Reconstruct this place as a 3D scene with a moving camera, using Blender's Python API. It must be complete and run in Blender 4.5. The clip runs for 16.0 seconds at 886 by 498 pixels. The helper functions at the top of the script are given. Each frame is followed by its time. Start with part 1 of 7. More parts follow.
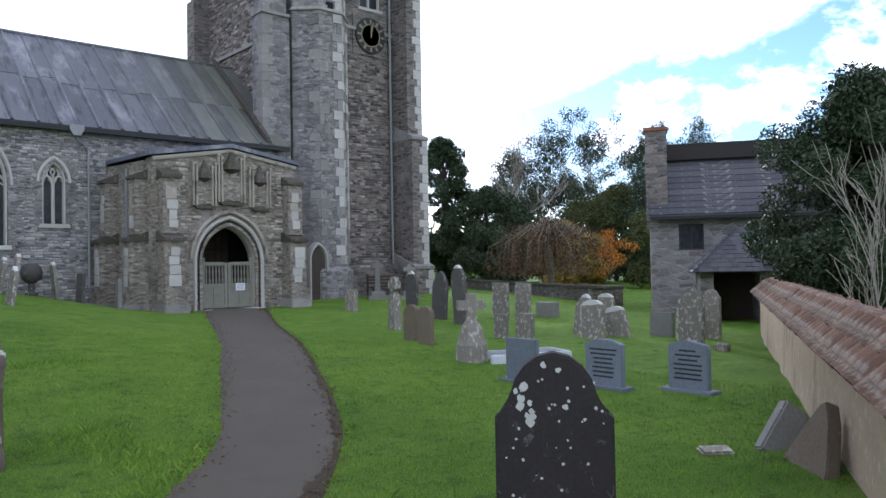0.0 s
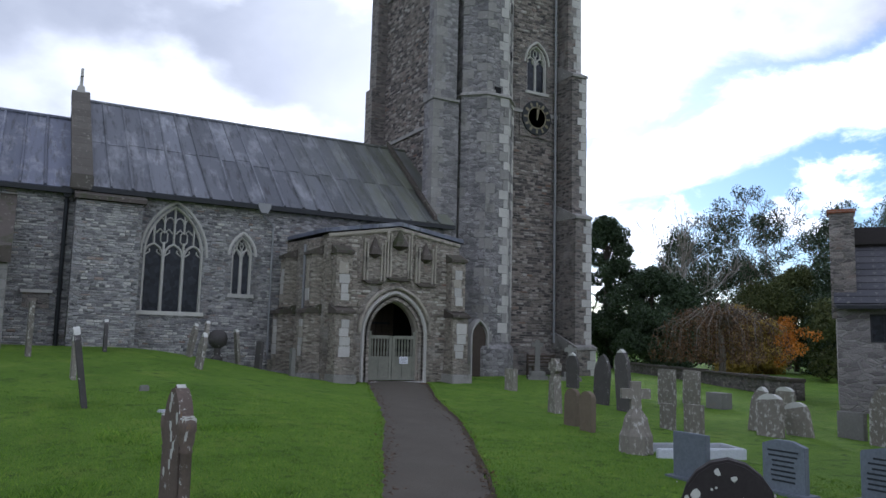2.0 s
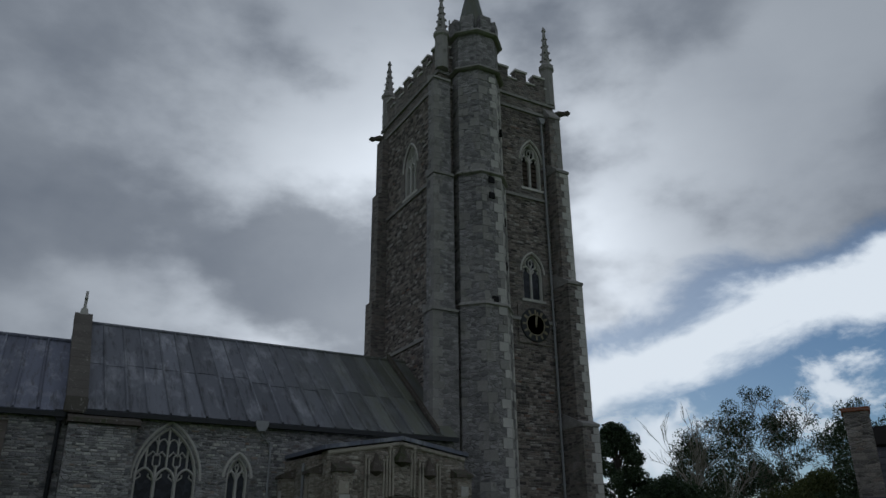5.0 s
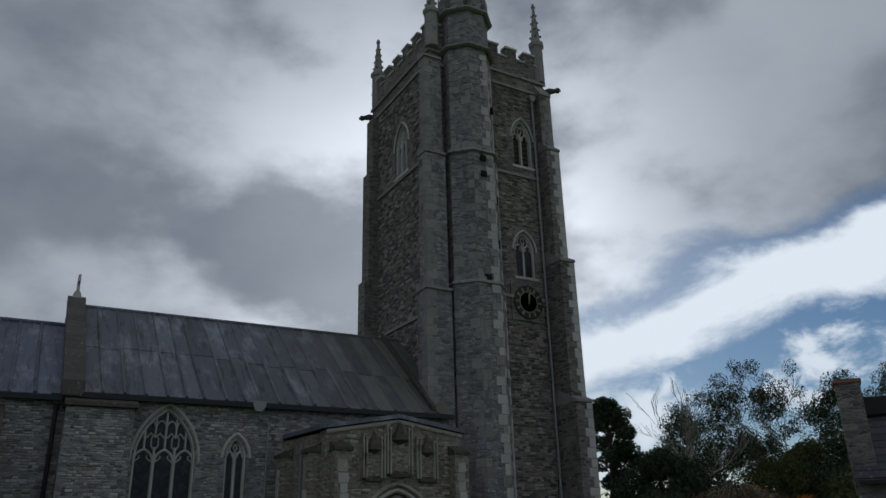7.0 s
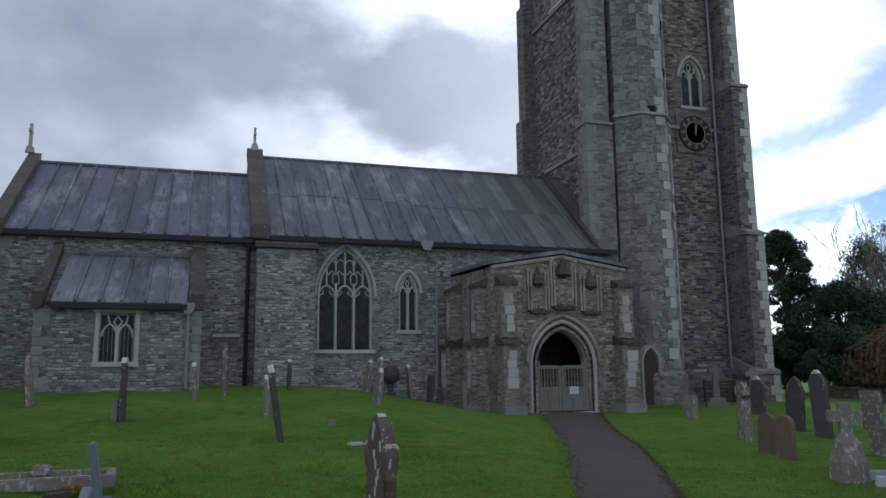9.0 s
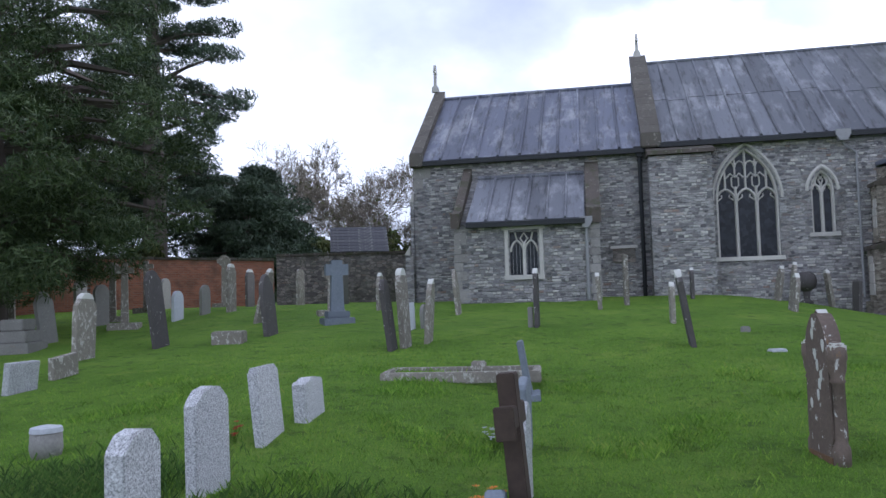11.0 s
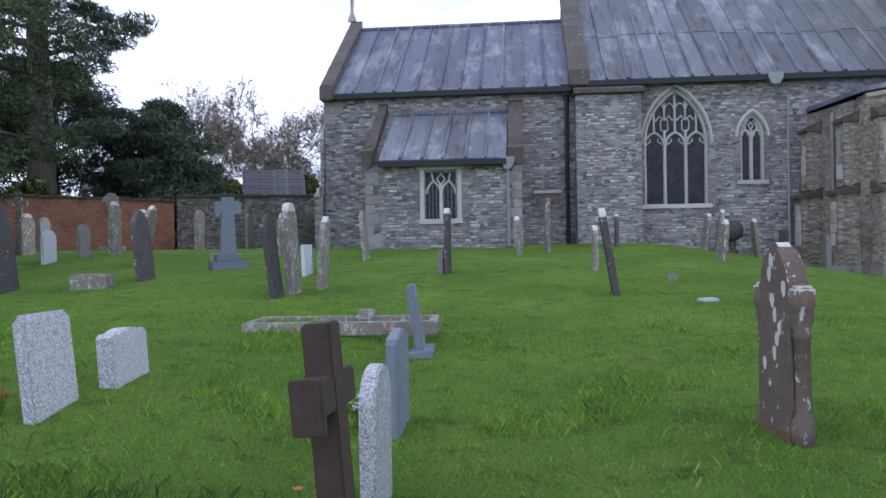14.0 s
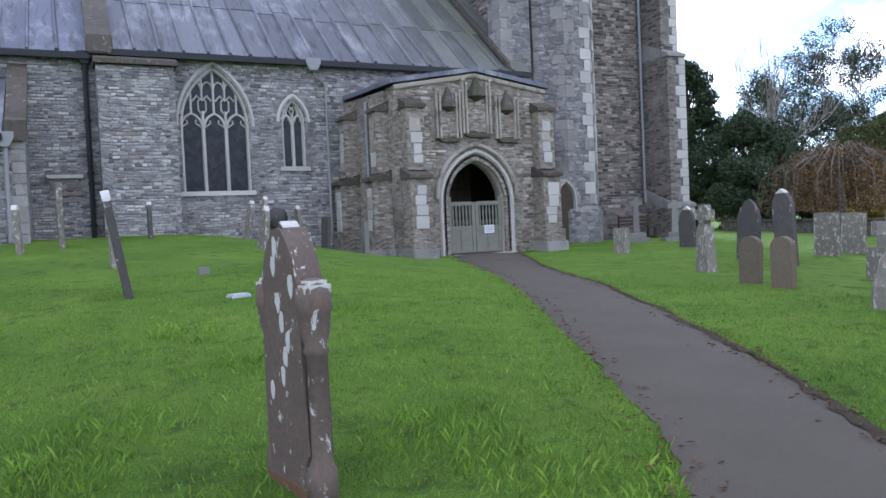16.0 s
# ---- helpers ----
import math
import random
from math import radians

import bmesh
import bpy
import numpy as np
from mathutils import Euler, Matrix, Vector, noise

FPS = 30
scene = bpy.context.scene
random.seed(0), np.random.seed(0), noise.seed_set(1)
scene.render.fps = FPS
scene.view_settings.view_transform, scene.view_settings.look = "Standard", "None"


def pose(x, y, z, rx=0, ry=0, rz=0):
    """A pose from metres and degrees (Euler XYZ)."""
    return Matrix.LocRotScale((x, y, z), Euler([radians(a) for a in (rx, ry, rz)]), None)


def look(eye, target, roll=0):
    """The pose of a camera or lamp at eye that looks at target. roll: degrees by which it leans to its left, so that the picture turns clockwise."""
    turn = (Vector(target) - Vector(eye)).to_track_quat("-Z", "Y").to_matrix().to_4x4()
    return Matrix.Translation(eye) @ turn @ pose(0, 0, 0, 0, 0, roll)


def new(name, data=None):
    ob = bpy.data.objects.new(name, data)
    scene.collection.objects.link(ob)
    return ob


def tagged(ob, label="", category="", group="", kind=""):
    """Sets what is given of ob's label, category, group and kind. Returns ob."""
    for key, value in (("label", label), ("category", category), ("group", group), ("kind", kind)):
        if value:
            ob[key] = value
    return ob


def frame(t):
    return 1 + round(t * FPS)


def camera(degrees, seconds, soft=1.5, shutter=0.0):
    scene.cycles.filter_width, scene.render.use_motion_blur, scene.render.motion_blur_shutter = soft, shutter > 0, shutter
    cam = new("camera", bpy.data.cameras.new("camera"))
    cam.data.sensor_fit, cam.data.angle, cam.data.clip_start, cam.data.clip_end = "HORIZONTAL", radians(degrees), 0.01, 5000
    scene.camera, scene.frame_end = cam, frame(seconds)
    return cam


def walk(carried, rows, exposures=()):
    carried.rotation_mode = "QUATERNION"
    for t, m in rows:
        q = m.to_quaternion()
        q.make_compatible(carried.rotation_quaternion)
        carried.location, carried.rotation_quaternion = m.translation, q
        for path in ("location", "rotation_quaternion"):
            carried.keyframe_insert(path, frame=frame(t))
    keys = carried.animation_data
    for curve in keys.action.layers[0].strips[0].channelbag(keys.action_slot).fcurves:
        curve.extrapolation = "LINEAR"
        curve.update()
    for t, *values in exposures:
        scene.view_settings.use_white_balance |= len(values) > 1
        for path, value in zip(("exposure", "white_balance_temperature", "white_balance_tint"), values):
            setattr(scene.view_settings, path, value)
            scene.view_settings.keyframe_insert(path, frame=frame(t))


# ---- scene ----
cam = camera(60.2, 16.0)

PATH = [
    (0, (0.247, 0.136, 1.525), (1.563, 1.642, 1.565), -1.0),
    (0.5, (0.215, 0.095, 1.538), (1.343, 1.746, 1.583), -0.6),
    (1, (0.183, 0.112, 1.562), (1.205, 1.83, 1.614), 0.5),
    (1.5, (0.181, 0.106, 1.583), (1.17, 1.84, 1.7), 1.2),
    (2, (0.162, 0.094, 1.618), (1.128, 1.829, 1.855), 1.4),
    (2.5, (0.155, 0.086, 1.635), (1.104, 1.811, 1.988), 1.3),
    (3, (0.172, 0.047, 1.672), (1.1, 1.746, 2.175), 1.3),
    (3.5, (0.269, 0.016, 1.652), (1.177, 1.687, 2.271), 0.9),
    (4, (0.314, 0.074, 1.638), (1.211, 1.722, 2.329), -0.2),
    (4.5, (0.279, 0.176, 1.648), (1.171, 1.794, 2.413), -0.3),
    (7, (-0.08, 0.337, 1.659), (0.856, 1.955, 2.369), -1.5),
    (7.5, (0.057, 0.148, 1.612), (0.951, 1.85, 2.161), -1.6),
    (8, (0.064, 0.132, 1.558), (0.884, 1.906, 1.982), -1.0),
    (8.5, (-0.015, 0.199, 1.542), (0.705, 2.031, 1.896), -0.7),
    (9, (-0.131, 0.27, 1.526), (0.466, 2.152, 1.845), -0.6),
    (9.5, (-0.245, 0.244, 1.506), (0.247, 2.161, 1.794), -0.6),
    (10, (-0.267, 0.342, 1.458), (0.005, 2.31, 1.687), -0.7),
    (10.2, (-0.277, 0.366, 1.44), (-0.181, 2.352, 1.656), -0.7),
    (12.3, (-0.439, 1.286, 1.202), (-1.053, 3.189, 1.195), -3.3),
    (12.5, (-0.411, 1.424, 1.195), (-1.041, 3.322, 1.191), -3.2),
    (13, (-0.381, 1.815, 1.133), (-0.853, 3.758, 1.124), -0.2),
    (13.5, (-0.294, 2.21, 1.107), (-0.675, 4.173, 1.102), -1.5),
    (14, (-0.13, 2.57, 1.129), (-0.336, 4.559, 1.121), -0.9),
    (14.5, (-0.057, 3.009, 1.075), (0.13, 5.0, 1.07), -2.2),
    (15, (0.142, 3.553, 1.045), (0.648, 5.487, 1.001), -2.2),
    (15.5, (0.452, 3.943, 1.056), (1.177, 5.806, 1.002), -1.8),
    (16, (0.67, 4.333, 1.067), (1.553, 6.127, 1.002), -2.6),
]
EXPOSURES = [(0, 1.2, 5500, 16), (1.5, 0.85, 5500, 16), (2.5, 0.3, 5550, 14), (3.5, -0.2, 5600, 10), (4.5, -1.0, 5650, 8), (6.8, -1.1, 5650, 8), (7.5, -0.35, 5600, 10), (8.5, 0.05, 5500, 12), (9.0, 0.05, 5500, 12), (10.0, 0.3, 5450, 14), (12.3, 1.75, 5350, 20), (14.5, 1.2, 5350, 20), (16.0, 1.55, 5350, 20)]
walk(cam, [(t, look(eye, target, roll)) for t, eye, target, roll in PATH], EXPOSURES)
# The sky, the light and the place
# The world: a bright broken-cloud sky, the low sun veiled behind the church roof.
SUN_DIR = Vector((0.475, 0.825, 0.305)).normalized()
sky_world = bpy.data.worlds.new("sky")
scene.world = sky_world
sky_world.use_nodes = True
wn, wl = sky_world.node_tree.nodes, sky_world.node_tree.links
wn.clear()


def wput(socket, v):
    """Feeds a socket from another socket or with a plain value."""
    if isinstance(v, bpy.types.NodeSocket):
        wl.new(v, socket)
    else:
        socket.default_value = v


def wmath(op, a, b=0.0, c=0.0):
    n = wn.new("ShaderNodeMath")
    n.operation = op
    for k, v in enumerate((a, b, c)):
        wput(n.inputs[k], v)
    return n.outputs[0]


def wvec(op, a, b=None, scale=None):
    n = wn.new("ShaderNodeVectorMath")
    n.operation = op
    wput(n.inputs[0], a)
    if b is not None:
        wput(n.inputs[1], b)
    if scale is not None:
        wput(n.inputs["Scale"], scale)
    return n.outputs["Value"] if op == "DOT_PRODUCT" else n.outputs[0]


def wstep(v, lo, hi, y0=0.0, y1=1.0):
    n = wn.new("ShaderNodeMapRange")
    n.interpolation_type = "SMOOTHSTEP"
    for k, q in (("Value", v), ("From Min", lo), ("From Max", hi), ("To Min", y0), ("To Max", y1)):
        wput(n.inputs[k], q)
    return n.outputs[0]


def wmix(fac, a, b, blend="MIX"):
    n = wn.new("ShaderNodeMixRGB")
    n.blend_type = blend
    for k, v in enumerate((fac, a, b)):
        wput(n.inputs[k], v)
    return n.outputs[0]


def wnoise(vec, scale, detail=9.0, rough=0.58, dist=0.25, out="Fac"):
    n = wn.new("ShaderNodeTexNoise")
    for k, q in (("Vector", vec), ("Scale", scale), ("Detail", detail), ("Roughness", rough), ("Distortion", dist)):
        wput(n.inputs[k], q)
    return n.outputs[out]


w_out = wn.new("ShaderNodeOutputWorld")
w_bg = wn.new("ShaderNodeBackground")
w_sky = wn.new("ShaderNodeTexSky")
w_sky.sky_type, w_sky.sun_disc = "NISHITA", False
w_sky.dust_density, w_sky.ozone_density, w_sky.air_density = 0.2, 3.0, 1.0
w_sky.sun_elevation, w_sky.sun_rotation = math.asin(SUN_DIR.z), math.atan2(SUN_DIR.x, SUN_DIR.y)
w_blue = wvec("SCALE", w_sky.outputs[0], scale=0.09)
w_dir = wn.new("ShaderNodeTexCoord").outputs["Generated"]
w_map = wn.new("ShaderNodeMapping")
w_map.inputs["Scale"].default_value = (1.0, 1.0, 1.7)
w_map.inputs["Location"].default_value = (0.35, 0.1, 0.2)
wl.new(w_dir, w_map.inputs[0])
w_flat = w_map.outputs[0]
w_mid = wnoise(w_flat, 5.0)
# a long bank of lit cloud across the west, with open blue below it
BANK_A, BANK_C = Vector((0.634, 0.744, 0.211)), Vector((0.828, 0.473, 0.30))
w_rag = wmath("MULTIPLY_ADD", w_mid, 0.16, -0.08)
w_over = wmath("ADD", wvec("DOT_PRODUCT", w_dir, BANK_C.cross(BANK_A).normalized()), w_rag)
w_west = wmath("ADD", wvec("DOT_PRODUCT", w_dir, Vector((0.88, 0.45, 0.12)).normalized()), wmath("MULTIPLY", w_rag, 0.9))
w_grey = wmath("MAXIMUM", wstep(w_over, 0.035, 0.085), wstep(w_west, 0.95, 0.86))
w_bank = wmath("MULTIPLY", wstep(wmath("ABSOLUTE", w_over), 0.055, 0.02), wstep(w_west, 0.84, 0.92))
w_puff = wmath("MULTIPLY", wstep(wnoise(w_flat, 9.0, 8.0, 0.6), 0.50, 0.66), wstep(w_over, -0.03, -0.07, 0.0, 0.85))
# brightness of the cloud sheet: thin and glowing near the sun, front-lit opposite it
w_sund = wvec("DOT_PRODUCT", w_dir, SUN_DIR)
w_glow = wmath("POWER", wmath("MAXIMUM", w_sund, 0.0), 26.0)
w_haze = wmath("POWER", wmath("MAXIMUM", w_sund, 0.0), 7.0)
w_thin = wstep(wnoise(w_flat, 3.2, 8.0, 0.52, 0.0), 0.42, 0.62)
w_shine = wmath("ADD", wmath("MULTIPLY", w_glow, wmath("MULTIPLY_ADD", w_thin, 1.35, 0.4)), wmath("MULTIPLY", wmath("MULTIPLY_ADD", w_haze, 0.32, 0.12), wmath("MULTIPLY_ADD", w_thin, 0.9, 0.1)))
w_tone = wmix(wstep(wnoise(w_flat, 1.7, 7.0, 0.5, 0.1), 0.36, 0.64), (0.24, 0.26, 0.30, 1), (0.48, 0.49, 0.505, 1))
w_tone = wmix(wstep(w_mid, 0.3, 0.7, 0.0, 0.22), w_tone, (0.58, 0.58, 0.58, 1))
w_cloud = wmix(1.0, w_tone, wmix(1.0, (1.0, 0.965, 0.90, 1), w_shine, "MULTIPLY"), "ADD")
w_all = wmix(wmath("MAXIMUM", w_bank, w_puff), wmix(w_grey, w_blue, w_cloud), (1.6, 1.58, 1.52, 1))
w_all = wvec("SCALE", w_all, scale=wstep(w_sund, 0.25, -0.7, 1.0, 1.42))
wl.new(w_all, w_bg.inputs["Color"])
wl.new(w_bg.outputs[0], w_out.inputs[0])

sun_data = bpy.data.lights.new("sun", "SUN")
sun_data.energy, sun_data.angle, sun_data.color = 0.9, radians(12), (1.0, 0.95, 0.87)
sun = new("sun", sun_data)
sun.matrix_world = look(SUN_DIR * 200, (0, 0, 0))


# ---- materials ----
class Mat:
    """A node material under construction."""

    def __init__(self, name, rough=0.85, metal=0.0, spec=0.3):
        self.m = bpy.data.materials.new(name)
        self.m.use_nodes = True
        self.n, self.l = self.m.node_tree.nodes, self.m.node_tree.links
        self.b = self.n["Principled BSDF"]
        self.b.inputs["Roughness"].default_value = rough
        self.b.inputs["Metallic"].default_value = metal
        self.b.inputs["Specular IOR Level"].default_value = spec
        self.co = self.n.new("ShaderNodeTexCoord").outputs["Object"]

    def mapped(self, scale, use=None):
        k = self.n.new("ShaderNodeMapping")
        k.inputs["Scale"].default_value = scale
        self.l.new(use or self.co, k.inputs[0])
        return k.outputs[0]

    def noise(self, scale, detail=5.0, rough=0.6, vec=None, dist=0.0):
        k = self.n.new("ShaderNodeTexNoise")
        k.inputs["Scale"].default_value, k.inputs["Detail"].default_value = scale, detail
        k.inputs["Roughness"].default_value, k.inputs["Distortion"].default_value = rough, dist
        self.l.new(vec or self.co, k.inputs["Vector"])
        return k.outputs["Fac"]

    def voronoi(self, scale, vec=None, feature="F1", rand=1.0):
        k = self.n.new("ShaderNodeTexVoronoi")
        k.feature = feature
        k.inputs["Scale"].default_value, k.inputs["Randomness"].default_value = scale, rand
        self.l.new(vec or self.co, k.inputs["Vector"])
        return k

    def ramp(self, fac, *stops):
        k = self.n.new("ShaderNodeValToRGB")
        e = k.color_ramp.elements
        while len(e) < len(stops):
            e.new(0.5)
        for el, (p, c) in zip(e, stops):
            el.position = p
            el.color = (c, c, c, 1) if isinstance(c, (int, float)) else (*c, 1)
        self.l.new(fac, k.inputs[0])
        return k.outputs[0]

    def mix(self, fac, a, b, blend="MIX"):
        k = self.n.new("ShaderNodeMixRGB")
        k.blend_type = blend
        for i, v in enumerate((fac, a, b)):
            if isinstance(v, (int, float)):
                k.inputs[i].default_value = v if i == 0 else (v, v, v, 1)
            elif isinstance(v, tuple):
                k.inputs[i].default_value = (*v, 1)
            else:
                self.l.new(v, k.inputs[i])
        return k.outputs[0]

    def rnd(self):
        return self.n.new("ShaderNodeObjectInfo").outputs["Random"]

    def island(self):
        return self.n.new("ShaderNodeNewGeometry").outputs["Random Per Island"]

    def color(self, c):
        if isinstance(c, tuple):
            self.b.inputs["Base Color"].default_value = (*c, 1)
        else:
            self.l.new(c, self.b.inputs["Base Color"])
        return self

    def rough(self, f):
        self.l.new(f, self.b.inputs["Roughness"])
        return self

    def bump(self, h, strength=0.5, dist=0.02):
        k = self.n.new("ShaderNodeBump")
        k.inputs["Strength"].default_value, k.inputs["Distance"].default_value = strength, dist
        self.l.new(h, k.inputs["Height"])
        self.l.new(k.outputs[0], self.b.inputs["Normal"])
        return self


def rubble(name, tones, mortar, sx=3.9, sz=11.0, stain=(0.10, 0.095, 0.085), stain_lo=0.56, lichen=0.0):
    """Coursed rubble walling: uneven flat stones in mortar, weather streaks, blotches."""
    m = Mat(name, 0.92)
    warp = m.n.new("ShaderNodeVectorMath")
    warp.operation = "ADD"
    wob = m.n.new("ShaderNodeTexNoise")
    wob.inputs["Scale"].default_value = 1.3
    m.l.new(m.co, wob.inputs["Vector"])
    sc = m.n.new("ShaderNodeVectorMath")
    sc.operation = "SCALE"
    sc.inputs["Scale"].default_value = 0.16
    m.l.new(wob.outputs["Color"], sc.inputs[0])
    m.l.new(m.co, warp.inputs[0])
    m.l.new(sc.outputs[0], warp.inputs[1])
    v = m.mapped((sx, sx, sz), warp.outputs[0])
    cell, edge = m.voronoi(1.0, v, "F1", 0.85), m.voronoi(1.0, v, "DISTANCE_TO_EDGE", 0.85)
    tone = m.ramp(cell.outputs["Color"], *tones)
    joint = m.ramp(edge.outputs["Distance"], (0.03, 0.0), (0.10, 1.0))
    c = m.mix(joint, mortar, tone)
    grain = m.noise(26, 6, 0.7)
    c = m.mix(0.75, c, m.ramp(grain, (0.3, 0.55), (0.7, 1.3)), "MULTIPLY")
    big = m.noise(0.55, 6, 0.65, m.mapped((1, 1, 0.55)))
    c = m.mix(m.ramp(big, (stain_lo, 0.0), (stain_lo + 0.18, 0.75)), c, stain)
    pale = m.noise(0.8, 4, 0.6, m.mapped((1.3, 1.3, 0.8)), 0.4)
    c = m.mix(m.ramp(pale, (0.56, 0.0), (0.7, 0.45)), c, (0.42, 0.40, 0.37))
    if lichen:
        li = m.noise(5.5, 6, 0.7)
        c = m.mix(m.ramp(li, (0.60, 0.0), (0.66, lichen)), c, (0.62, 0.60, 0.54))
    h = m.mix(0.35, joint, grain)
    return m.color(c).bump(h, 0.9, 0.05).m


GREY_TONES = ((0.12, (0.12, 0.118, 0.125)), (0.4, (0.25, 0.248, 0.255)), (0.68, (0.42, 0.41, 0.40)), (0.92, (0.20, 0.175, 0.165)))
WARM_TONES = ((0.12, (0.17, 0.145, 0.12)), (0.45, (0.31, 0.275, 0.225)), (0.7, (0.47, 0.425, 0.355)), (0.92, (0.27, 0.205, 0.165)))
BROWN_TONES = ((0.12, (0.09, 0.082, 0.078)), (0.45, (0.19, 0.17, 0.158)), (0.7, (0.30, 0.265, 0.235)), (0.92, (0.19, 0.142, 0.122)))
M_GREY = rubble("grey_rubble", GREY_TONES, (0.27, 0.258, 0.245))
M_WARM = rubble("warm_rubble", WARM_TONES, (0.30, 0.27, 0.225), 5.5, 15.0, (0.10, 0.09, 0.078), 0.52)
M_BROWN = rubble("brown_rubble", BROWN_TONES, (0.24, 0.215, 0.19), 3.2, 10.5)
M_TURRET = rubble("turret_stone", ((0.12, (0.15, 0.143, 0.145)), (0.5, (0.27, 0.258, 0.256)), (0.9, (0.39, 0.372, 0.365))), (0.25, 0.235, 0.23), 3.2, 7.5, (0.12, 0.115, 0.115), 0.52)
M_COTTAGE = rubble("cottage_rubble", ((0.12, (0.17, 0.15, 0.15)), (0.5, (0.27, 0.245, 0.24)), (0.9, (0.36, 0.33, 0.31))), (0.30, 0.28, 0.265), 3.0, 8.0)
M_DARKWALL = rubble("dark_boundary_stone", BROWN_TONES, (0.12, 0.11, 0.10), 4, 9, (0.06, 0.065, 0.04), 0.5)


def dressed(name, c0, c1, dark=(0.09, 0.085, 0.075), lo=0.55, lichen=0.5):
    """Dressed limestone with weathering and lichen."""
    m = Mat(name, 0.88)
    c = m.mix(m.noise(2.2, 6, 0.65), c0, c1)
    c = m.mix(0.5, c, m.ramp(m.rnd(), (0.0, 0.7), (1.0, 1.25)), "MULTIPLY")
    c = m.mix(m.ramp(m.noise(1.7, 7, 0.7, m.mapped((1, 1, 0.6))), (lo, 0.0), (lo + 0.15, 0.85)), c, dark)
    c = m.mix(m.ramp(m.noise(7, 6, 0.7), (0.60, 0.0), (0.65, lichen)), c, (0.60, 0.58, 0.50))
    g = m.noise(40, 5, 0.7)
    c = m.mix(0.6, c, m.ramp(g, (0.3, 0.65), (0.7, 1.2)), "MULTIPLY")
    return m.color(c).bump(g, 0.5, 0.01).m


M_ASHLAR = dressed("pale_ashlar", (0.56, 0.535, 0.50), (0.42, 0.40, 0.37), lo=0.6)
M_QUOIN = dressed("quoin_stone", (0.35, 0.335, 0.315), (0.23, 0.215, 0.20))
M_TRACERY = dressed("tracery_stone", (0.60, 0.58, 0.54), (0.47, 0.445, 0.405), lo=0.64)
M_BUFF = dressed("buff_carved_stone", (0.46, 0.42, 0.35), (0.33, 0.295, 0.24), lo=0.52)
M_COPING = dressed("brown_grey_coping", (0.15, 0.135, 0.115), (0.09, 0.08, 0.068), lichen=0.35)
M_DARKCOPING = dressed("dark_mossy_coping", (0.12, 0.10, 0.085), (0.07, 0.06, 0.05), (0.05, 0.06, 0.025), 0.5, 0.3)


def lead(name, c0, c1, moss=0.0):
    m = Mat(name, 0.5, 0.0, 0.35)
    sheet = m.ramp(m.rnd(), (0.0, 0.72), (1.0, 1.32))
    streak = m.noise(1.6, 6, 0.65, m.mapped((2.2, 0.35, 0.35)))
    c = m.mix(streak, c0, c1)
    c = m.mix(m.ramp(m.noise(0.9, 5, 0.7, m.mapped((1.4, 0.6, 0.6))), (0.5, 0.0), (0.66, 0.8)), c, (0.30, 0.305, 0.325))
    c = m.mix(m.ramp(m.noise(2.6, 5, 0.7, m.mapped((2, 0.3, 0.3))), (0.52, 0.0), (0.64, 0.75)), c, (0.06, 0.06, 0.065))
    if moss:
        xs = m.n.new("ShaderNodeSeparateXYZ")
        m.l.new(m.co, xs.inputs[0])
        at = m.n.new("ShaderNodeMapRange")
        at.inputs["From Min"].default_value, at.inputs["From Max"].default_value = 9.0, 15.5
        m.l.new(xs.outputs[0], at.inputs["Value"])
        k = m.mix(1.0, at.outputs[0], m.ramp(m.noise(0.8, 5, 0.7, m.mapped((1.6, 0.4, 0.4))), (0.3, 0.2), (0.6, 1.0)), "MULTIPLY")
        c = m.mix(k, c, (0.115, 0.12, 0.085))
    m.rough(m.ramp(streak, (0.3, 0.45), (0.7, 0.66)))
    return m.color(m.mix(1.0, c, sheet, "MULTIPLY")).bump(m.noise(9, 4, 0.6), 0.25, 0.01).m


M_LEAD = lead("lead_sheet", (0.115, 0.12, 0.14), (0.165, 0.17, 0.19), 1.0)
M_LEAD_BLUE = lead("blue_grey_lead", (0.10, 0.107, 0.145), (0.15, 0.158, 0.20))


def flat(name, c0, c1=None, rough=0.7, metal=0.0, scale=12, bump=0.2):
    m = Mat(name, rough, metal)
    g = m.noise(scale, 5, 0.65)
    return m.color(m.mix(g, c0, c1 or tuple(v * 0.6 for v in c0))).bump(g, bump, 0.008).m


M_GLASS = Mat("leaded_glass", 0.25, 0.0, 0.22)
gv = M_GLASS.voronoi(7.0, M_GLASS.mapped((1.0, 0.2, 1.0)))
M_GLASS.color(M_GLASS.ramp(gv.outputs["Color"], (0.2, (0.012, 0.014, 0.018)), (0.8, (0.03, 0.034, 0.042))))
M_GLASS.bump(gv.outputs["Distance"], 0.15, 0.01)
M_GLASS = M_GLASS.m
# near-black standing in for shade: inside nave and porch, behind louvres, in slits
M_DARK = flat("interior_shade", (0.012, 0.011, 0.012), (0.008, 0.008, 0.009), 0.9)
M_IRON = flat("dark_iron", (0.03, 0.032, 0.036), (0.018, 0.019, 0.02), 0.55)
M_PIPE = flat("grey_painted_pipe", (0.32, 0.32, 0.33), (0.22, 0.22, 0.22), 0.6)
M_GOLD = flat("gilt_numerals", (0.27, 0.23, 0.14), (0.18, 0.155, 0.10), 0.5)
M_DOOR = flat("weathered_green_oak", (0.27, 0.27, 0.215), (0.15, 0.15, 0.12), 0.8, 0, 6)
M_OAK = flat("dark_oak", (0.085, 0.065, 0.05), (0.05, 0.038, 0.03), 0.8, 0, 7)
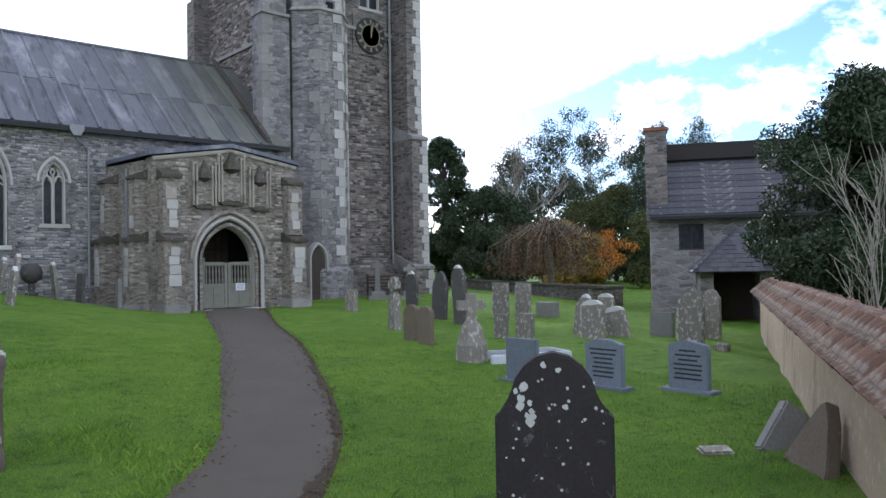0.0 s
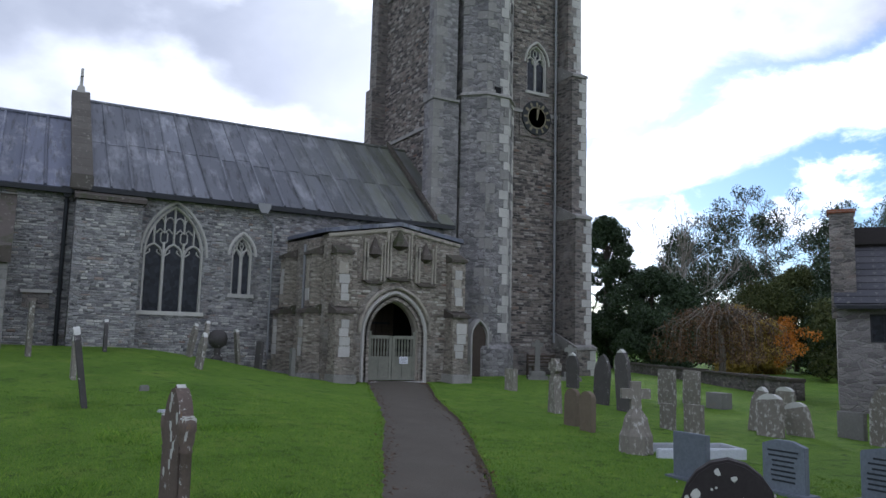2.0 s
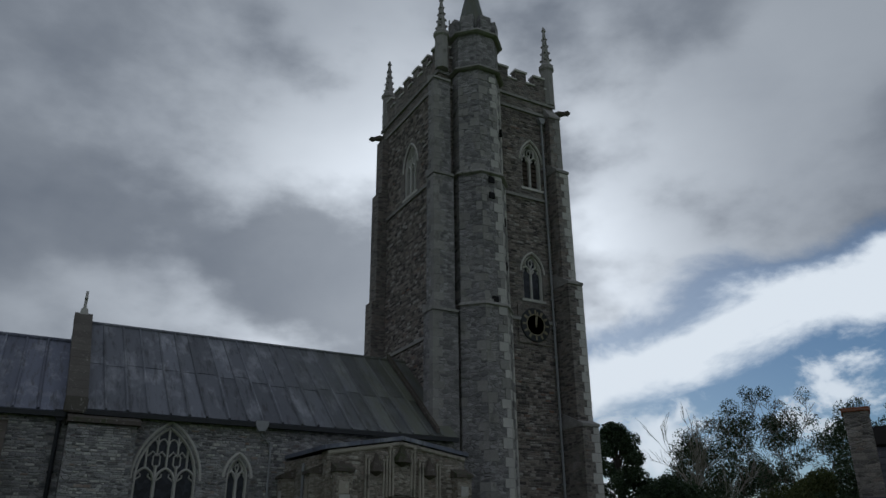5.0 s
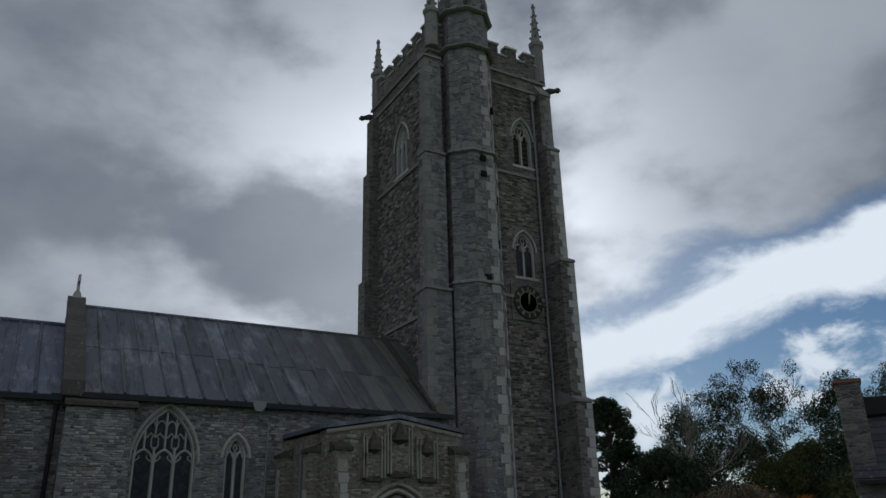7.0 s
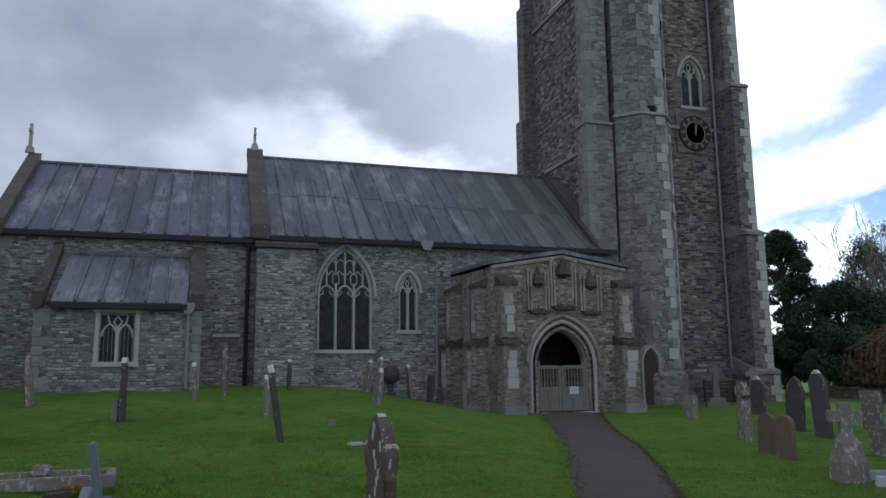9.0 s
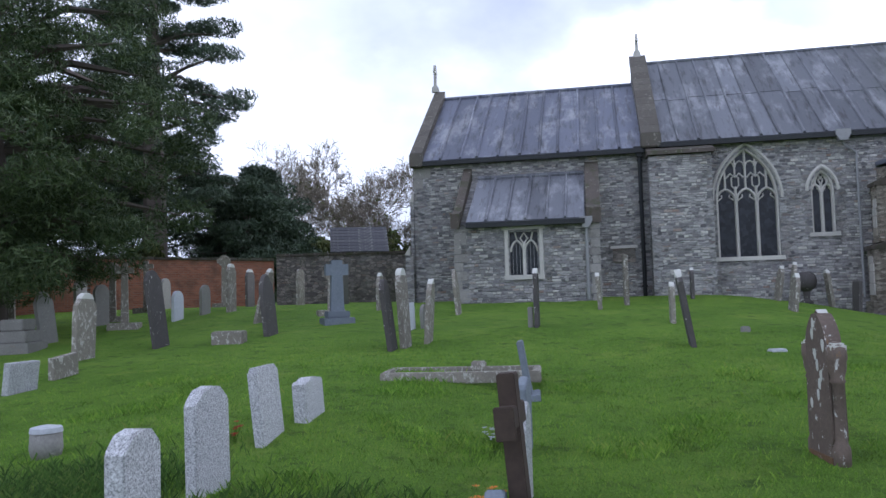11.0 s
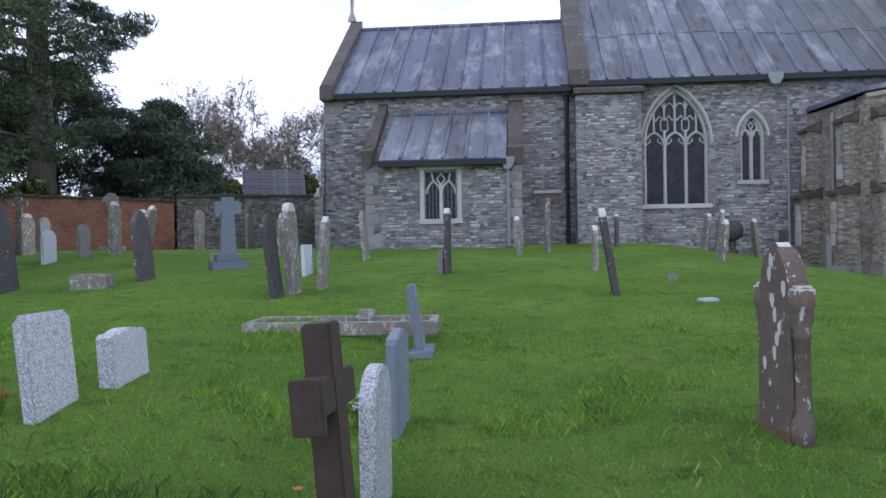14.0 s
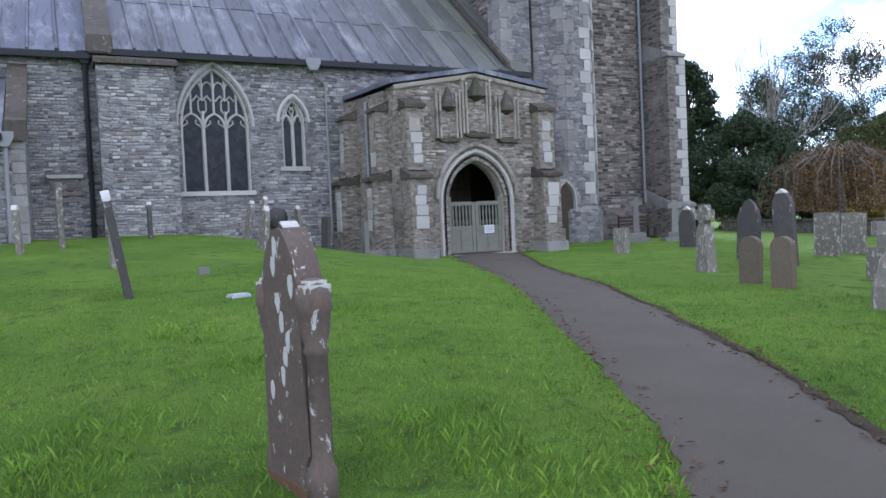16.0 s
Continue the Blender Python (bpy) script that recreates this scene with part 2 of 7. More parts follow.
M_PAPER = flat("white_paper", (0.75, 0.76, 0.78), (0.66, 0.67, 0.7), 0.7)
M_TAR = Mat("worn_tarmac", 0.85)
tg = M_TAR.noise(140, 4, 0.7)
tc = M_TAR.mix(M_TAR.noise(1.4, 6, 0.6), (0.07, 0.06, 0.047), (0.115, 0.099, 0.078))
tc = M_TAR.mix(0.6, tc, M_TAR.ramp(tg, (0.3, 0.5), (0.7, 1.5)), "MULTIPLY")
tc = M_TAR.mix(M_TAR.ramp(M_TAR.noise(0.5, 5, 0.7), (0.58, 0.0), (0.75, 0.5)), tc, (0.06, 0.065, 0.04))
M_TAR.color(tc).bump(tg, 0.6, 0.012)
M_TAR = M_TAR.m
M_TURF = Mat("mown_turf", 0.9, 0, 0.15)
g1, g2 = M_TURF.noise(60, 5, 0.75, M_TURF.mapped((1, 1, 1))), M_TURF.noise(0.45, 7, 0.6)
gc = M_TURF.mix(M_TURF.ramp(g2, (0.3, 0.0), (0.7, 1.0)), (0.11, 0.215, 0.024), (0.185, 0.31, 0.04))
gc = M_TURF.mix(0.85, gc, M_TURF.ramp(g1, (0.3, 0.35), (0.7, 1.5)), "MULTIPLY")
gc = M_TURF.mix(M_TURF.ramp(M_TURF.noise(1.1, 6, 0.65), (0.54, 0.0), (0.70, 0.55)), gc, (0.25, 0.33, 0.06))
gc = M_TURF.mix(M_TURF.ramp(M_TURF.noise(3.1, 6, 0.7), (0.53, 0.0), (0.66, 0.75)), gc, (0.05, 0.095, 0.018))
M_TURF.color(gc).bump(g1, 1.0, 0.05)
M_TURF = M_TURF.m
M_BLADE = Mat("grass_blades", 0.75, 0, 0.2)
blade_c = M_BLADE.mix(M_BLADE.ramp(M_BLADE.noise(0.45, 7, 0.6), (0.3, 0.0), (0.7, 1.0)),
                      M_BLADE.ramp(M_BLADE.island(), (0.0, (0.06, 0.145, 0.012)), (1.0, (0.18, 0.32, 0.035))),
                      M_BLADE.ramp(M_BLADE.island(), (0.0, (0.095, 0.205, 0.02)), (0.88, (0.27, 0.42, 0.055)), (1.0, (0.30, 0.31, 0.08))))
M_BLADE.color(M_BLADE.mix(0.9, blade_c, M_BLADE.ramp(M_BLADE.noise(3.4, 6, 0.7), (0.36, 1.3), (0.56, 0.85), (0.68, 0.38)), "MULTIPLY"))
M_BLADE = M_BLADE.m


# ---- mesh helpers ----
def link_mesh(name, bm, material, smooth=False):
    me = bpy.data.meshes.new(name)
    bmesh.ops.recalc_face_normals(bm, faces=bm.faces)
    bm.to_mesh(me)
    bm.free()
    if material:
        me.materials.append(material)
    if smooth:
        me.polygons.foreach_set("use_smooth", [True] * len(me.polygons))
    return new(name, me)


def part(name, bm, material, parent, label="", smooth=False):
    """One mesh object under a thing or a part."""
    ob = link_mesh(name, bm, material, smooth)
    ob.parent = parent
    if label:
        ob["label"] = label
    return ob


def thing(name, label, category, group="", kind="", at=None):
    ob = new(name)
    ob.empty_display_size = 0.2
    if at is not None:
        ob.matrix_world = at
    return tagged(ob, label, category, group, kind)


def box(bm, x0, x1, y0, y1, z0, z1, m=None):
    co = [(x, y, z) for x in (x0, x1) for y in (y0, y1) for z in (z0, z1)]
    v = [bm.verts.new(m @ Vector(c) if m else c) for c in co]
    for f in ((0, 1, 3, 2), (4, 6, 7, 5), (0, 4, 5, 1), (2, 3, 7, 6), (0, 2, 6, 4), (1, 5, 7, 3)):
        bm.faces.new([v[i] for i in f])
    return bm


def boxed(*args, bevel=0.0):
    bm = box(bmesh.new(), *args)
    if bevel:
        bmesh.ops.bevel(bm, geom=bm.edges[:], offset=bevel, segments=2, affect="EDGES")
    return bm


def prism(bm, outline, y0, y1, m=None):
    """An outline in x and z, given depth from y0 to y1."""
    a = [bm.verts.new(m @ Vector((x, y0, z)) if m else (x, y0, z)) for x, z in outline]
    b = [bm.verts.new(m @ Vector((x, y1, z)) if m else (x, y1, z)) for x, z in outline]
    bm.faces.new(a)
    bm.faces.new(b[::-1])
    n = len(a)
    for i in range(n):
        bm.faces.new((a[i], b[i], b[(i + 1) % n], a[(i + 1) % n]))
    return bm


def pierced(outer, holes, y0, y1, m=None):
    """A wall in x and z with openings right through it."""
    bm = bmesh.new()
    loops = []
    for loop in (outer, *holes):
        vs = [bm.verts.new((x, y0, z)) for x, z in loop]
        for i in range(len(vs)):
            bm.edges.new((vs[i], vs[(i + 1) % len(vs)]))
    bmesh.ops.triangle_fill(bm, use_beauty=True, use_dissolve=False, edges=bm.edges[:])
    faces = bm.faces[:]
    ext = bmesh.ops.extrude_face_region(bm, geom=faces)
    bmesh.ops.translate(bm, vec=(0, y1 - y0, 0), verts=[g for g in ext["geom"] if isinstance(g, bmesh.types.BMVert)])
    if m:
        bmesh.ops.transform(bm, matrix=m, verts=bm.verts)
    return bm


def bar(bm, pts, width, y0, y1, m=None):
    """A moulded bar of even width along a line in x and z."""
    pts = [Vector(p) for p in pts]
    rows = []
    for i, p in enumerate(pts):
        d = (pts[min(i + 1, len(pts) - 1)] - pts[max(i - 1, 0)]).normalized()
        n = Vector((-d.y, d.x)) * width / 2
        ring = [(p + n, y0 + 0.3 * (y1 - y0)), (p + n * 0.45, y0), (p - n * 0.45, y0), (p - n, y0 + 0.3 * (y1 - y0)), (p - n, y1), (p + n, y1)]
        rows.append([bm.verts.new((m @ Vector((q.x, y, q.y))) if m else (q.x, y, q.y)) for q, y in ring])
    for a, b in zip(rows, rows[1:]):
        for j in range(6):
            bm.faces.new((a[j], a[(j + 1) % 6], b[(j + 1) % 6], b[j]))
    bm.faces.new(rows[0][::-1])
    bm.faces.new(rows[-1])
    return bm


def pointed(xc, half, zs, za, n=10):
    """The line of a pointed arch from its left springing to its right one."""
    r = za - zs
    c = (r * r - half * half) / (2 * half)
    rad = half + c
    top = math.atan2(r, c)
    left = [(xc + c - rad * math.cos(top * i / n), zs + rad * math.sin(top * i / n)) for i in range(n + 1)]
    return left + [(2 * xc - x, z) for x, z in left[-2::-1]]


def lancet(xc, half, z0, zs, za, n=10):
    return [(xc - half, z0)] + pointed(xc, half, zs, za, n) + [(xc + half, z0)]


def tube(bm, pts, radii, sides=6):
    pts = [Vector(p) for p in pts]
    rings = []
    for i, p in enumerate(pts):
        d = (pts[min(i + 1, len(pts) - 1)] - pts[max(i - 1, 0)]).normalized()
        a = d.orthogonal().normalized()
        b = d.cross(a)
        r = radii[i] if isinstance(radii, (list, tuple)) else radii
        rings.append([bm.verts.new(p + (a * math.cos(t) + b * math.sin(t)) * r) for t in (2 * math.pi * j / sides for j in range(sides))])
    for u, v in zip(rings, rings[1:]):
        best = min(range(sides), key=lambda k: (u[0].co - v[k].co).length)
        for j in range(sides):
            bm.faces.new((u[j], u[(j + 1) % sides], v[(j + 1 + best) % sides], v[(j + best) % sides]))
    bm.faces.new(rings[0][::-1])
    bm.faces.new(rings[-1])
    return bm


def lathe(bm, profile, at=(0, 0), sides=12, spin=0.0):
    """A turned shape: (radius, z) pairs round a vertical axis."""
    rings = [[bm.verts.new((at[0] + r * math.cos(2 * math.pi * (j + spin) / sides), at[1] + r * math.sin(2 * math.pi * (j + spin) / sides), z)) for j in range(sides)] for r, z in profile]
    for a, b in zip(rings, rings[1:]):
        for j in range(sides):
            bm.faces.new((a[j], a[(j + 1) % sides], b[(j + 1) % sides], b[j]))
    bm.faces.new(rings[0][::-1])
    bm.faces.new(rings[-1])
    return bm


def smooth01(a, b, v):
    u = min(1.0, max(0.0, (v - a) / (b - a)))
    return u * u * (3 - 2 * u)


def ground_z(x, y):
    """The lie of the churchyard: it climbs towards the chancel."""
    h = 1.45 - 1.03 * smooth01(3.0, 11.0, x)
    u = min(1.0, max(0.0, (y - 7.0) / 19.5))
    swell = 0.17 * smooth01(1.2, 3.0, -x) * smooth01(-7.5, -5.2, x) * smooth01(3.0, 4.8, y) * (1 - smooth01(12.0, 16.0, y))
    return -0.2 - 0.12 * smooth01(1, 6, y) + h * u + swell


# ---- ground and path ----
def axis(lo, hi, step, far):
    mid = list(np.arange(lo, hi + 1e-6, step))
    out, d, p = [], step, hi
    while p < far:
        d *= 1.5
        p += d
        out.append(p)
    neg, d, p = [], step, lo
    while p > -far:
        d *= 1.5
        p -= d
        neg.append(p)
    return neg[::-1] + mid + out


gx, gy = axis(-22, 30, 0.4, 2500), axis(-6, 36, 0.4, 2500)
gverts = []
for yy in gy:
    for xx in gx:
        near = 1.0 if abs(xx) < 60 and abs(yy) < 60 else 0.0
        bumpz = (noise.noise((xx * 0.35, yy * 0.35, 0.3)) * 0.05 + noise.noise((xx * 1.1, yy * 1.1, 2.3)) * 0.022) * near
        gverts.append((xx, yy, ground_z(xx, yy) + bumpz))
nx = len(gx)
gfaces = [(j * nx + i, j * nx + i + 1, (j + 1) * nx + i + 1, (j + 1) * nx + i) for j in range(len(gy) - 1) for i in range(nx - 1)]
gme = bpy.data.meshes.new("ground")
gme.from_pydata(gverts, [], gfaces)
gme.polygons.foreach_set("use_smooth", [True] * len(gme.polygons))
gme.materials.append(M_TURF)
tagged(new("ground", gme), "green mown churchyard turf climbing towards the church", "ground", kind="structure")


def turf_z(x, y):
    return ground_z(x, y) + noise.noise((x * 0.35, y * 0.35, 0.3)) * 0.05 + noise.noise((x * 1.1, y * 1.1, 2.3)) * 0.022


PATH_LINE = [(0.6, 2.6, 0.7), (2.0, 4.6, 0.64), (3.1, 5.9, 0.61), (4.25, 7.4, 0.62), (5.2, 9.2, 0.69), (6.05, 10.95, 0.73), (7.35, 13.6, 0.79), (9.05, 17.5, 0.86), (10.5, 20.9, 0.92), (11.95, 24.2, 1.02), (12.4, 25.3, 1.1)]


def path_at(s):
    i = min(int(s), len(PATH_LINE) - 2)
    p = [Vector(PATH_LINE[min(max(i + k, 0), len(PATH_LINE) - 1)]) for k in (-1, 0, 1, 2)]
    u = s - i
    return 0.5 * (2 * p[1] + (p[2] - p[0]) * u + (2 * p[0] - 5 * p[1] + 4 * p[2] - p[3]) * u * u + (3 * p[1] - p[0] - 3 * p[2] + p[3]) * u ** 3)


pbm = bmesh.new()
prev, path_pts = None, []
for k in range(201):
    s = k / 200 * (len(PATH_LINE) - 1)
    c, e = path_at(s), path_at(min(s + 0.01, len(PATH_LINE) - 1.0001)) - path_at(max(s - 0.01, 0))
    nrm = Vector((-e.y, e.x, 0)).normalized()
    path_pts.append((c.x, c.y, c.z))
    row = []
    for j in range(9):
        u = -1 + 2 * j / 8
        w = c.z + (noise.noise((s * 9.1, u * 9, 4)) * 0.06 + noise.noise((s * 2.1, u * 9, 9)) * 0.05 if abs(u) == 1 else 0)
        q = Vector((c.x, c.y, 0)) + nrm * u * w
        row.append(pbm.verts.new((q.x, q.y, turf_z(q.x, q.y) + 0.035 * (1 - u * u) + 0.006)))
    if prev:
        for a in range(8):
            pbm.faces.new((prev[a], prev[a + 1], row[a + 1], row[a]))
    prev = row
tagged(link_mesh("path", pbm, M_TAR, True), "worn grey tarmac churchyard path edged with fallen leaves", "path", kind="structure")
PP = np.array(path_pts)
M_LITTER = Mat("leafy_earth", 0.95)
lt = M_LITTER.noise(45, 6, 0.75)
lc = M_LITTER.mix(M_LITTER.noise(2.5, 6, 0.7), (0.05, 0.042, 0.028), (0.085, 0.06, 0.036))
M_LITTER.color(M_LITTER.mix(0.8, lc, M_LITTER.ramp(lt, (0.3, 0.35), (0.7, 1.7)), "MULTIPLY")).bump(lt, 1.0, 0.03)
M_LITTER = M_LITTER.m
for side in (-1,):
    lb = bmesh.new()
    prev = None
    for k in range(601):
        s = k / 600 * (len(PATH_LINE) - 1)
        c, e = path_at(s), path_at(min(s + 0.01, len(PATH_LINE) - 1.0001)) - path_at(max(s - 0.01, 0))
        nrm = Vector((-e.y, e.x, 0)).normalized() * side
        wide = max(0.015, 0.05 + 0.13 * noise.noise((s * 1.7, side * 5, 1)) + 0.10 * noise.noise((s * 9, side * 5, 6)))
        row = []
        for d, lift in ((c.z - wide, 0.012), (c.z - wide * 0.5, 0.022), (c.z + 0.05, 0.012)):
            q = Vector((c.x, c.y, 0)) + nrm * d
            u = min(1.0, d / c.z)
            row.append(lb.verts.new((q.x, q.y, turf_z(q.x, q.y) + 0.035 * max(0.0, 1 - u * u) + lift)))
        if prev:
            for a in range(2):
                lb.faces.new((prev[a], prev[a + 1], row[a + 1], row[a]))
        prev = row
    tagged(link_mesh("leaf_litter", lb, M_LITTER, True), "brown earth and leaf litter along the path edge", "leaf litter", kind="stuff")


def path_gap(x, y):
    d = np.hypot(PP[:, 0] - x, PP[:, 1] - y)
    i = int(d.argmin())
    return d[i] - PP[i, 2]


# ---- church ----
WALL_Y, PORCH_Y, TOWER_Y = 28.6, 25.4, 29.9
RIDGE_Y = 33.5


def traceried_window(parent, xc, half, z0, zs, za, y, lights, m=None, hood=True, louvre=False):
    """A pointed window: hood mould, jambs, mullions, cusped heads, tracery and glass, set back in its opening."""
    w = part("window", bar(bmesh.new(), lancet(xc, half - 0.03, z0, zs, za - 0.03), 0.11, y + 0.06, y + 0.32, m), M_TRACERY, parent)

    def tracery_bar(*shape):
        part("tracery_bar", bar(bmesh.new(), *shape), M_TRACERY, w)

    step = 2 * half / lights
    for i in range(1, lights):
        x = xc - half + i * step
        part("mullion", bar(bmesh.new(), [(x, z0), (x, zs + 0.02)], 0.12, y + 0.12, y + 0.30, m), M_TRACERY, w)
    head = pointed(xc, half, zs, za, 16)

    def under(x):
        """Height of the arch over x."""
        for (xa, z_a), (xb, z_b) in zip(head, head[1:]):
            if xa <= x <= xb:
                return z_a + (z_b - z_a) * (x - xa) / max(xb - xa, 1e-6)
        return zs

    for i in range(lights):
        x = xc - half + (i + 0.5) * step
        tracery_bar(pointed(x, step / 2 - 0.03, zs - 0.08, zs + step * 0.5, 6), 0.085, y + 0.12, y + 0.28, m)
        for sgn in (-1, 1):
            tracery_bar([(x + sgn * step * 0.40, zs - 0.06), (x + sgn * step * 0.17, zs + 0.06), (x + sgn * step * 0.2, zs + step * 0.22)], 0.05, y + 0.16, y + 0.26, m)
        # the upright over each light's head, splitting it into two panels
        tracery_bar([(x, zs + step * 0.46), (x, under(x) - 0.04)], 0.075, y + 0.14, y + 0.27, m)
    for i in range(1, lights):
        x = xc - half + i * step
        tracery_bar([(x, zs), (x, zs + step * 0.62)], 0.09, y + 0.12, y + 0.28, m)
        # a cusped eye between each pair of heads, and panels over it
        zb, zt = zs + step * 0.5, under(x) - 0.1
        zm = min(zb + step * 0.75, zt)
        tracery_bar([(x - step * 0.42, zm - 0.12), (x - step * 0.22, zm + 0.04), (x, zm - 0.1), (x + step * 0.22, zm + 0.04), (x + step * 0.42, zm - 0.12)], 0.065, y + 0.15, y + 0.27, m)
        tracery_bar([(x, zb - 0.02), (x - step * 0.17, zb + 0.12), (x - step * 0.17, zm - 0.12), (x, zm - 0.02), (x + step * 0.17, zm - 0.12), (x + step * 0.17, zb + 0.12), (x, zb - 0.02)], 0.05, y + 0.16, y + 0.26, m)
        if zt - zm > 0.3:
            tracery_bar([(x, zm), (x, under(x) - 0.04)], 0.065, y + 0.15, y + 0.27, m)
            for sgn in (-1, 1):
                tracery_bar(pointed(x + sgn * step * 0.25, step * 0.22, zt - 0.28, zt - 0.08, 4), 0.05, y + 0.16, y + 0.26, m)
    if louvre:
        for k in range(int((zs - z0) / 0.28)):
            zz = z0 + 0.1 + k * 0.28
            lb = box(bmesh.new(), xc - half + 0.05, xc + half - 0.05, y + 0.32, y + 0.38, zz, zz + 0.2, m)
            part("louvre", lb, M_OAK, w)
        part("backing", prism(bmesh.new(), lancet(xc, half - 0.01, z0, zs, za - 0.01), y + 0.42, y + 0.45, m), M_DARK, w)
    else:
        part("glass", prism(bmesh.new(), lancet(xc, half - 0.02, z0 + 0.01, zs, za - 0.02), y + 0.22, y + 0.235, m), M_GLASS, w, "dark leaded glass")
    part("sill", prism(bmesh.new(), [(xc - half - 0.12, z0 - 0.14), (xc + half + 0.12, z0 - 0.14), (xc + half + 0.1, z0), (xc - half - 0.1, z0)], y - 0.05, y + 0.33, m), M_TRACERY, w)
    if hood:
        part("hood_mould", bar(bmesh.new(), pointed(xc, half + 0.12, zs - 0.05, za + 0.15), 0.11, y - 0.05, y + 0.1, m), M_TRACERY, w)
    return w


def lead_roof(parent, x0, x1, ya, za, yb, zb, spacing, material, lean=0.0, joint=0.5):
    """A sheet-lead slope from its eave up to its ridge, with a roll over every seam."""
    bm = bmesh.new()
    d = Vector((0, yb - ya, zb - za)).normalized()
    up = Vector((0, -d.z, d.y))
    v = [bm.verts.new(Vector(p) + up * o) for o in (0.0, -0.12) for p in ((x0, ya, za), (x1, ya, za), (x1, yb, zb), (x0, yb, zb))]
    for f in ((0, 1, 2, 3), (7, 6, 5, 4), (0, 4, 5, 1), (1, 5, 6, 2), (2, 6, 7, 3), (3, 7, 4, 0)):
        bm.faces.new([v[i] for i in f])
    roof = part("lead_roof", bm, material, parent)
    n = int((x1 - x0) / spacing)
    rng = random.Random(int(x0 * 10) + 77)
    seams = [(x0, 0.0)] + [(x0 + (i + rng.uniform(-0.12, 0.12)) * (x1 - x0) / n, lean * rng.uniform(0.3, 1.0)) for i in range(1, n)] + [(x1, 0.0)]
    foot, head = Vector((0, ya, za)), Vector((0, yb, zb))
    for i, ((xa, sa), (xb, sb)) in enumerate(zip(seams, seams[1:])):
        k = joint + rng.uniform(-0.02, 0.02) - (0.05 if xa > x0 + 6 else 0) if joint else 1.0
        # each bay is one sheet, or two with the upper lapping over the lower
        for lo, hi, lift in ((0.0, k, 0.006), (k - 0.012, 1.0, 0.026)) if joint else ((0.0, 1.0, 0.006),):
            a, b = foot.lerp(head, lo), foot.lerp(head, hi)
            row = [a + Vector((xa + sa * lo, 0, 0)), a + Vector((xb + sb * lo, 0, 0)), b + Vector((xb + sb * hi, 0, 0)), b + Vector((xa + sa * hi, 0, 0))]
            sm = bmesh.new()
            q = [sm.verts.new(p + up * o) for o in (lift, 0.001) for p in row]
            for f in ((0, 1, 2, 3), (7, 6, 5, 4), (0, 4, 5, 1), (1, 5, 6, 2), (2, 6, 7, 3), (3, 7, 4, 0)):
                sm.faces.new([q[j] for j in f])
            part("lead_sheet", sm, material, roof)
        if i:
            a, b = foot + Vector((xa, 0, 0)) + up * 0.03, head + Vector((xa + sa, 0, 0)) + up * 0.03
            part("roll", tube(bmesh.new(), [a, a.lerp(b, 0.5) + Vector((rng.uniform(-0.03, 0.03), 0, 0)), b], rng.uniform(0.045, 0.06), 6), material, roof)
    part("ridge_roll", tube(bmesh.new(), [(x0, yb, zb + 0.04), (x1, yb, zb + 0.04)], 0.09, 8), material, roof)
    part("eave_gutter", boxed(x0, x1, ya - 0.1, ya + 0.06, za - 0.2, za - 0.04), M_IRON, roof)
    return roof


def quoins(parent, corner, z0, z1, dx, dy, rng, h=0.36, material=None, long=0.62, short=0.34, proud=0.015):
    """Alternating corner stones at a corner whose walls run along dx and dy (signs)."""
    z, k = z0, 0
    x, y = corner
    while z < z1 - 0.1:
        hh = min(h * rng.uniform(0.8, 1.2), z1 - z)
        a, b = (long, short) if k % 2 else (short, long)
        a, b = a * rng.uniform(0.85, 1.15), b * rng.uniform(0.85, 1.15)
        xs, ys = sorted((x - dx * proud, x + dx * a)), sorted((y - dy * proud, y + dy * b))
        part("quoin", boxed(xs[0], xs[1], ys[0], ys[1], z + 0.012, z + hh - 0.012), material or M_QUOIN, parent)
        z, k = z + hh, k + 1


def finial_cross(parent, x, y, z, h):
    bm = bmesh.new()
    prism(bm, [(-0.17, 0), (0.17, 0), (0.13, 0.22), (0.06, 0.3), (0.05, h), (-0.05, h), (-0.06, 0.3), (-0.13, 0.22)], -0.09, 0.09, pose(x, y, z))
    box(bm, -0.05, 0.05, -0.26, 0.26, h - 0.36, h - 0.25, pose(x, y, z))
    part("gable_cross", bm, M_ASHLAR, parent)


def gable(parent, x0, x1, zr, ze, material=M_GREY):
    """A gable wall across the church, its coping raised above the roof, in steps of stone."""
    run = RIDGE_Y - WALL_Y
    o = [(WALL_Y, 0.6), (WALL_Y, ze), (RIDGE_Y, zr), (2 * RIDGE_Y - WALL_Y, ze), (2 * RIDGE_Y - WALL_Y, 0.6)]
    m = Matrix(((0, 1, 0, 0), (1, 0, 0, 0), (0, 0, 1, 0), (0, 0, 0, 1)))
    part("gable_wall", prism(bmesh.new(), o, x0, x1, m), material, parent)
    n = 12
    for i in range(n):
        a, b = i / n, (i + 0.97) / n
        y0, z0, y1, z1 = WALL_Y - 0.25 + (run + 0.25) * a, ze + (zr - ze) * a, WALL_Y - 0.25 + (run + 0.25) * b, ze + (zr - ze) * b
        part("coping_stone", prism(bmesh.new(), [(y0, z0 + 0.01), (y1, z1 + 0.01), (y1, z1 + 0.33), (y0, z0 + 0.33)], x0 - 0.06, x1 + 0.06, m), M_COPING, parent)
    part("kneeler", boxed(x0 - 0.08, x1 + 0.08, WALL_Y - 0.38, WALL_Y, ze - 0.22, ze + 0.3, bevel=0.04), M_COPING, parent)


rng = random.Random(5)
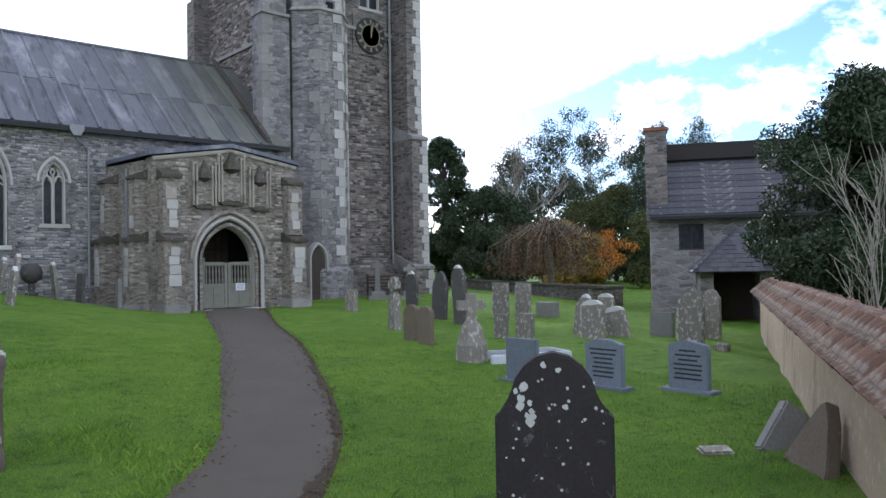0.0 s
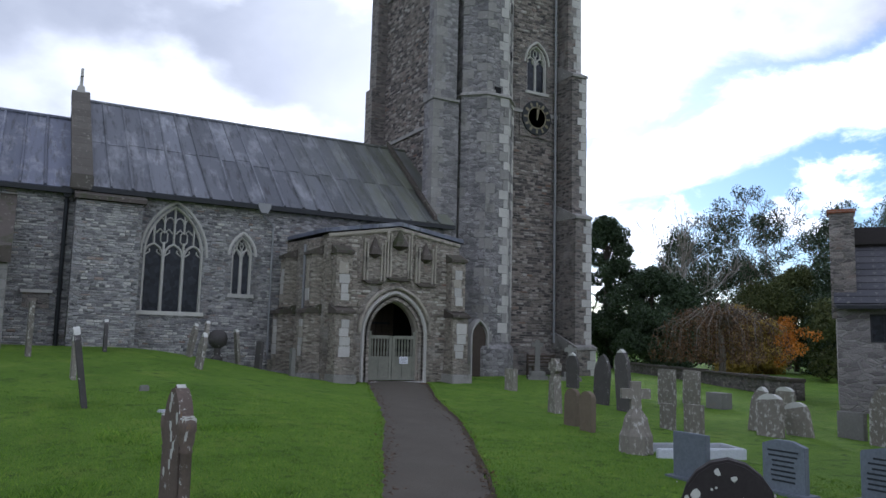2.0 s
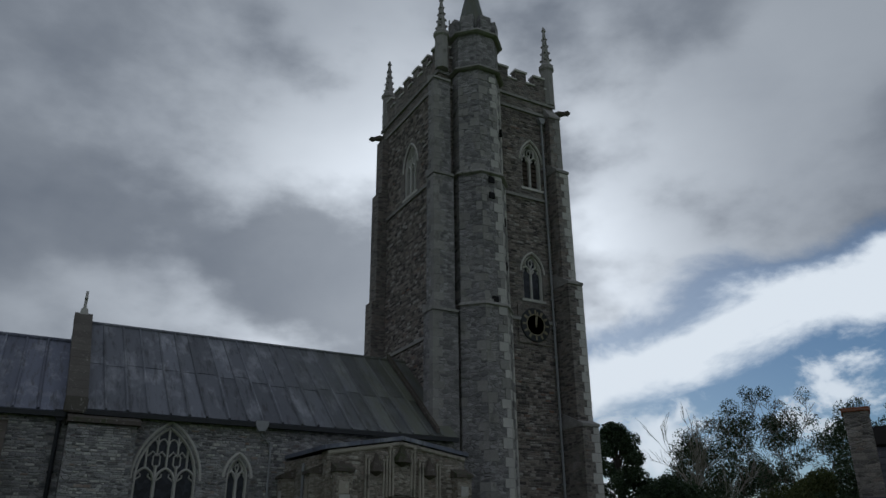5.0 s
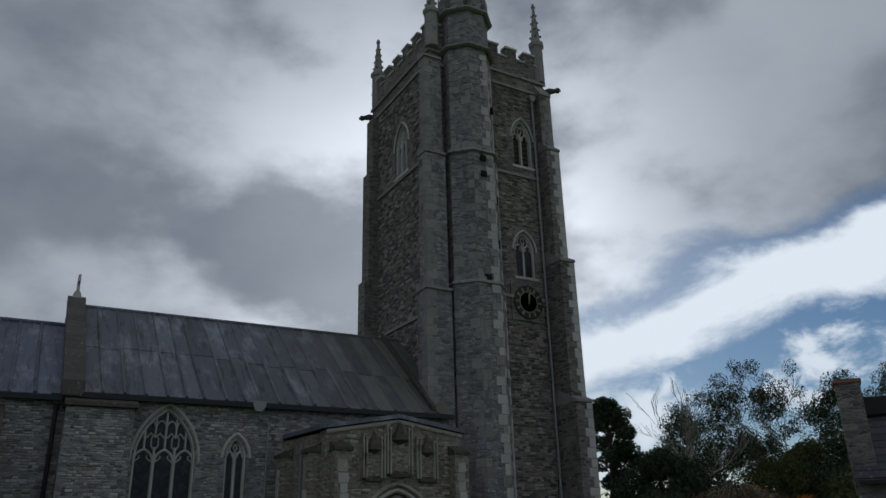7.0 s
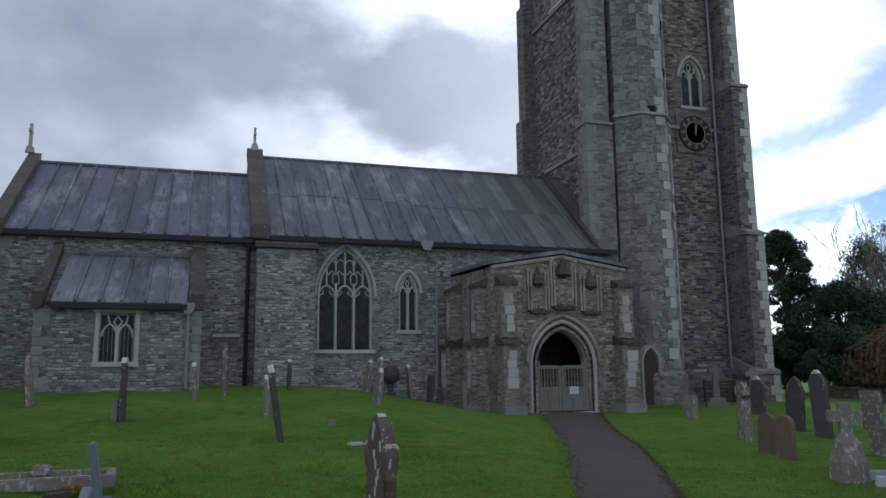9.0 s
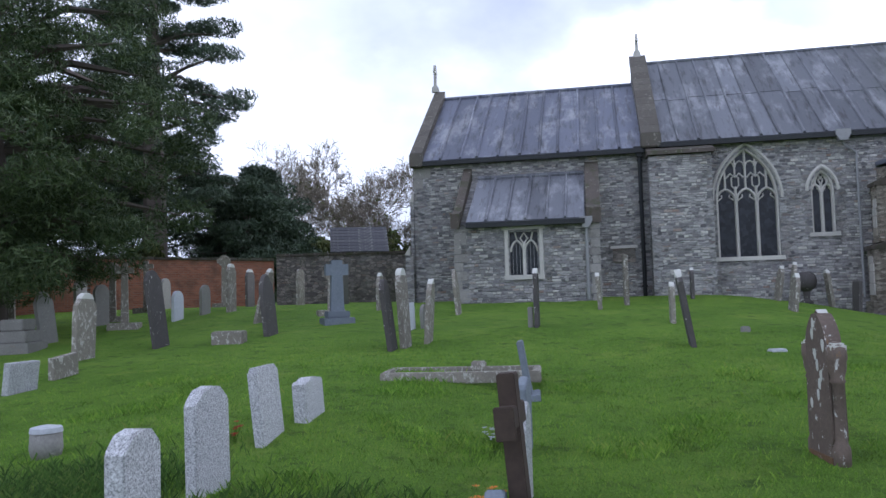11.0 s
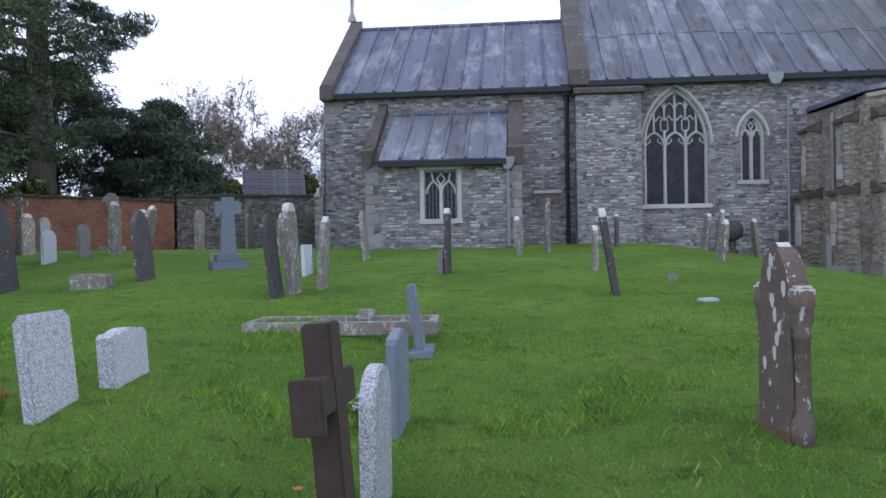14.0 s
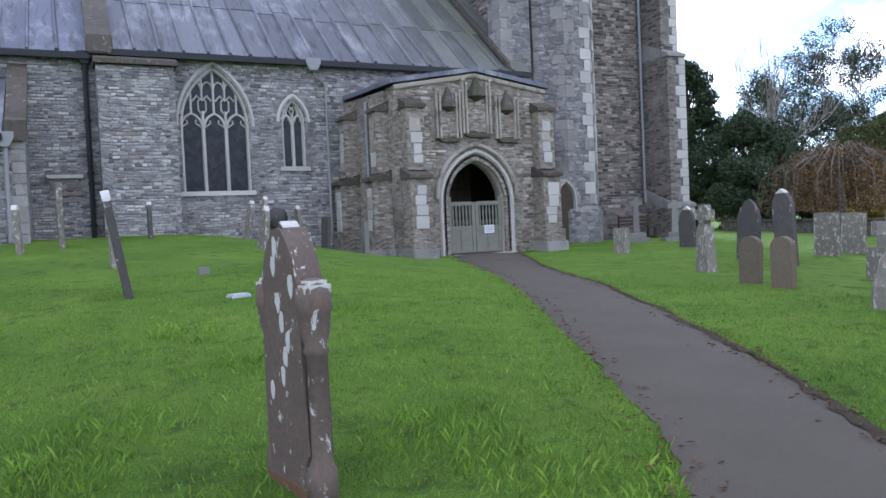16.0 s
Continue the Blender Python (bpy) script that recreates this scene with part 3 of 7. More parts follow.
# nave
nave = thing("church_nave", "grey rubble church nave with lead roof and traceried windows", "church")
holes = [lancet(5.0, 1.03, 2.4, 4.45, 6.2), lancet(7.45, 0.38, 3.14, 4.62, 5.28)]
part("wall", pierced([(2.1, 0.3), (16.4, 0.3), (16.4, 6.5), (2.1, 6.5)], holes, WALL_Y, WALL_Y + 0.75), M_GREY, nave)
# near-black sheet added behind the windows as the shade inside the nave
part("nave_shade_sheet", boxed(1.7, 16, WALL_Y + 1.3, WALL_Y + 1.4, 0.4, 6.4), M_DARK, nave)
traceried_window(nave, 5.0, 1.03, 2.4, 4.45, 6.2, WALL_Y, 3)
traceried_window(nave, 7.45, 0.38, 3.14, 4.62, 5.28, WALL_Y, 2)
lead_roof(nave, 2.1, 16.44, WALL_Y - 0.25, 6.55, RIDGE_Y, 10.85, 0.66, M_LEAD, -0.12)
part("north_roof", prism(bmesh.new(), [(RIDGE_Y, 10.73), (2 * RIDGE_Y - WALL_Y, 6.5), (2 * RIDGE_Y - WALL_Y, 6.62), (RIDGE_Y, 10.85)], 2.1, 16, Matrix(((0, 1, 0, 0), (1, 0, 0, 0), (0, 0, 1, 0), (0, 0, 0, 1)))), M_LEAD, nave)
part("north_wall", boxed(1.66, 16.2, 37.7, 38.4, 0.3, 6.5), M_GREY, nave)
gable(nave, 1.55, 2.1, 10.95, 6.6)
finial_cross(nave, 1.82, RIDGE_Y, 11.2, 1.0)
fb = thing("wall_buttress", "broad square rubble buttress with mossy sloping cap", "buttress")
part("body", boxed(1.68, 3.76, 27.8, WALL_Y - 0.003, 0.6, 5.98), M_GREY, fb)
part("cap", prism(bmesh.new(), [(27.66, 6.0), (27.7, 6.14), (WALL_Y - 0.003, 6.42), (WALL_Y - 0.003, 6.0)], 1.62, 3.86, Matrix(((0, 1, 0, 0), (1, 0, 0, 0), (0, 0, 1, 0), (0, 0, 0, 1)))), M_DARKCOPING, fb)


def downpipe(x, y, z0, z1, material, label, hopper=True, r=0.055):
    t = thing("downpipe", label, "downpipe")
    part("pipe", tube(bmesh.new(), [(x, y, z0), (x, y, z1)], r, 8), material, t)
    if hopper:
        part("hopper", prism(bmesh.new(), [(x - 0.09, z1), (x + 0.09, z1), (x + 0.2, z1 + 0.22), (x + 0.2, z1 + 0.36), (x - 0.2, z1 + 0.36), (x - 0.2, z1 + 0.22)], y - 0.12, y + 0.1), material, t)
    z = z0 + 0.4
    while z < z1:
        part("bracket", boxed(x - 0.1, x + 0.1, y - 0.02, y + 0.1, z, z + 0.07), material, t)
        z += 1.5
    return t


nd = downpipe(8.55, WALL_Y - 0.08, 0.9, 5.75, M_PIPE, "grey downpipe on the nave wall", False, 0.045)
part("swan_neck", tube(bmesh.new(), [(8.55, WALL_Y - 0.08, 5.74), (8.5, WALL_Y - 0.12, 5.85), (8.15, WALL_Y - 0.16, 6.1), (8.1, WALL_Y - 0.18, 6.3)], 0.045, 8), M_PIPE, nd)
part("hopper", prism(bmesh.new(), [(7.98, 6.2), (8.22, 6.2), (8.34, 6.42), (8.34, 6.58), (7.86, 6.58), (7.86, 6.42)], WALL_Y - 0.4, WALL_Y - 0.14), M_PIPE, nd)
downpipe(1.42, WALL_Y - 0.1, 1.05, 6.1, M_IRON, "black iron downpipe in the wall angle", True, 0.07)

# chancel
chancel = thing("church_chancel", "lower grey rubble chancel with blue-grey lead roof", "church")
part("wall", boxed(-6.56, 1.55, WALL_Y, WALL_Y + 0.75, 0.3, 6.35), M_GREY, chancel)
part("north_wall", boxed(-7.0, 1.55, 37.7, 38.4, 0.3, 6.35), M_GREY, chancel)
lead_roof(chancel, -6.55, 1.54, WALL_Y - 0.2, 6.42, RIDGE_Y, 10.0, 0.72, M_LEAD_BLUE, 0.0, 0)
part("north_roof", prism(bmesh.new(), [(RIDGE_Y, 9.88), (2 * RIDGE_Y - WALL_Y, 6.3), (2 * RIDGE_Y - WALL_Y, 6.42), (RIDGE_Y, 10.0)], -6.6, 1.5, Matrix(((0, 1, 0, 0), (1, 0, 0, 0), (0, 0, 1, 0), (0, 0, 0, 1)))), M_LEAD_BLUE, chancel)
gable(chancel, -6.90, -6.56, 10.08, 6.4)
finial_cross(chancel, -6.93, RIDGE_Y, 10.4, 1.2)
eb = thing("corner_buttress", "stepped rubble buttress at the chancel corner", "buttress")
part("lower_stage", boxed(-7.22, -6.91, WALL_Y - 0.3, WALL_Y + 0.9, 0.6, 2.9), M_GREY, eb)
part("upper_stage", boxed(-7.04, -6.91, WALL_Y - 0.1, WALL_Y + 0.8, 2.9, 4.9), M_GREY, eb)
part("weathering", prism(bmesh.new(), [(-7.25, 2.9), (-7.04, 3.25), (-7.04, 2.9)], WALL_Y - 0.32, WALL_Y - 0.102), M_ASHLAR, eb)
part("cap", prism(bmesh.new(), [(-7.08, 4.9), (-6.91, 5.3), (-6.91, 4.9)], WALL_Y - 0.12, WALL_Y + 0.82), M_ASHLAR, eb)
quoins(chancel, (-6.90, WALL_Y), 5.4, 6.3, 1, 1, rng)

# vestry, a lean-to against the chancel
vestry = thing("vestry", "low rubble lean-to vestry with lead roof and stone coping", "vestry")
VY = 25.6
vhole = [(-3.02, 1.95), (-2.1, 1.95), (-2.1, 3.36), (-3.02, 3.36)]
part("front_wall", pierced([(-4.86, 0.4), (-0.12, 0.4), (-0.12, 3.62), (-4.86, 3.62)], [vhole], VY, VY + 0.5), M_GREY, vestry)
SIDE = Matrix(((0, 1, 0, 0), (1, 0, 0, 0), (0, 0, 1, 0), (0, 0, 0, 1)))
for xa, xb in ((-4.86, -4.4), (-0.58, -0.12)):
    part("side_wall", prism(bmesh.new(), [(VY + 0.5, 0.4), (VY + 0.5, 3.75), (WALL_Y, 5.65), (WALL_Y, 0.4)], xa, xb, SIDE), M_GREY, vestry)
    part("verge_coping", prism(bmesh.new(), [(VY - 0.12, 3.55), (VY - 0.12, 4.05), (VY + 0.5, 4.2), (WALL_Y, 6.05), (WALL_Y, 5.6)], xa - 0.1 if xa < -2 else xa + 0.06, xa + 0.2 if xa < -2 else xb + 0.08, SIDE), M_DARKCOPING, vestry)
vr = lead_roof(vestry, -4.42, -0.56, VY - 0.2, 3.74, WALL_Y - 0.01, 5.62, 0.62, M_LEAD, 0.0, 0)
vw = part("window", bar(bmesh.new(), [(-3.13, 1.9), (-3.13, 3.5)], 0.2, VY - 0.03, VY + 0.2), M_TRACERY, vestry)
part("jamb", bar(bmesh.new(), [(-1.99, 1.9), (-1.99, 3.5)], 0.2, VY - 0.03, VY + 0.2), M_TRACERY, vw)
part("lintel", boxed(-3.27, -1.85, VY - 0.06, VY + 0.22, 3.44, 3.62), M_TRACERY, vw)
part("sill", boxed(-3.22, -1.9, VY - 0.05, VY + 0.3, 1.8, 1.95), M_TRACERY, vw)
part("mullion", bar(bmesh.new(), [(-2.56, 1.95), (-2.56, 3.0)], 0.12, VY + 0.08, VY + 0.22), M_TRACERY, vw)
vt = bmesh.new()
for c in (-2.79, -2.33):
    bar(vt, pointed(c, 0.21, 2.72, 3.1, 6), 0.07, VY + 0.09, VY + 0.2)
    bar(vt, [(c, 3.1), (c - 0.06 * (1 if c < -2.5 else -1), 3.36)], 0.06, VY + 0.09, VY + 0.2)
bar(vt, [(-2.56, 2.98), (-2.68, 3.16), (-2.56, 3.34), (-2.44, 3.16), (-2.56, 2.98)], 0.06, VY + 0.09, VY + 0.2)
part("tracery", vt, M_TRACERY, vw)
part("glass", boxed(-3.02, -2.1, VY + 0.14, VY + 0.155, 1.95, 3.36), M_GLASS, vw, "dark leaded glass")
for x in np.arange(-2.93, -2.1, 0.115):
    if abs(x + 2.56) > 0.06:
        part("lead_came", boxed(x - 0.006, x + 0.006, VY + 0.128, VY + 0.138, 1.96, 3.0), M_PIPE, vw)
quoins(vestry, (-4.86, VY), 0.9, 3.55, 1, 1, rng, 0.32, M_QUOIN, 0.45, 0.25)
quoins(vestry, (-0.12, VY), 0.9, 3.55, -1, 1, rng, 0.32, M_QUOIN, 0.45, 0.25)
downpipe(-0.52, VY - 0.1, 1.1, 3.4, M_PIPE, "pale grey downpipe on the vestry corner", True)
plaque = thing("wall_tablet", "weathered stone memorial tablet on the chancel wall", "tablet")
part("slab", boxed(0.35, 1.15, WALL_Y - 0.06, WALL_Y - 0.004, 2.35, 2.85, bevel=0.015), M_BROWN, plaque)
part("cornice", boxed(0.28, 1.22, WALL_Y - 0.12, WALL_Y - 0.004, 2.85, 2.95), M_ASHLAR, plaque)

# south porch
porch = thing("south_porch", "warm rubble gabled porch with moulded arch and niches", "porch")
PX0, PX1, PC = 9.62, 14.98, 12.38
part("front_wall", pierced([(PX0, -0.2), (11.3, -0.2), (11.31, 0.0), (13.33, 0.0), (13.34, -0.2), (PX1, -0.2), (PX1, 5.3), (PC, 5.74), (PX0, 5.26)], [lancet(12.32, 1.0, 0.08, 1.75, 3.02, 12)], PORCH_Y, PORCH_Y + 0.6), M_WARM, porch)
skew = Matrix(((1, -0.14, 0, 0.14 * PORCH_Y), (0, 1, 0, 0), (0, 0, 1, 0), (0, 0, 0, 1)))
part("east_wall", box(bmesh.new(), PX0, PX0 + 0.5, PORCH_Y + 0.6, WALL_Y - 0.003, -0.2, 5.2, skew), M_WARM, porch)
part("west_wall", boxed(PX1 - 0.5, PX1, PORCH_Y + 0.6, WALL_Y - 0.003, -0.2, 5.2), M_WARM, porch)
for n_, x_, z_, xe, ze in (("roof_slope", PC, 5.78, PX0 - 0.15, 5.3), ("roof_slope", PC, 5.78, PX1 + 0.12, 5.34)):
    o_ = [(x_, z_), (xe, ze), (xe, ze + 0.14), (x_, z_ + 0.14)]
    part(n_, prism(bmesh.new(), o_, PORCH_Y - 0.12, WALL_Y - 0.003, None if xe > PC else Matrix(((1, -0.1, 0, 0.1 * PORCH_Y), (0, 1, 0, 0), (0, 0, 1, 0), (0, 0, 0, 1)))), M_LEAD_BLUE, porch)
part("parapet_string", bar(bmesh.new(), [(PX0, 5.2), (PC, 5.66), (PX1, 5.24)], 0.14, PORCH_Y - 0.07, PORCH_Y - 0.002), M_BUFF, porch)
arch = part("arch", bar(bmesh.new(), lancet(12.32, 1.02, 0.08, 1.75, 3.04, 14), 0.16, PORCH_Y + 0.1, PORCH_Y + 0.42), M_BUFF, porch)
for k, (w_, d_) in enumerate(((1.14, 0.0), (1.27, -0.06))):
    part("moulding", bar(bmesh.new(), lancet(12.32, w_, 0.08, 1.75, 3.02 + w_ - 0.98, 14), 0.13, PORCH_Y + d_, PORCH_Y + d_ + 0.2), M_TRACERY if k else M_BUFF, arch)
part("hood_mould", bar(bmesh.new(), pointed(12.32, 1.42, 1.85, 3.5, 12), 0.13, PORCH_Y - 0.12, PORCH_Y + 0.05), M_BUFF, arch)
part("step", boxed(11.2, 13.5, PORCH_Y - 0.4, PORCH_Y + 0.1, -0.1, 0.10, bevel=0.02), M_ASHLAR, porch)
# near-black sheet before the nave wall stands for the porch's deep shade
part("porch_shade_sheet", boxed(10.4, 14.4, PORCH_Y + 2.4, PORCH_Y + 2.5, 0, 5), M_DARK, porch)
part("porch_floor", boxed(10.2, 14.4, PORCH_Y + 0.6, WALL_Y, -0.1, 0.08), M_DARKWALL, porch)
# carved niches over the arch
for nxc, nz0, nz1, nw in ((11.4, 3.75, 5.0, 0.3), (12.4, 3.9, 5.35, 0.38), (13.5, 3.75, 4.95, 0.3)):
    ni = part("niche", boxed(nxc - nw, nxc + nw, PORCH_Y - 0.05, PORCH_Y - 0.003, nz0, nz1 - 0.3), M_WARM, porch)
    for sx_ in (-1, 1):
        for gap, zt in ((-0.02, 0.0), (0.10, 0.12)):
            px_ = nxc + sx_ * (nw + gap)
            part("shaft", bar(bmesh.new(), [(px_, nz0 - 0.06), (px_, nz1 + zt)], 0.08, PORCH_Y - 0.12, PORCH_Y - 0.002), M_BUFF, ni)
            part("shaft_cap", boxed(px_ - 0.055, px_ + 0.055, PORCH_Y - 0.15, PORCH_Y - 0.002, nz1 + zt, nz1 + zt + 0.07), M_BUFF, ni)
    part("canopy", lathe(bmesh.new(), [(0.05, nz1 - 0.5), (nw * 0.9, nz1 - 0.36), (nw * 0.8, nz1 - 0.2), (nw * 0.45, nz1 - 0.02), (0.03, nz1 + 0.28)], (nxc, PORCH_Y - 0.04), 8), M_DARKCOPING, ni)
    part("bracket_ledge", prism(bmesh.new(), [(nxc - nw - 0.12, nz0 - 0.06), (nxc + nw + 0.12, nz0 - 0.06), (nxc + nw - 0.02, nz0 - 0.17), (nxc - nw + 0.02, nz0 - 0.17)], PORCH_Y - 0.16, PORCH_Y - 0.002), M_DARKCOPING, ni)


pr = random.Random(19)


def porch_buttress(x, y, yaw):
    m = pose(x, y, 0, 0, 0, yaw)
    t = thing("porch_buttress", "stepped porch buttress with white ashlar panels and dark weathered offsets", "buttress", "porch buttresses", at=m)
    for w_, d_, z0, z1 in ((0.36, 0.75, -0.3, 0.75), (0.33, 0.62, 0.75, 2.45), (0.29, 0.42, 2.7, 4.55)):
        part("stage", boxed(-w_, w_, -d_, 0.25, z0, z1), M_WARM, t)
    for w_, d_, z0, z1 in ((0.24, 0.64, 0.95, 2.25), (0.2, 0.44, 2.9, 4.25)):
        z = z0
        while z < z1 - 0.12:
            hh = min(pr.uniform(0.24, 0.46), z1 - z)
            ww = w_ * pr.uniform(0.62, 0.95)
            off = pr.uniform(-0.06, 0.06)
            part("dressed_stone", boxed(off - ww, off + ww, -d_ - pr.uniform(0.002, 0.02), -d_ + 0.2, z + 0.008, z + hh - 0.008, bevel=0.01), pr.choice((M_TRACERY, M_ASHLAR, M_BUFF)), t)
            z += hh
    for w_, d_, z0 in ((0.37, 0.72, 2.45), (0.34, 0.5, 4.55)):
        part("offset", prism(bmesh.new(), [(-d_, z0), (-d_, z0 + 0.1), (0.2, z0 + 0.42), (0.2, z0)], -w_, w_, SIDE), M_DARKCOPING, t)
    part("plinth_stone", boxed(-0.42, 0.42, -0.85, 0.2, -0.3, 0.38, bevel=0.03), M_QUOIN, t)
    return t


porch_buttress(10.1, PORCH_Y - 0.02, 0)
porch_buttress(14.72, PORCH_Y - 0.02, 0)
porch_buttress(9.62, PORCH_Y + 0.75, -90)
porch_buttress(9.28, PORCH_Y + 2.65, -90)
downpipe(9.32, PORCH_Y + 1.55, 0.4, 5.0, M_PIPE, "pale grey downpipe on the porch side", False)

# the inner door in the dark of the porch
idoor = thing("inner_door", "dark plank church door inside the porch", "door")
for k in range(8):
    part("plank", boxed(11.3 + k * 0.26, 11.545 + k * 0.26, PORCH_Y + 2.32, PORCH_Y + 2.39, 0.09, 3.0, bevel=0.01), M_OAK, idoor)
for z in (0.7, 2.2):
    part("strap_hinge", boxed(11.32, 13.2, PORCH_Y + 2.305, PORCH_Y + 2.318, z, z + 0.07), M_IRON, idoor)

# porch gates
gate = thing("porch_gates", "pair of weathered green oak gates with open balusters above", "gate")
for x0, x1 in ((11.37, 12.31), (12.33, 13.27)):
    lf = part("gate_leaf", boxed(x0, x1, PORCH_Y + 0.2, PORCH_Y + 0.25, 0.16, 0.92), M_DOOR, gate)
    for a, b in ((x0, x0 + 0.11), (x1 - 0.11, x1)):
        part("stile", boxed(a, b, PORCH_Y + 0.17, PORCH_Y + 0.253, 0.13, 1.9 if a == x0 and x0 < 12 or b == x1 and x1 > 13 else 1.72), M_DOOR, lf)
    for z in (0.13, 0.86, 1.62):
        part("rail", boxed(x0 + 0.11, x1 - 0.11, PORCH_Y + 0.175, PORCH_Y + 0.256, z, z + 0.12), M_DOOR, lf)
    part("muntin", boxed((x0 + x1) / 2 - 0.05, (x0 + x1) / 2 + 0.05, PORCH_Y + 0.176, PORCH_Y + 0.255, 0.25, 0.86), M_DOOR, lf)
    for k in range(6):
        x = x0 + 0.17 + k * 0.12
        part("baluster", lathe(bmesh.new(), [(0.028, 0.98), (0.042, 1.1), (0.024, 1.2), (0.036, 1.4), (0.024, 1.55), (0.03, 1.62)], (x, PORCH_Y + 0.215), 8), M_DOOR, lf)
notice = thing("paper_notice", "white paper notice pinned to the gate", "notice")
part("sheet", boxed(12.62, 12.97, PORCH_Y + 0.155, PORCH_Y + 0.165, 0.72, 0.98), M_PAPER, notice)
for k in range(4):
    part("text_line", boxed(12.67, 12.92, PORCH_Y + 0.152, PORCH_Y + 0.1545, 0.77 + k * 0.05, 0.785 + k * 0.05), M_PIPE, notice)

# tower
tower = thing("church_tower", "tall rubble west tower with octagonal stair turret and battlements", "tower")
TX0, TX1, TN = 16.45, 23.9, 36.9
s_holes = [lancet(22.15, 0.62, 20.2, 21.9, 23.0), lancet(21.85, 0.6, 13.9, 15.4, 16.3)]
part("south_wall", pierced([(TX0, -0.1), (TX1, -0.1), (TX1, 26.0), (TX0, 26.0)], s_holes, TOWER_Y, TOWER_Y + 0.9), M_BROWN, tower)
EASTW = Matrix(((0, 1, 0, 0), (1, 0, 0, 0), (0, 0, 1, 0), (0, 0, 0, 1)))
part("east_wall", pierced([(TOWER_Y + 0.9, -0.1), (TN, -0.1), (TN, 26.0), (TOWER_Y + 0.9, 26.0)], [lancet(33.1, 0.75, 19.9, 21.6, 22.9)], TX0, TX0 + 0.9, EASTW), M_BROWN, tower)
part("west_wall", boxed(TX1 - 0.9, TX1, TOWER_Y + 0.9, TN, -0.1, 26.0), M_BROWN, tower)
part("north_wall", boxed(TX0 + 0.9, TX1 - 0.9, TN - 0.9, TN, -0.1, 26.0), M_BROWN, tower)
part("roof_deck", boxed(TX0 + 0.5, TX1 - 0.5, TOWER_Y + 0.5, TN - 0.5, 25.5, 25.7), M_LEAD, tower)
traceried_window(tower, 22.15, 0.62, 20.2, 21.9, 23.0, TOWER_Y, 2, louvre=True)
traceried_window(tower, 21.85, 0.6, 13.9, 15.4, 16.3, TOWER_Y, 2)
traceried_window(tower, 33.1, 0.75, 19.9, 21.6, 22.9, TX0, 3, EASTW, louvre=True)
for z in (12.7, 19.5, 24.9, 25.7):
    part("string_course", boxed(TX0 - 0.1, TX1 + 0.1, TOWER_Y - 0.1, TOWER_Y - 0.003, z, z + 0.16), M_QUOIN, tower)
    part("string_course", boxed(TX0 - 0.1, TX0 - 0.003, TOWER_Y - 0.003, TN + 0.1, z - (1.2 if z == 12.7 else 0), z + 0.16 - (1.2 if z == 12.7 else 0)), M_QUOIN, tower)
# battlements
for side in range(2):
    lo, hi = (TX0, TX1) if side == 0 else (TOWER_Y, TN)
    n = 6
    for k in range(n):
        a = lo + (hi - lo) * k / n
        b = a + (hi - lo) / n
        mid = a + (b - a) * 0.58
        for p0, p1, zt in ((a, mid, 27.5), (mid, b, 26.85)):
            if side == 0:
                mer = boxed(p0, p1, TOWER_Y, TOWER_Y + 0.4, 26.0, zt)
                cop = boxed(p0 - 0.05, p1 + 0.05, TOWER_Y - 0.07, TOWER_Y + 0.45, zt, zt + 0.12)
            else:
                p0 = max(p0, TOWER_Y + 0.4)
                if p1 <= p0:
                    continue
                mer = boxed(TX0, TX0 + 0.4, p0, p1, 26.0, zt)
                cop = boxed(TX0 - 0.07, TX0 + 0.45, p0 - 0.05 if p0 > 31 else p0 + 0.06, p1 + 0.05, zt + 0.001, zt + 0.121)
            mm = part("merlon", mer, M_BROWN, tower)
            part("coping", cop, M_ASHLAR, mm)
part("back_parapet", boxed(TX0 + 0.4, TX1, TN - 0.4, TN, 26.0, 27.2), M_BROWN, tower)
part("back_parapet", boxed(TX1 - 0.4, TX1, TOWER_Y + 0.4, TN - 0.4, 26.0, 27.2), M_BROWN, tower)


def pinnacle(x, y, z0, h):
    t = part("pinnacle", lathe(bmesh.new(), [(0.36, z0), (0.36, z0 + h * 0.42), (0.45, z0 + h * 0.44), (0.45, z0 + h * 0.48), (0.27, z0 + h * 0.52), (0.08, z0 + h * 0.93), (0.14, z0 + h * 0.95), (0.05, z0 + h)], (x, y), 8, 0.5), M_QUOIN, tower)
    for k in range(4):
        for c in range(4):
            z = z0 + h * (0.56 + 0.09 * k)
            r = 0.27 * (1 - (0.04 + 0.09 * k) / 0.43) + 0.04
            a = c * math.pi / 2 + math.pi / 4
            part("crocket", boxed(x + r * math.cos(a) - 0.05, x + r * math.cos(a) + 0.05, y + r * math.sin(a) - 0.05, y + r * math.sin(a) + 0.05, z, z + 0.1), M_QUOIN, t)


pinnacle(23.75, TOWER_Y + 0.15, 25.9, 5.6)
pinnacle(TX0 + 0.2, TN - 0.3, 25.9, 4.9)
pinnacle(16.6, TOWER_Y - 0.1, 25.9, 4.8)
pinnacle(TX1 - 0.2, TN - 0.2, 25.9, 5.0)
for gx_, gy_, gyaw in ((24.1, TOWER_Y - 0.1, -40), (TX0 - 0.1, TN, 140)):
    part("gargoyle", lathe(bmesh.new(), [(0.12, -0.2), (0.2, 0.1), (0.13, 0.4), (0.17, 0.6), (0.06, 0.75)], (0, 0), 8), M_DARKCOPING, tower).matrix_world = pose(gx_, gy_, 25.35, 0, 90, gyaw)
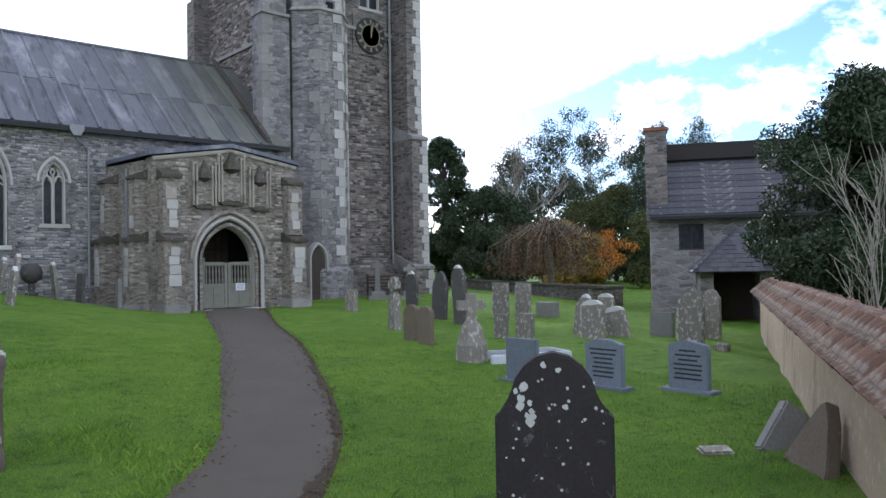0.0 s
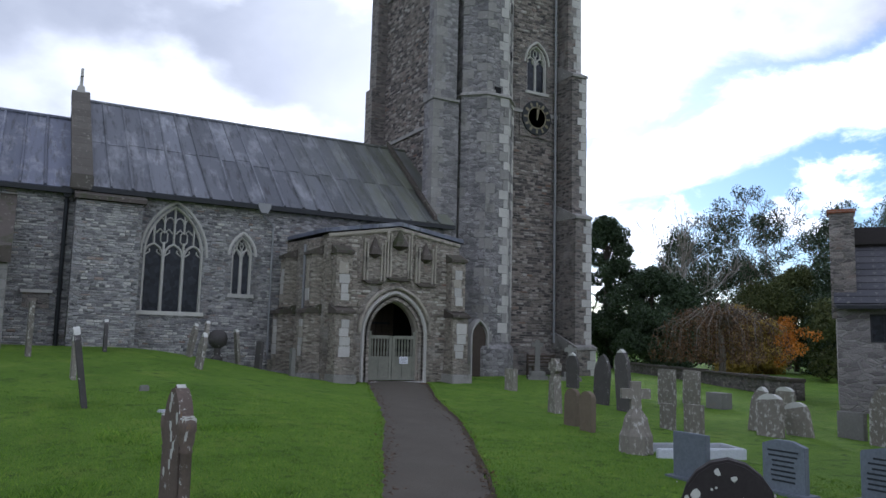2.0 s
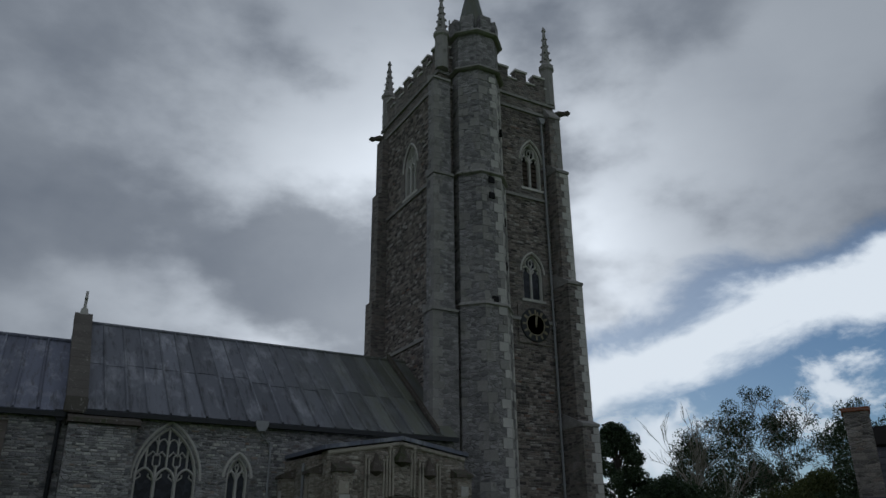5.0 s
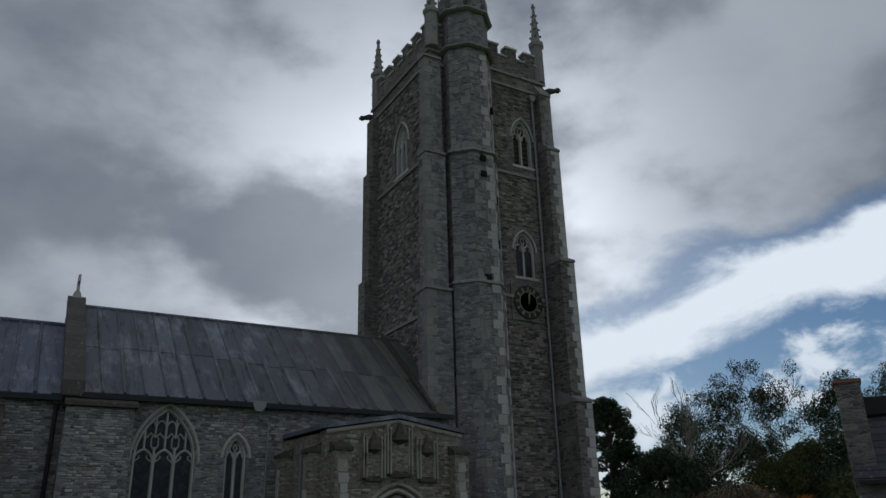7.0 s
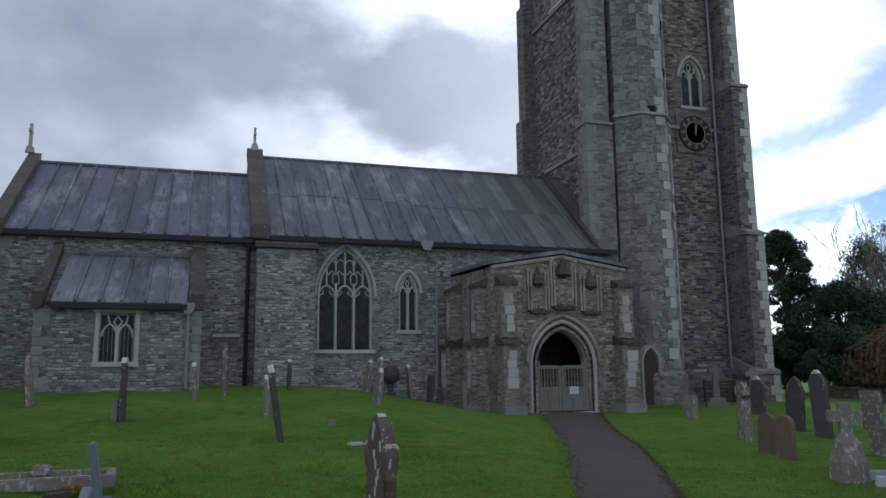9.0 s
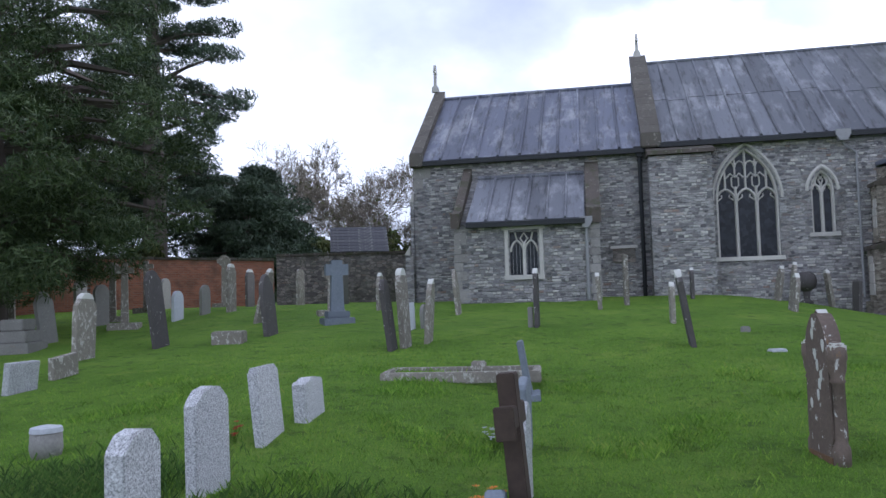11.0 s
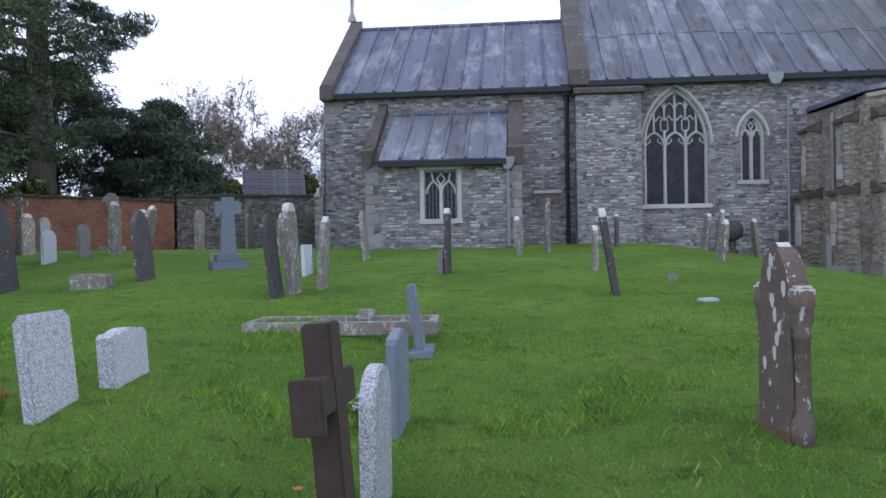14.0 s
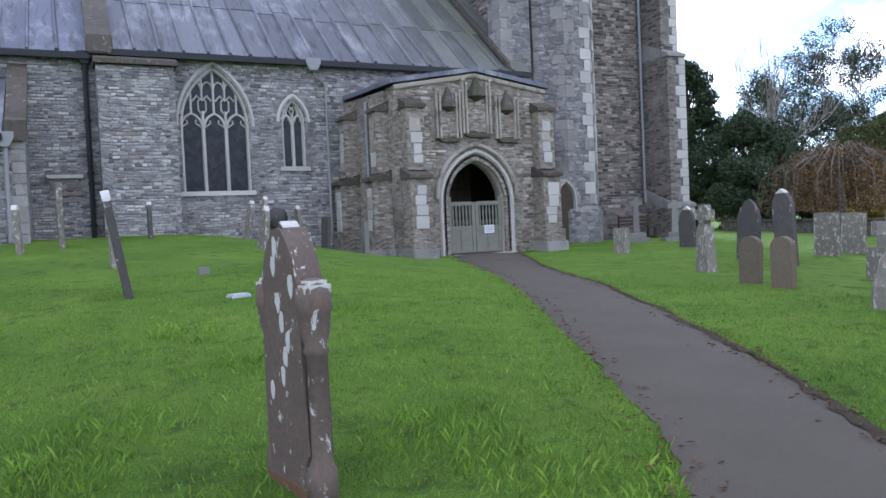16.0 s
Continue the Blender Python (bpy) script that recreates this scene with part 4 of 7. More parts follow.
# stair turret
TC = (18.55, 29.75)
R8 = 1.50
turret = part("stair_turret", lathe(bmesh.new(), [(R8 + 0.18, -0.2), (R8 + 0.18, 1.3), (R8 + 0.04, 1.5), (R8 + 0.02, 12.6), (R8 - 0.03, 12.9), (R8 - 0.05, 19.4), (R8 - 0.12, 19.7), (R8 - 0.14, 25.6), (R8 - 0.16, 28.2)], TC, 8, 0.5), M_TURRET, tower)
for z in (12.6, 19.4, 25.6, 27.9):
    part("string_course", lathe(bmesh.new(), [(R8 + 0.02, z), (R8 + 0.15, z + 0.06), (R8 + 0.13, z + 0.15), (R8 - 0.05, z + 0.27)], TC, 8, 0.5), M_QUOIN, turret)
for k in range(8):
    a = 2 * math.pi * k / 8
    mer = box(bmesh.new(), R8 * 0.9 - 0.3, R8 * 0.9, -0.34, 0.34, 28.15, 29.15, pose(TC[0], TC[1], 0, 0, 0, math.degrees(a)))
    part("merlon", mer, M_TURRET, turret)
part("spirelet", lathe(bmesh.new(), [(1.0, 28.2), (0.9, 28.9), (0.5, 30.8), (0.06, 32.9), (0.1, 33.0), (0.03, 33.2)], TC, 8, 0.5), M_LEAD, turret)
part("flagpole", tube(bmesh.new(), [(17.9, 31.2, 25.7), (17.9, 31.2, 30.6)], 0.04, 6), M_PIPE, tower)
# quoins along the turret's edges
for k in (4, 5, 6, 7):
    a = 2 * math.pi * (k + 0.5) / 8
    z, j = 1.6, 0
    while z < 25.2:
        hh = rng.uniform(0.34, 0.5)
        rr = R8 + (0.045 if z < 12.5 else -0.025 if z < 19.3 else -0.115)
        ap = rr * math.cos(math.pi / 8)
        for sgn in (-1, 1):
            ln = (0.46 if (j + (sgn > 0)) % 2 else 0.26) * rng.uniform(0.85, 1.1)
            face = a + sgn * math.pi / 8
            hw = rr * math.sin(math.pi / 8)
            e = -sgn * hw
            lo_, hi_ = sorted((e, e + sgn * ln))
            part("quoin", box(bmesh.new(), ap - 0.1, ap + 0.014, lo_, hi_, z + 0.01, z + hh - 0.01, pose(TC[0], TC[1], 0, 0, 0, math.degrees(face))), rng.choice((M_ASHLAR, M_ASHLAR, M_QUOIN)) if k in (6, 7) else rng.choice((M_QUOIN, M_TURRET)), turret)
        z, j = z + hh, j + 1
for z, kind_ in ((11.15, "+"), (8.35, "|"), (5.4, "+"), (17.2, "|"), (14.9, "+"), (22.3, "+")):
    fa = -math.pi / 4
    mm = pose(TC[0], TC[1], 0, 0, 0, math.degrees(fa))
    ap = R8 * math.cos(math.pi / 8)
    sb = box(bmesh.new(), ap - 0.2, ap + 0.03, -0.05, 0.05, z - 0.2, z + 0.2, mm)
    if kind_ == "+":
        box(sb, ap - 0.2, ap + 0.031, -0.14, 0.14, z - 0.05, z + 0.05, mm)
    part("slit", sb, M_DARK, turret)
for z, ang in ((19.15, -100), (18.3, -100), (12.95, -95)):
    part("putlog_hole", box(bmesh.new(), R8 * 0.85, R8 * 0.93 + 0.03, -0.16, 0.16, z - 0.15, z + 0.15, pose(TC[0], TC[1], 0, 0, 0, -90)), M_DARK, turret)
# clasping buttress beside the turret, then the south-west one
for x0, x1, y0, y1, z0, z1 in ((15.6, 16.9, 29.0, 29.9, -0.1, 12.3), (15.75, 16.85, 29.15, 29.9, 12.3, 19.3), (15.85, 16.8, 29.3, 29.9, 19.3, 24.9)):
    part("east_buttress", boxed(x0, x1, y0, y1 - 0.003, z0, z1), M_TURRET, tower)
    quoins(tower, (x0, y0), max(z0, 6.6), z1 - 0.1, 1, 1, rng, 0.42, M_QUOIN, 0.5, 0.3)
    part("offset", prism(bmesh.new(), [(y0 - 0.08, z1 - 0.06), (y0 - 0.08, z1 + 0.06), (y1 - 0.003, z1 + 0.4), (y1 - 0.003, z1 - 0.06)], x0 - 0.06, x1, SIDE), M_QUOIN, tower)
for x0, x1, y0, z0, z1 in ((22.95, 24.1, 28.15, -0.1, 1.4), (23.05, 24.0, 28.35, 1.4, 7.6), (23.1, 23.98, 28.7, 7.6, 14.7), (23.15, 23.95, 29.1, 14.7, 21.2), (23.2, 23.93, 29.45, 21.2, 24.8)):
    part("west_buttress", boxed(x0, x1, y0, TOWER_Y - 0.003, z0, z1), M_BROWN, tower)
    part("offset", prism(bmesh.new(), [(y0 - 0.08, z1 - 0.08), (y0 - 0.08, z1 + 0.05), (TOWER_Y - 0.003, z1 + 0.75), (TOWER_Y - 0.003, z1 - 0.08)], x0 - 0.03, x1 + 0.03, SIDE), M_QUOIN, tower)
    quoins(tower, (x1, y0), z0 + 0.1, z1 - 0.1, -1, 1, rng, 0.42, rng.choice((M_ASHLAR, M_QUOIN)), 0.5, 0.3)
    part("north_side_buttress", boxed(TX0 - 0.9 + 0.12 * (z0 > 1) + 0.2 * (z0 > 8) + 0.2 * (z0 > 15), TX0 - 0.003, TN - 0.9, TN - 0.05, z0, z1), M_BROWN, tower)
part("plinth", boxed(19.9, 23.0, TOWER_Y - 0.14, TOWER_Y - 0.003, -0.1, 1.35), M_BROWN, tower)
part("raking_flashing", prism(bmesh.new(), [(WALL_Y - 0.2, 6.7), (RIDGE_Y, 11.0), (RIDGE_Y, 11.2), (WALL_Y - 0.2, 6.9)], 15.45, 15.6, EASTW), M_DARKCOPING, tower)
# little stair door
sd = part("stair_door", prism(bmesh.new(), lancet(17.75, 0.33, 0.05, 1.8, 2.35, 6), 28.28, 28.5), M_OAK, tower, "narrow oak door")
part("door_arch", bar(bmesh.new(), lancet(17.75, 0.42, 0.05, 1.8, 2.5, 8), 0.16, 28.2, 28.6), M_ASHLAR, sd)
# tower downpipe
downpipe(22.88, TOWER_Y - 0.16, 1.6, 24.3, M_PIPE, "long pale rainwater pipe down the tower face", True, 0.06)
# clock
clock = thing("tower_clock", "round black clock with gilt numerals in a square stone frame", "clock")
CX, CZ = 21.78, 12.55
part("stone_frame", boxed(CX - 0.98, CX + 0.98, TOWER_Y - 0.06, TOWER_Y - 0.003, CZ - 0.98, CZ + 0.98), M_BROWN, clock)
YAW_S = pose(CX, TOWER_Y - 0.07, CZ, 90, 0, 0)
part("dial", lathe(bmesh.new(), [(0.86, -0.02), (0.86, 0.05), (0.8, 0.06)], (0, 0), 32), M_IRON, clock).matrix_world = YAW_S
part("chapter_ring", lathe(bmesh.new(), [(0.5, 0.06), (0.53, 0.07), (0.56, 0.06)], (0, 0), 32), M_GOLD, clock).matrix_world = YAW_S
for k in range(12):
    a = k * math.pi / 6
    part("numeral", box(bmesh.new(), 0.58, 0.78, -0.045 - 0.02 * (k % 3), 0.045, 0.06, 0.075), M_GOLD, clock).matrix_world = YAW_S @ pose(0, 0, 0, 0, 0, math.degrees(a))
part("hour_hand", box(bmesh.new(), -0.1, 0.42, -0.04, 0.04, 0.08, 0.09), M_GOLD, clock).matrix_world = YAW_S @ pose(0, 0, 0, 0, 0, 88)
part("minute_hand", box(bmesh.new(), -0.12, 0.66, -0.03, 0.03, 0.1, 0.11), M_GOLD, clock).matrix_world = YAW_S @ pose(0, 0, 0, 0, 0, 80)


# ---- gravestones ----
def stone_mat(name, c0, c1, lich, lich_c=(0.62, 0.60, 0.55), speck=0.0, rough=0.85, lo=0.58, ochre=0.25):
    m = Mat(name, rough)
    c = m.mix(m.noise(3, 6, 0.65), c0, c1)
    c = m.mix(0.6, c, m.ramp(m.rnd(), (0.0, 0.7), (1.0, 1.3)), "MULTIPLY")
    if speck:
        c = m.mix(speck, c, m.ramp(m.noise(75, 3, 0.8), (0.35, 0.25), (0.5, 1.0), (0.66, 1.7)), "MULTIPLY")
    if lich:
        k = m.noise(12, 6, 0.75, m.mapped((1, 1, 0.6)), 0.4)
        c = m.mix(m.ramp(k, (lo, 0.0), (lo + 0.04, lich)), c, lich_c)
        k2 = m.noise(4.2, 5, 0.7, None, 0.3)
        c = m.mix(m.ramp(k2, (0.62, 0.0), (0.72, ochre)), c, (0.36, 0.20, 0.05))
    g = m.noise(30, 6, 0.7)
    c = m.mix(0.5, c, m.ramp(g, (0.3, 0.6), (0.7, 1.25)), "MULTIPLY")
    return m.color(c).bump(g, 0.45, 0.008).m


STONE = {
    "slate": (stone_mat("blue_grey_slate", (0.20, 0.225, 0.26), (0.15, 0.17, 0.20), 0.0), "blue-grey polished slate headstone standing in the grass", "headstone"),
    "granite": (stone_mat("speckled_granite", (0.46, 0.46, 0.47), (0.38, 0.38, 0.39), 0.0, speck=0.9, rough=0.6), "speckled pale granite headstone standing in the grass", "headstone"),
    "white": (stone_mat("pale_marble", (0.58, 0.60, 0.64), (0.46, 0.48, 0.52), 0.15), "pale whitish marble headstone standing in the grass", "headstone"),
    "grey": (stone_mat("grey_limestone", (0.27, 0.26, 0.24), (0.17, 0.165, 0.15), 0.4, lo=0.62), "weathered grey limestone headstone in the grass", "headstone"),
    "dark": (stone_mat("dark_weathered_stone", (0.115, 0.105, 0.10), (0.065, 0.06, 0.058), 0.8, lo=0.62), "dark weathered headstone with white lichen", "headstone"),
    "brown": (stone_mat("brown_sandstone", (0.20, 0.16, 0.115), (0.12, 0.095, 0.07), 0.3, lo=0.64), "brown sandstone headstone with rounded top", "headstone"),
    "mottle": (stone_mat("lichen_mottled_stone", (0.27, 0.245, 0.205), (0.16, 0.145, 0.12), 0.6, lo=0.54), "weathered headstone mottled with pale lichen", "headstone"),
}
M_INK = flat("dark_lettering", (0.035, 0.04, 0.05), None, 0.6)
M_RED = flat("red_petals", (0.45, 0.06, 0.03), (0.3, 0.04, 0.02), 0.7)
M_ORANGE = flat("orange_petals", (0.60, 0.24, 0.03), (0.45, 0.12, 0.02), 0.7)
M_LICHEN = Mat("white_lichen", 0.95)
M_LICHEN.color(M_LICHEN.mix(M_LICHEN.noise(25, 5, 0.7), (0.66, 0.65, 0.60), (0.42, 0.42, 0.38)))
M_LICHEN = M_LICHEN.m


def profile(style, w, h):
    a = w / 2
    arc = lambda x0, z0, r, t0, t1, n=7: [(x0 + r * math.cos(math.radians(t0 + (t1 - t0) * i / n)), z0 + r * math.sin(math.radians(t0 + (t1 - t0) * i / n))) for i in range(n + 1)]
    if style == "round":
        top = [(a * math.cos(t), h - 0.38 * w + 0.38 * w * math.sin(t)) for t in np.linspace(0, math.pi, 13)]
    elif style == "gothic":
        top = pointed(0, a, h - w * 0.85, h, 7)[::-1]
    elif style == "shoulder":
        s = h - 0.42 * w
        top = [(a, s - 0.02), (a, s + 0.02), (a * 0.86, s + 0.05)] + arc(0, s + 0.06, a * 0.72, 12, 168, 10) + [(-a * 0.86, s + 0.05), (-a, s + 0.02), (-a, s - 0.02)]
    elif style == "ogee":
        top = [(a, h - 0.07), (a * 0.8, h - 0.045), (a * 0.4, h - 0.005), (0, h), (-a * 0.4, h - 0.005), (-a * 0.8, h - 0.045), (-a, h - 0.07)]
    elif style == "peak":
        top = [(a, h - 0.1), (a * 0.93, h - 0.06), (0, h), (-a * 0.93, h - 0.06), (-a, h - 0.1)]
    elif style == "bell":
        top = [(a, h - 0.13), (a * 0.85, h - 0.1), (a * 0.55, h - 0.02), (0, h), (-a * 0.55, h - 0.02), (-a * 0.85, h - 0.1), (-a, h - 0.13)]
    elif style == "notched":
        top = [(a, h - 0.05), (a - 0.06, h - 0.05), (a - 0.06, h), (0.06 - a, h), (0.06 - a, h - 0.05), (-a, h - 0.05)]
    elif style == "wavy":
        top = [(a, h - 0.06), (a * 0.86, h - 0.03), (a * 0.66, h - 0.055), (a * 0.4, h - 0.012), (0, h), (-a * 0.4, h - 0.012), (-a * 0.66, h - 0.055), (-a * 0.86, h - 0.03), (-a, h - 0.06)]
    else:
        top = [(a, h), (-a, h)]
    return [(-a, -0.12), (a, -0.12)] + top


def headstone(style, kind_, x, y, w, h, t, lean=0, tilt=0, yaw=90, text=None, base=False):
    """A headstone facing along the church, leaning in its plane and tilting out of it."""
    material, label, cat = STONE[kind_]
    st = thing("headstone", label, cat, "churchyard headstones", at=pose(x, y, turf_z(x, y) - 0.02, 0, 0, 0) @ pose(0, 0, 0, 0, tilt, 0) @ pose(0, 0, 0, 0, 0, yaw + ((x * 37.7 + y * 13.1) % 8 - 4)) @ pose(0, 0, 0, 0, lean, 0))
    bm = prism(bmesh.new(), profile(style, w, h), -t / 2, t / 2)
    bmesh.ops.bevel(bm, geom=[e for e in bm.edges if abs(e.verts[0].co.y - e.verts[1].co.y) < 1e-4], offset=0.012, segments=2, affect="EDGES")
    part("slab", bm, material, st)
    crest = [p for p in profile(style, w, h) if p[1] > h - 0.13]
    if kind_ in ("dark", "mottle") and len(crest) > 3 and int(abs(x) * 10) % 3:
        lo = min(p[1] for p in crest)
        o = [(px * 1.02, lo + (pz - lo) * 1.05 + 0.002) for px, pz in crest]
        part("lichen_crest", prism(bmesh.new(), o, -t / 2 - 0.004, t / 2 + 0.004), M_LICHEN, st, "pale lichen along the top")
    if base:
        part("plinth", boxed(-w / 2 - 0.09, w / 2 + 0.09, -t / 2 - 0.1, t / 2 + 0.1, -0.1, 0.06, bevel=0.012), material, st)
    if text:
        r = random.Random(int(x * 100))
        n = int((h - 0.25) / 0.065)
        for k in range(n):
            ww = w * r.uniform(0.18, 0.4)
            for s in text:
                y0 = s * (t / 2 + 0.001)
                part("lettering", boxed(-ww, ww, y0 - 0.0015, y0 + 0.0015, h - 0.16 - k * 0.065, h - 0.135 - k * 0.065), M_INK, st)
    return st


headstone("flat", "slate", 8.73, 8.07, 0.62, 0.68, 0.1, 0, 0, base=True)
headstone("ogee", "slate", 9.35, 7.01, 0.65, 0.73, 0.1, 0, 0, text=(1, -1), base=True)
headstone("peak", "slate", 9.91, 5.98, 0.62, 0.74, 0.1, 0, 0, text=(1, -1), base=True)
headstone("round", "brown", 11.07, 13.67, 0.42, 0.83, 0.12, 0, 2)
headstone("round", "brown", 10.72, 12.71, 0.40, 0.84, 0.12, 0, 0)
headstone("gothic", "dark", 18.24, 22.54, 0.62, 1.31, 0.1, 0, 0)
headstone("gothic", "dark", 15.04, 17.29, 0.65, 1.45, 0.1, -1, 3)
headstone("gothic", "dark", 14.57, 15.80, 0.50, 1.66, 0.12, 2, -2)
headstone("flat", "mottle", 17.08, 16.74, 0.62, 1.06, 0.12, 0, 0)
headstone("flat", "mottle", 12.89, 12.60, 0.40, 0.57, 0.12, 0, 0)
headstone("flat", "mottle", 18.19, 16.85, 0.63, 1.03, 0.12, -2, 0)
headstone("flat", "mottle", 13.12, 12.07, 0.49, 0.62, 0.12, 0, 0)
headstone("flat", "grey", 18.13, 15.76, 0.62, 0.47, 0.4, 0, 0)
headstone("gothic", "mottle", 14.82, 11.81, 0.48, 1.00, 0.12, -7, 4)
headstone("round", "mottle", 14.25, 11.03, 0.62, 0.90, 0.14, 5, 6)
headstone("round", "mottle", 17.60, 13.17, 0.54, 0.85, 0.12, 0, 0)
headstone("round", "mottle", 14.97, 10.84, 0.62, 0.73, 0.1, 12, 0)
headstone("flat", "grey", 15.81, 10.23, 0.62, 0.58, 0.12, 0, 0)
headstone("gothic", "mottle", 15.38, 9.25, 0.62, 1.23, 0.13, -2, 0)
headstone("shoulder", "mottle", 16.22, 9.21, 0.42, 1.10, 0.12, 0, 0)
headstone("shoulder", "dark", 1.37, 15.15, 0.50, 1.39, 0.1, 0, -9)
headstone("gothic", "mottle", 1.41, 19.06, 0.35, 0.96, 0.1, 0, 0)
headstone("gothic", "mottle", 4.67, 21.78, 0.62, 0.99, 0.1, 0, 8)
headstone("gothic", "dark", 2.65, 25.51, 0.45, 0.98, 0.1, 0, 0)
headstone("gothic", "mottle", -4.20, 22.33, 0.62, 1.31, 0.1, 0, -5)
headstone("gothic", "dark", -4.51, 26.15, 0.62, 1.31, 0.1, 0, -8)
headstone("round", "dark", -1.69, 18.61, 0.62, 1.37, 0.1, 0, 0)
headstone("flat", "grey", -1.84, 18.62, 0.40, 0.47, 0.12, 0, 0)
headstone("round", "mottle", -0.20, 22.61, 0.55, 1.03, 0.1, 0, -3)
headstone("shoulder", "mottle", -4.1, 15.57, 0.50, 1.58, 0.11, 0, -3)
headstone("flat", "white", -4.71, 18.57, 0.55, 0.67, 0.08, 0, -2)
headstone("round", "grey", -4.47, 19.06, 0.62, 0.59, 0.08, 0, -3)
headstone("bell", "granite", -3.27, 5.03, 0.44, 0.73, 0.14, 0, 0)
headstone("bell", "granite", -3.38, 6.2, 0.50, 0.86, 0.11, 0, -1)
headstone("notched", "granite", -3.64, 7.95, 0.60, 0.76, 0.1, 0, -6)
headstone("wavy", "granite", -3.56, 8.86, 0.60, 0.47, 0.16, 0, -4)
headstone("flat", "granite", -9.39, 11.31, 0.62, 0.50, 0.14, 0, 6)
headstone("flat", "mottle", -9.61, 12.63, 0.62, 0.40, 0.14, -6, 4)
headstone("shoulder", "mottle", -10.68, 14.61, 0.62, 1.36, 0.12, 3, 0)
headstone("shoulder", "grey", -13.82, 17.56, 0.62, 1.31, 0.1, -5, -5)
headstone("round", "grey", -15.06, 21.39, 0.62, 1.26, 0.1, 0, 0)
headstone("shoulder", "dark", -9.95, 16.3, 0.6, 1.75, 0.11, 0, -8)
headstone("round", "white", -13.12, 22.42, 0.62, 0.94, 0.1, 0, 0)
headstone("round", "grey", -13.03, 23.97, 0.62, 1.00, 0.1, 0, 0)
headstone("gothic", "mottle", -9.8, 21.08, 0.55, 1.6, 0.1, 0, 14)
headstone("gothic", "dark", -8.15, 18.2, 0.62, 1.53, 0.12, 0, -6)
headstone("shoulder", "mottle", -12.49, 24.77, 0.62, 1.62, 0.1, 0, 0)
headstone("gothic", "mottle", -7.09, 24.29, 0.62, 1.20, 0.1, 0, 0)
headstone("flat", "grey", -17.49, 17.39, 0.56, 0.61, 0.3, 0, 0)
headstone("flat", "slate", -1.24, 10.89, 0.50, 0.77, 0.08, 0, -9, base=True)
headstone("peak", "slate", -1.07, 8.22, 0.50, 0.78, 0.09, 0, 0)
headstone("round", "granite", -0.95, 6.74, 0.50, 0.83, 0.09, 0, 0)
headstone("peak", "slate", -0.99, 5.25, 0.50, 0.49, 0.12, 0, 0)
for fx, fy, fs, fk, fh in ((-16.6, 27.5, "round", "grey", 1.2), (-13.9, 29.2, "shoulder", "dark", 1.5), (-12.0, 29.8, "round", "mottle", 1.5), (-10.6, 31.2, "round", "grey", 1.4), (-15.8, 25.4, "shoulder", "mottle", 1.3), (-19.5, 22.5, "round", "dark", 1.2), (-17.7, 24.0, "shoulder", "grey", 1.4)):
    headstone(fs, fk, fx, fy, 0.62, fh, 0.11)
headstone("gothic", "mottle", -3.8, 16.3, 0.55, 1.35, 0.1, 0, 4)
headstone("shoulder", "dark", -4.25, 15.1, 0.5, 1.4, 0.1, 0, -7)
headstone("flat", "dark", 7.6, 26.3, 0.55, 0.95, 0.1, 0, 3)
headstone("round", "mottle", 7.15, 27.2, 0.5, 1.25, 0.1, 0, -6)
headstone("flat", "grey", 8.45, 25.2, 0.32, 0.95, 0.14)
headstone("gothic", "mottle", 5.55, 25.6, 0.5, 1.25, 0.1, 0, 7)
headstone("gothic", "mottle", 5.2, 25.9, 0.5, 1.1, 0.1, 0, 10)
headstone("flat", "mottle", 0.58, 23.9, 0.5, 1.5, 0.13)
headstone("flat", "mottle", 15.04, 21.85, 0.5, 0.75, 0.2)

# the near dark headstone with lichen on its face
NH = thing("headstone", "near-black round-shouldered headstone spotted with white lichen", "headstone", at=pose(3.86, 3.26, -0.32, 0, 0, -48))
nb = prism(bmesh.new(), [(-0.36, -0.1), (0.36, -0.1), (0.36, 0.90), (0.31, 0.93), (0.275, 0.98), (0.26, 1.05), (0.235, 1.13), (0.18, 1.21), (0.1, 1.27), (0, 1.295), (-0.1, 1.27), (-0.18, 1.21), (-0.235, 1.13), (-0.26, 1.05), (-0.275, 0.98), (-0.31, 0.93), (-0.36, 0.90)], -0.07, 0.07)
bmesh.ops.bevel(nb, geom=[e for e in nb.edges if abs(e.verts[0].co.y - e.verts[1].co.y) < 1e-4], offset=0.014, segments=2, affect="EDGES")
part("slab", nb, stone_mat("black_weathered_stone", (0.052, 0.044, 0.042), (0.028, 0.024, 0.024), 0.6, (0.16, 0.15, 0.145), lo=0.60, ochre=0.0), NH)
lr = random.Random(11)


def lichen_spot(parent, x, z, r, y):
    n = 9
    o = [(x + r * lr.uniform(0.55, 1.15) * math.cos(2 * math.pi * i / n), z + r * lr.uniform(0.55, 1.15) * math.sin(2 * math.pi * i / n)) for i in range(n)]
    part("lichen_patch", prism(bmesh.new(), o, y - 0.003, y + 0.001), M_LICHEN, parent, "white crusty lichen")


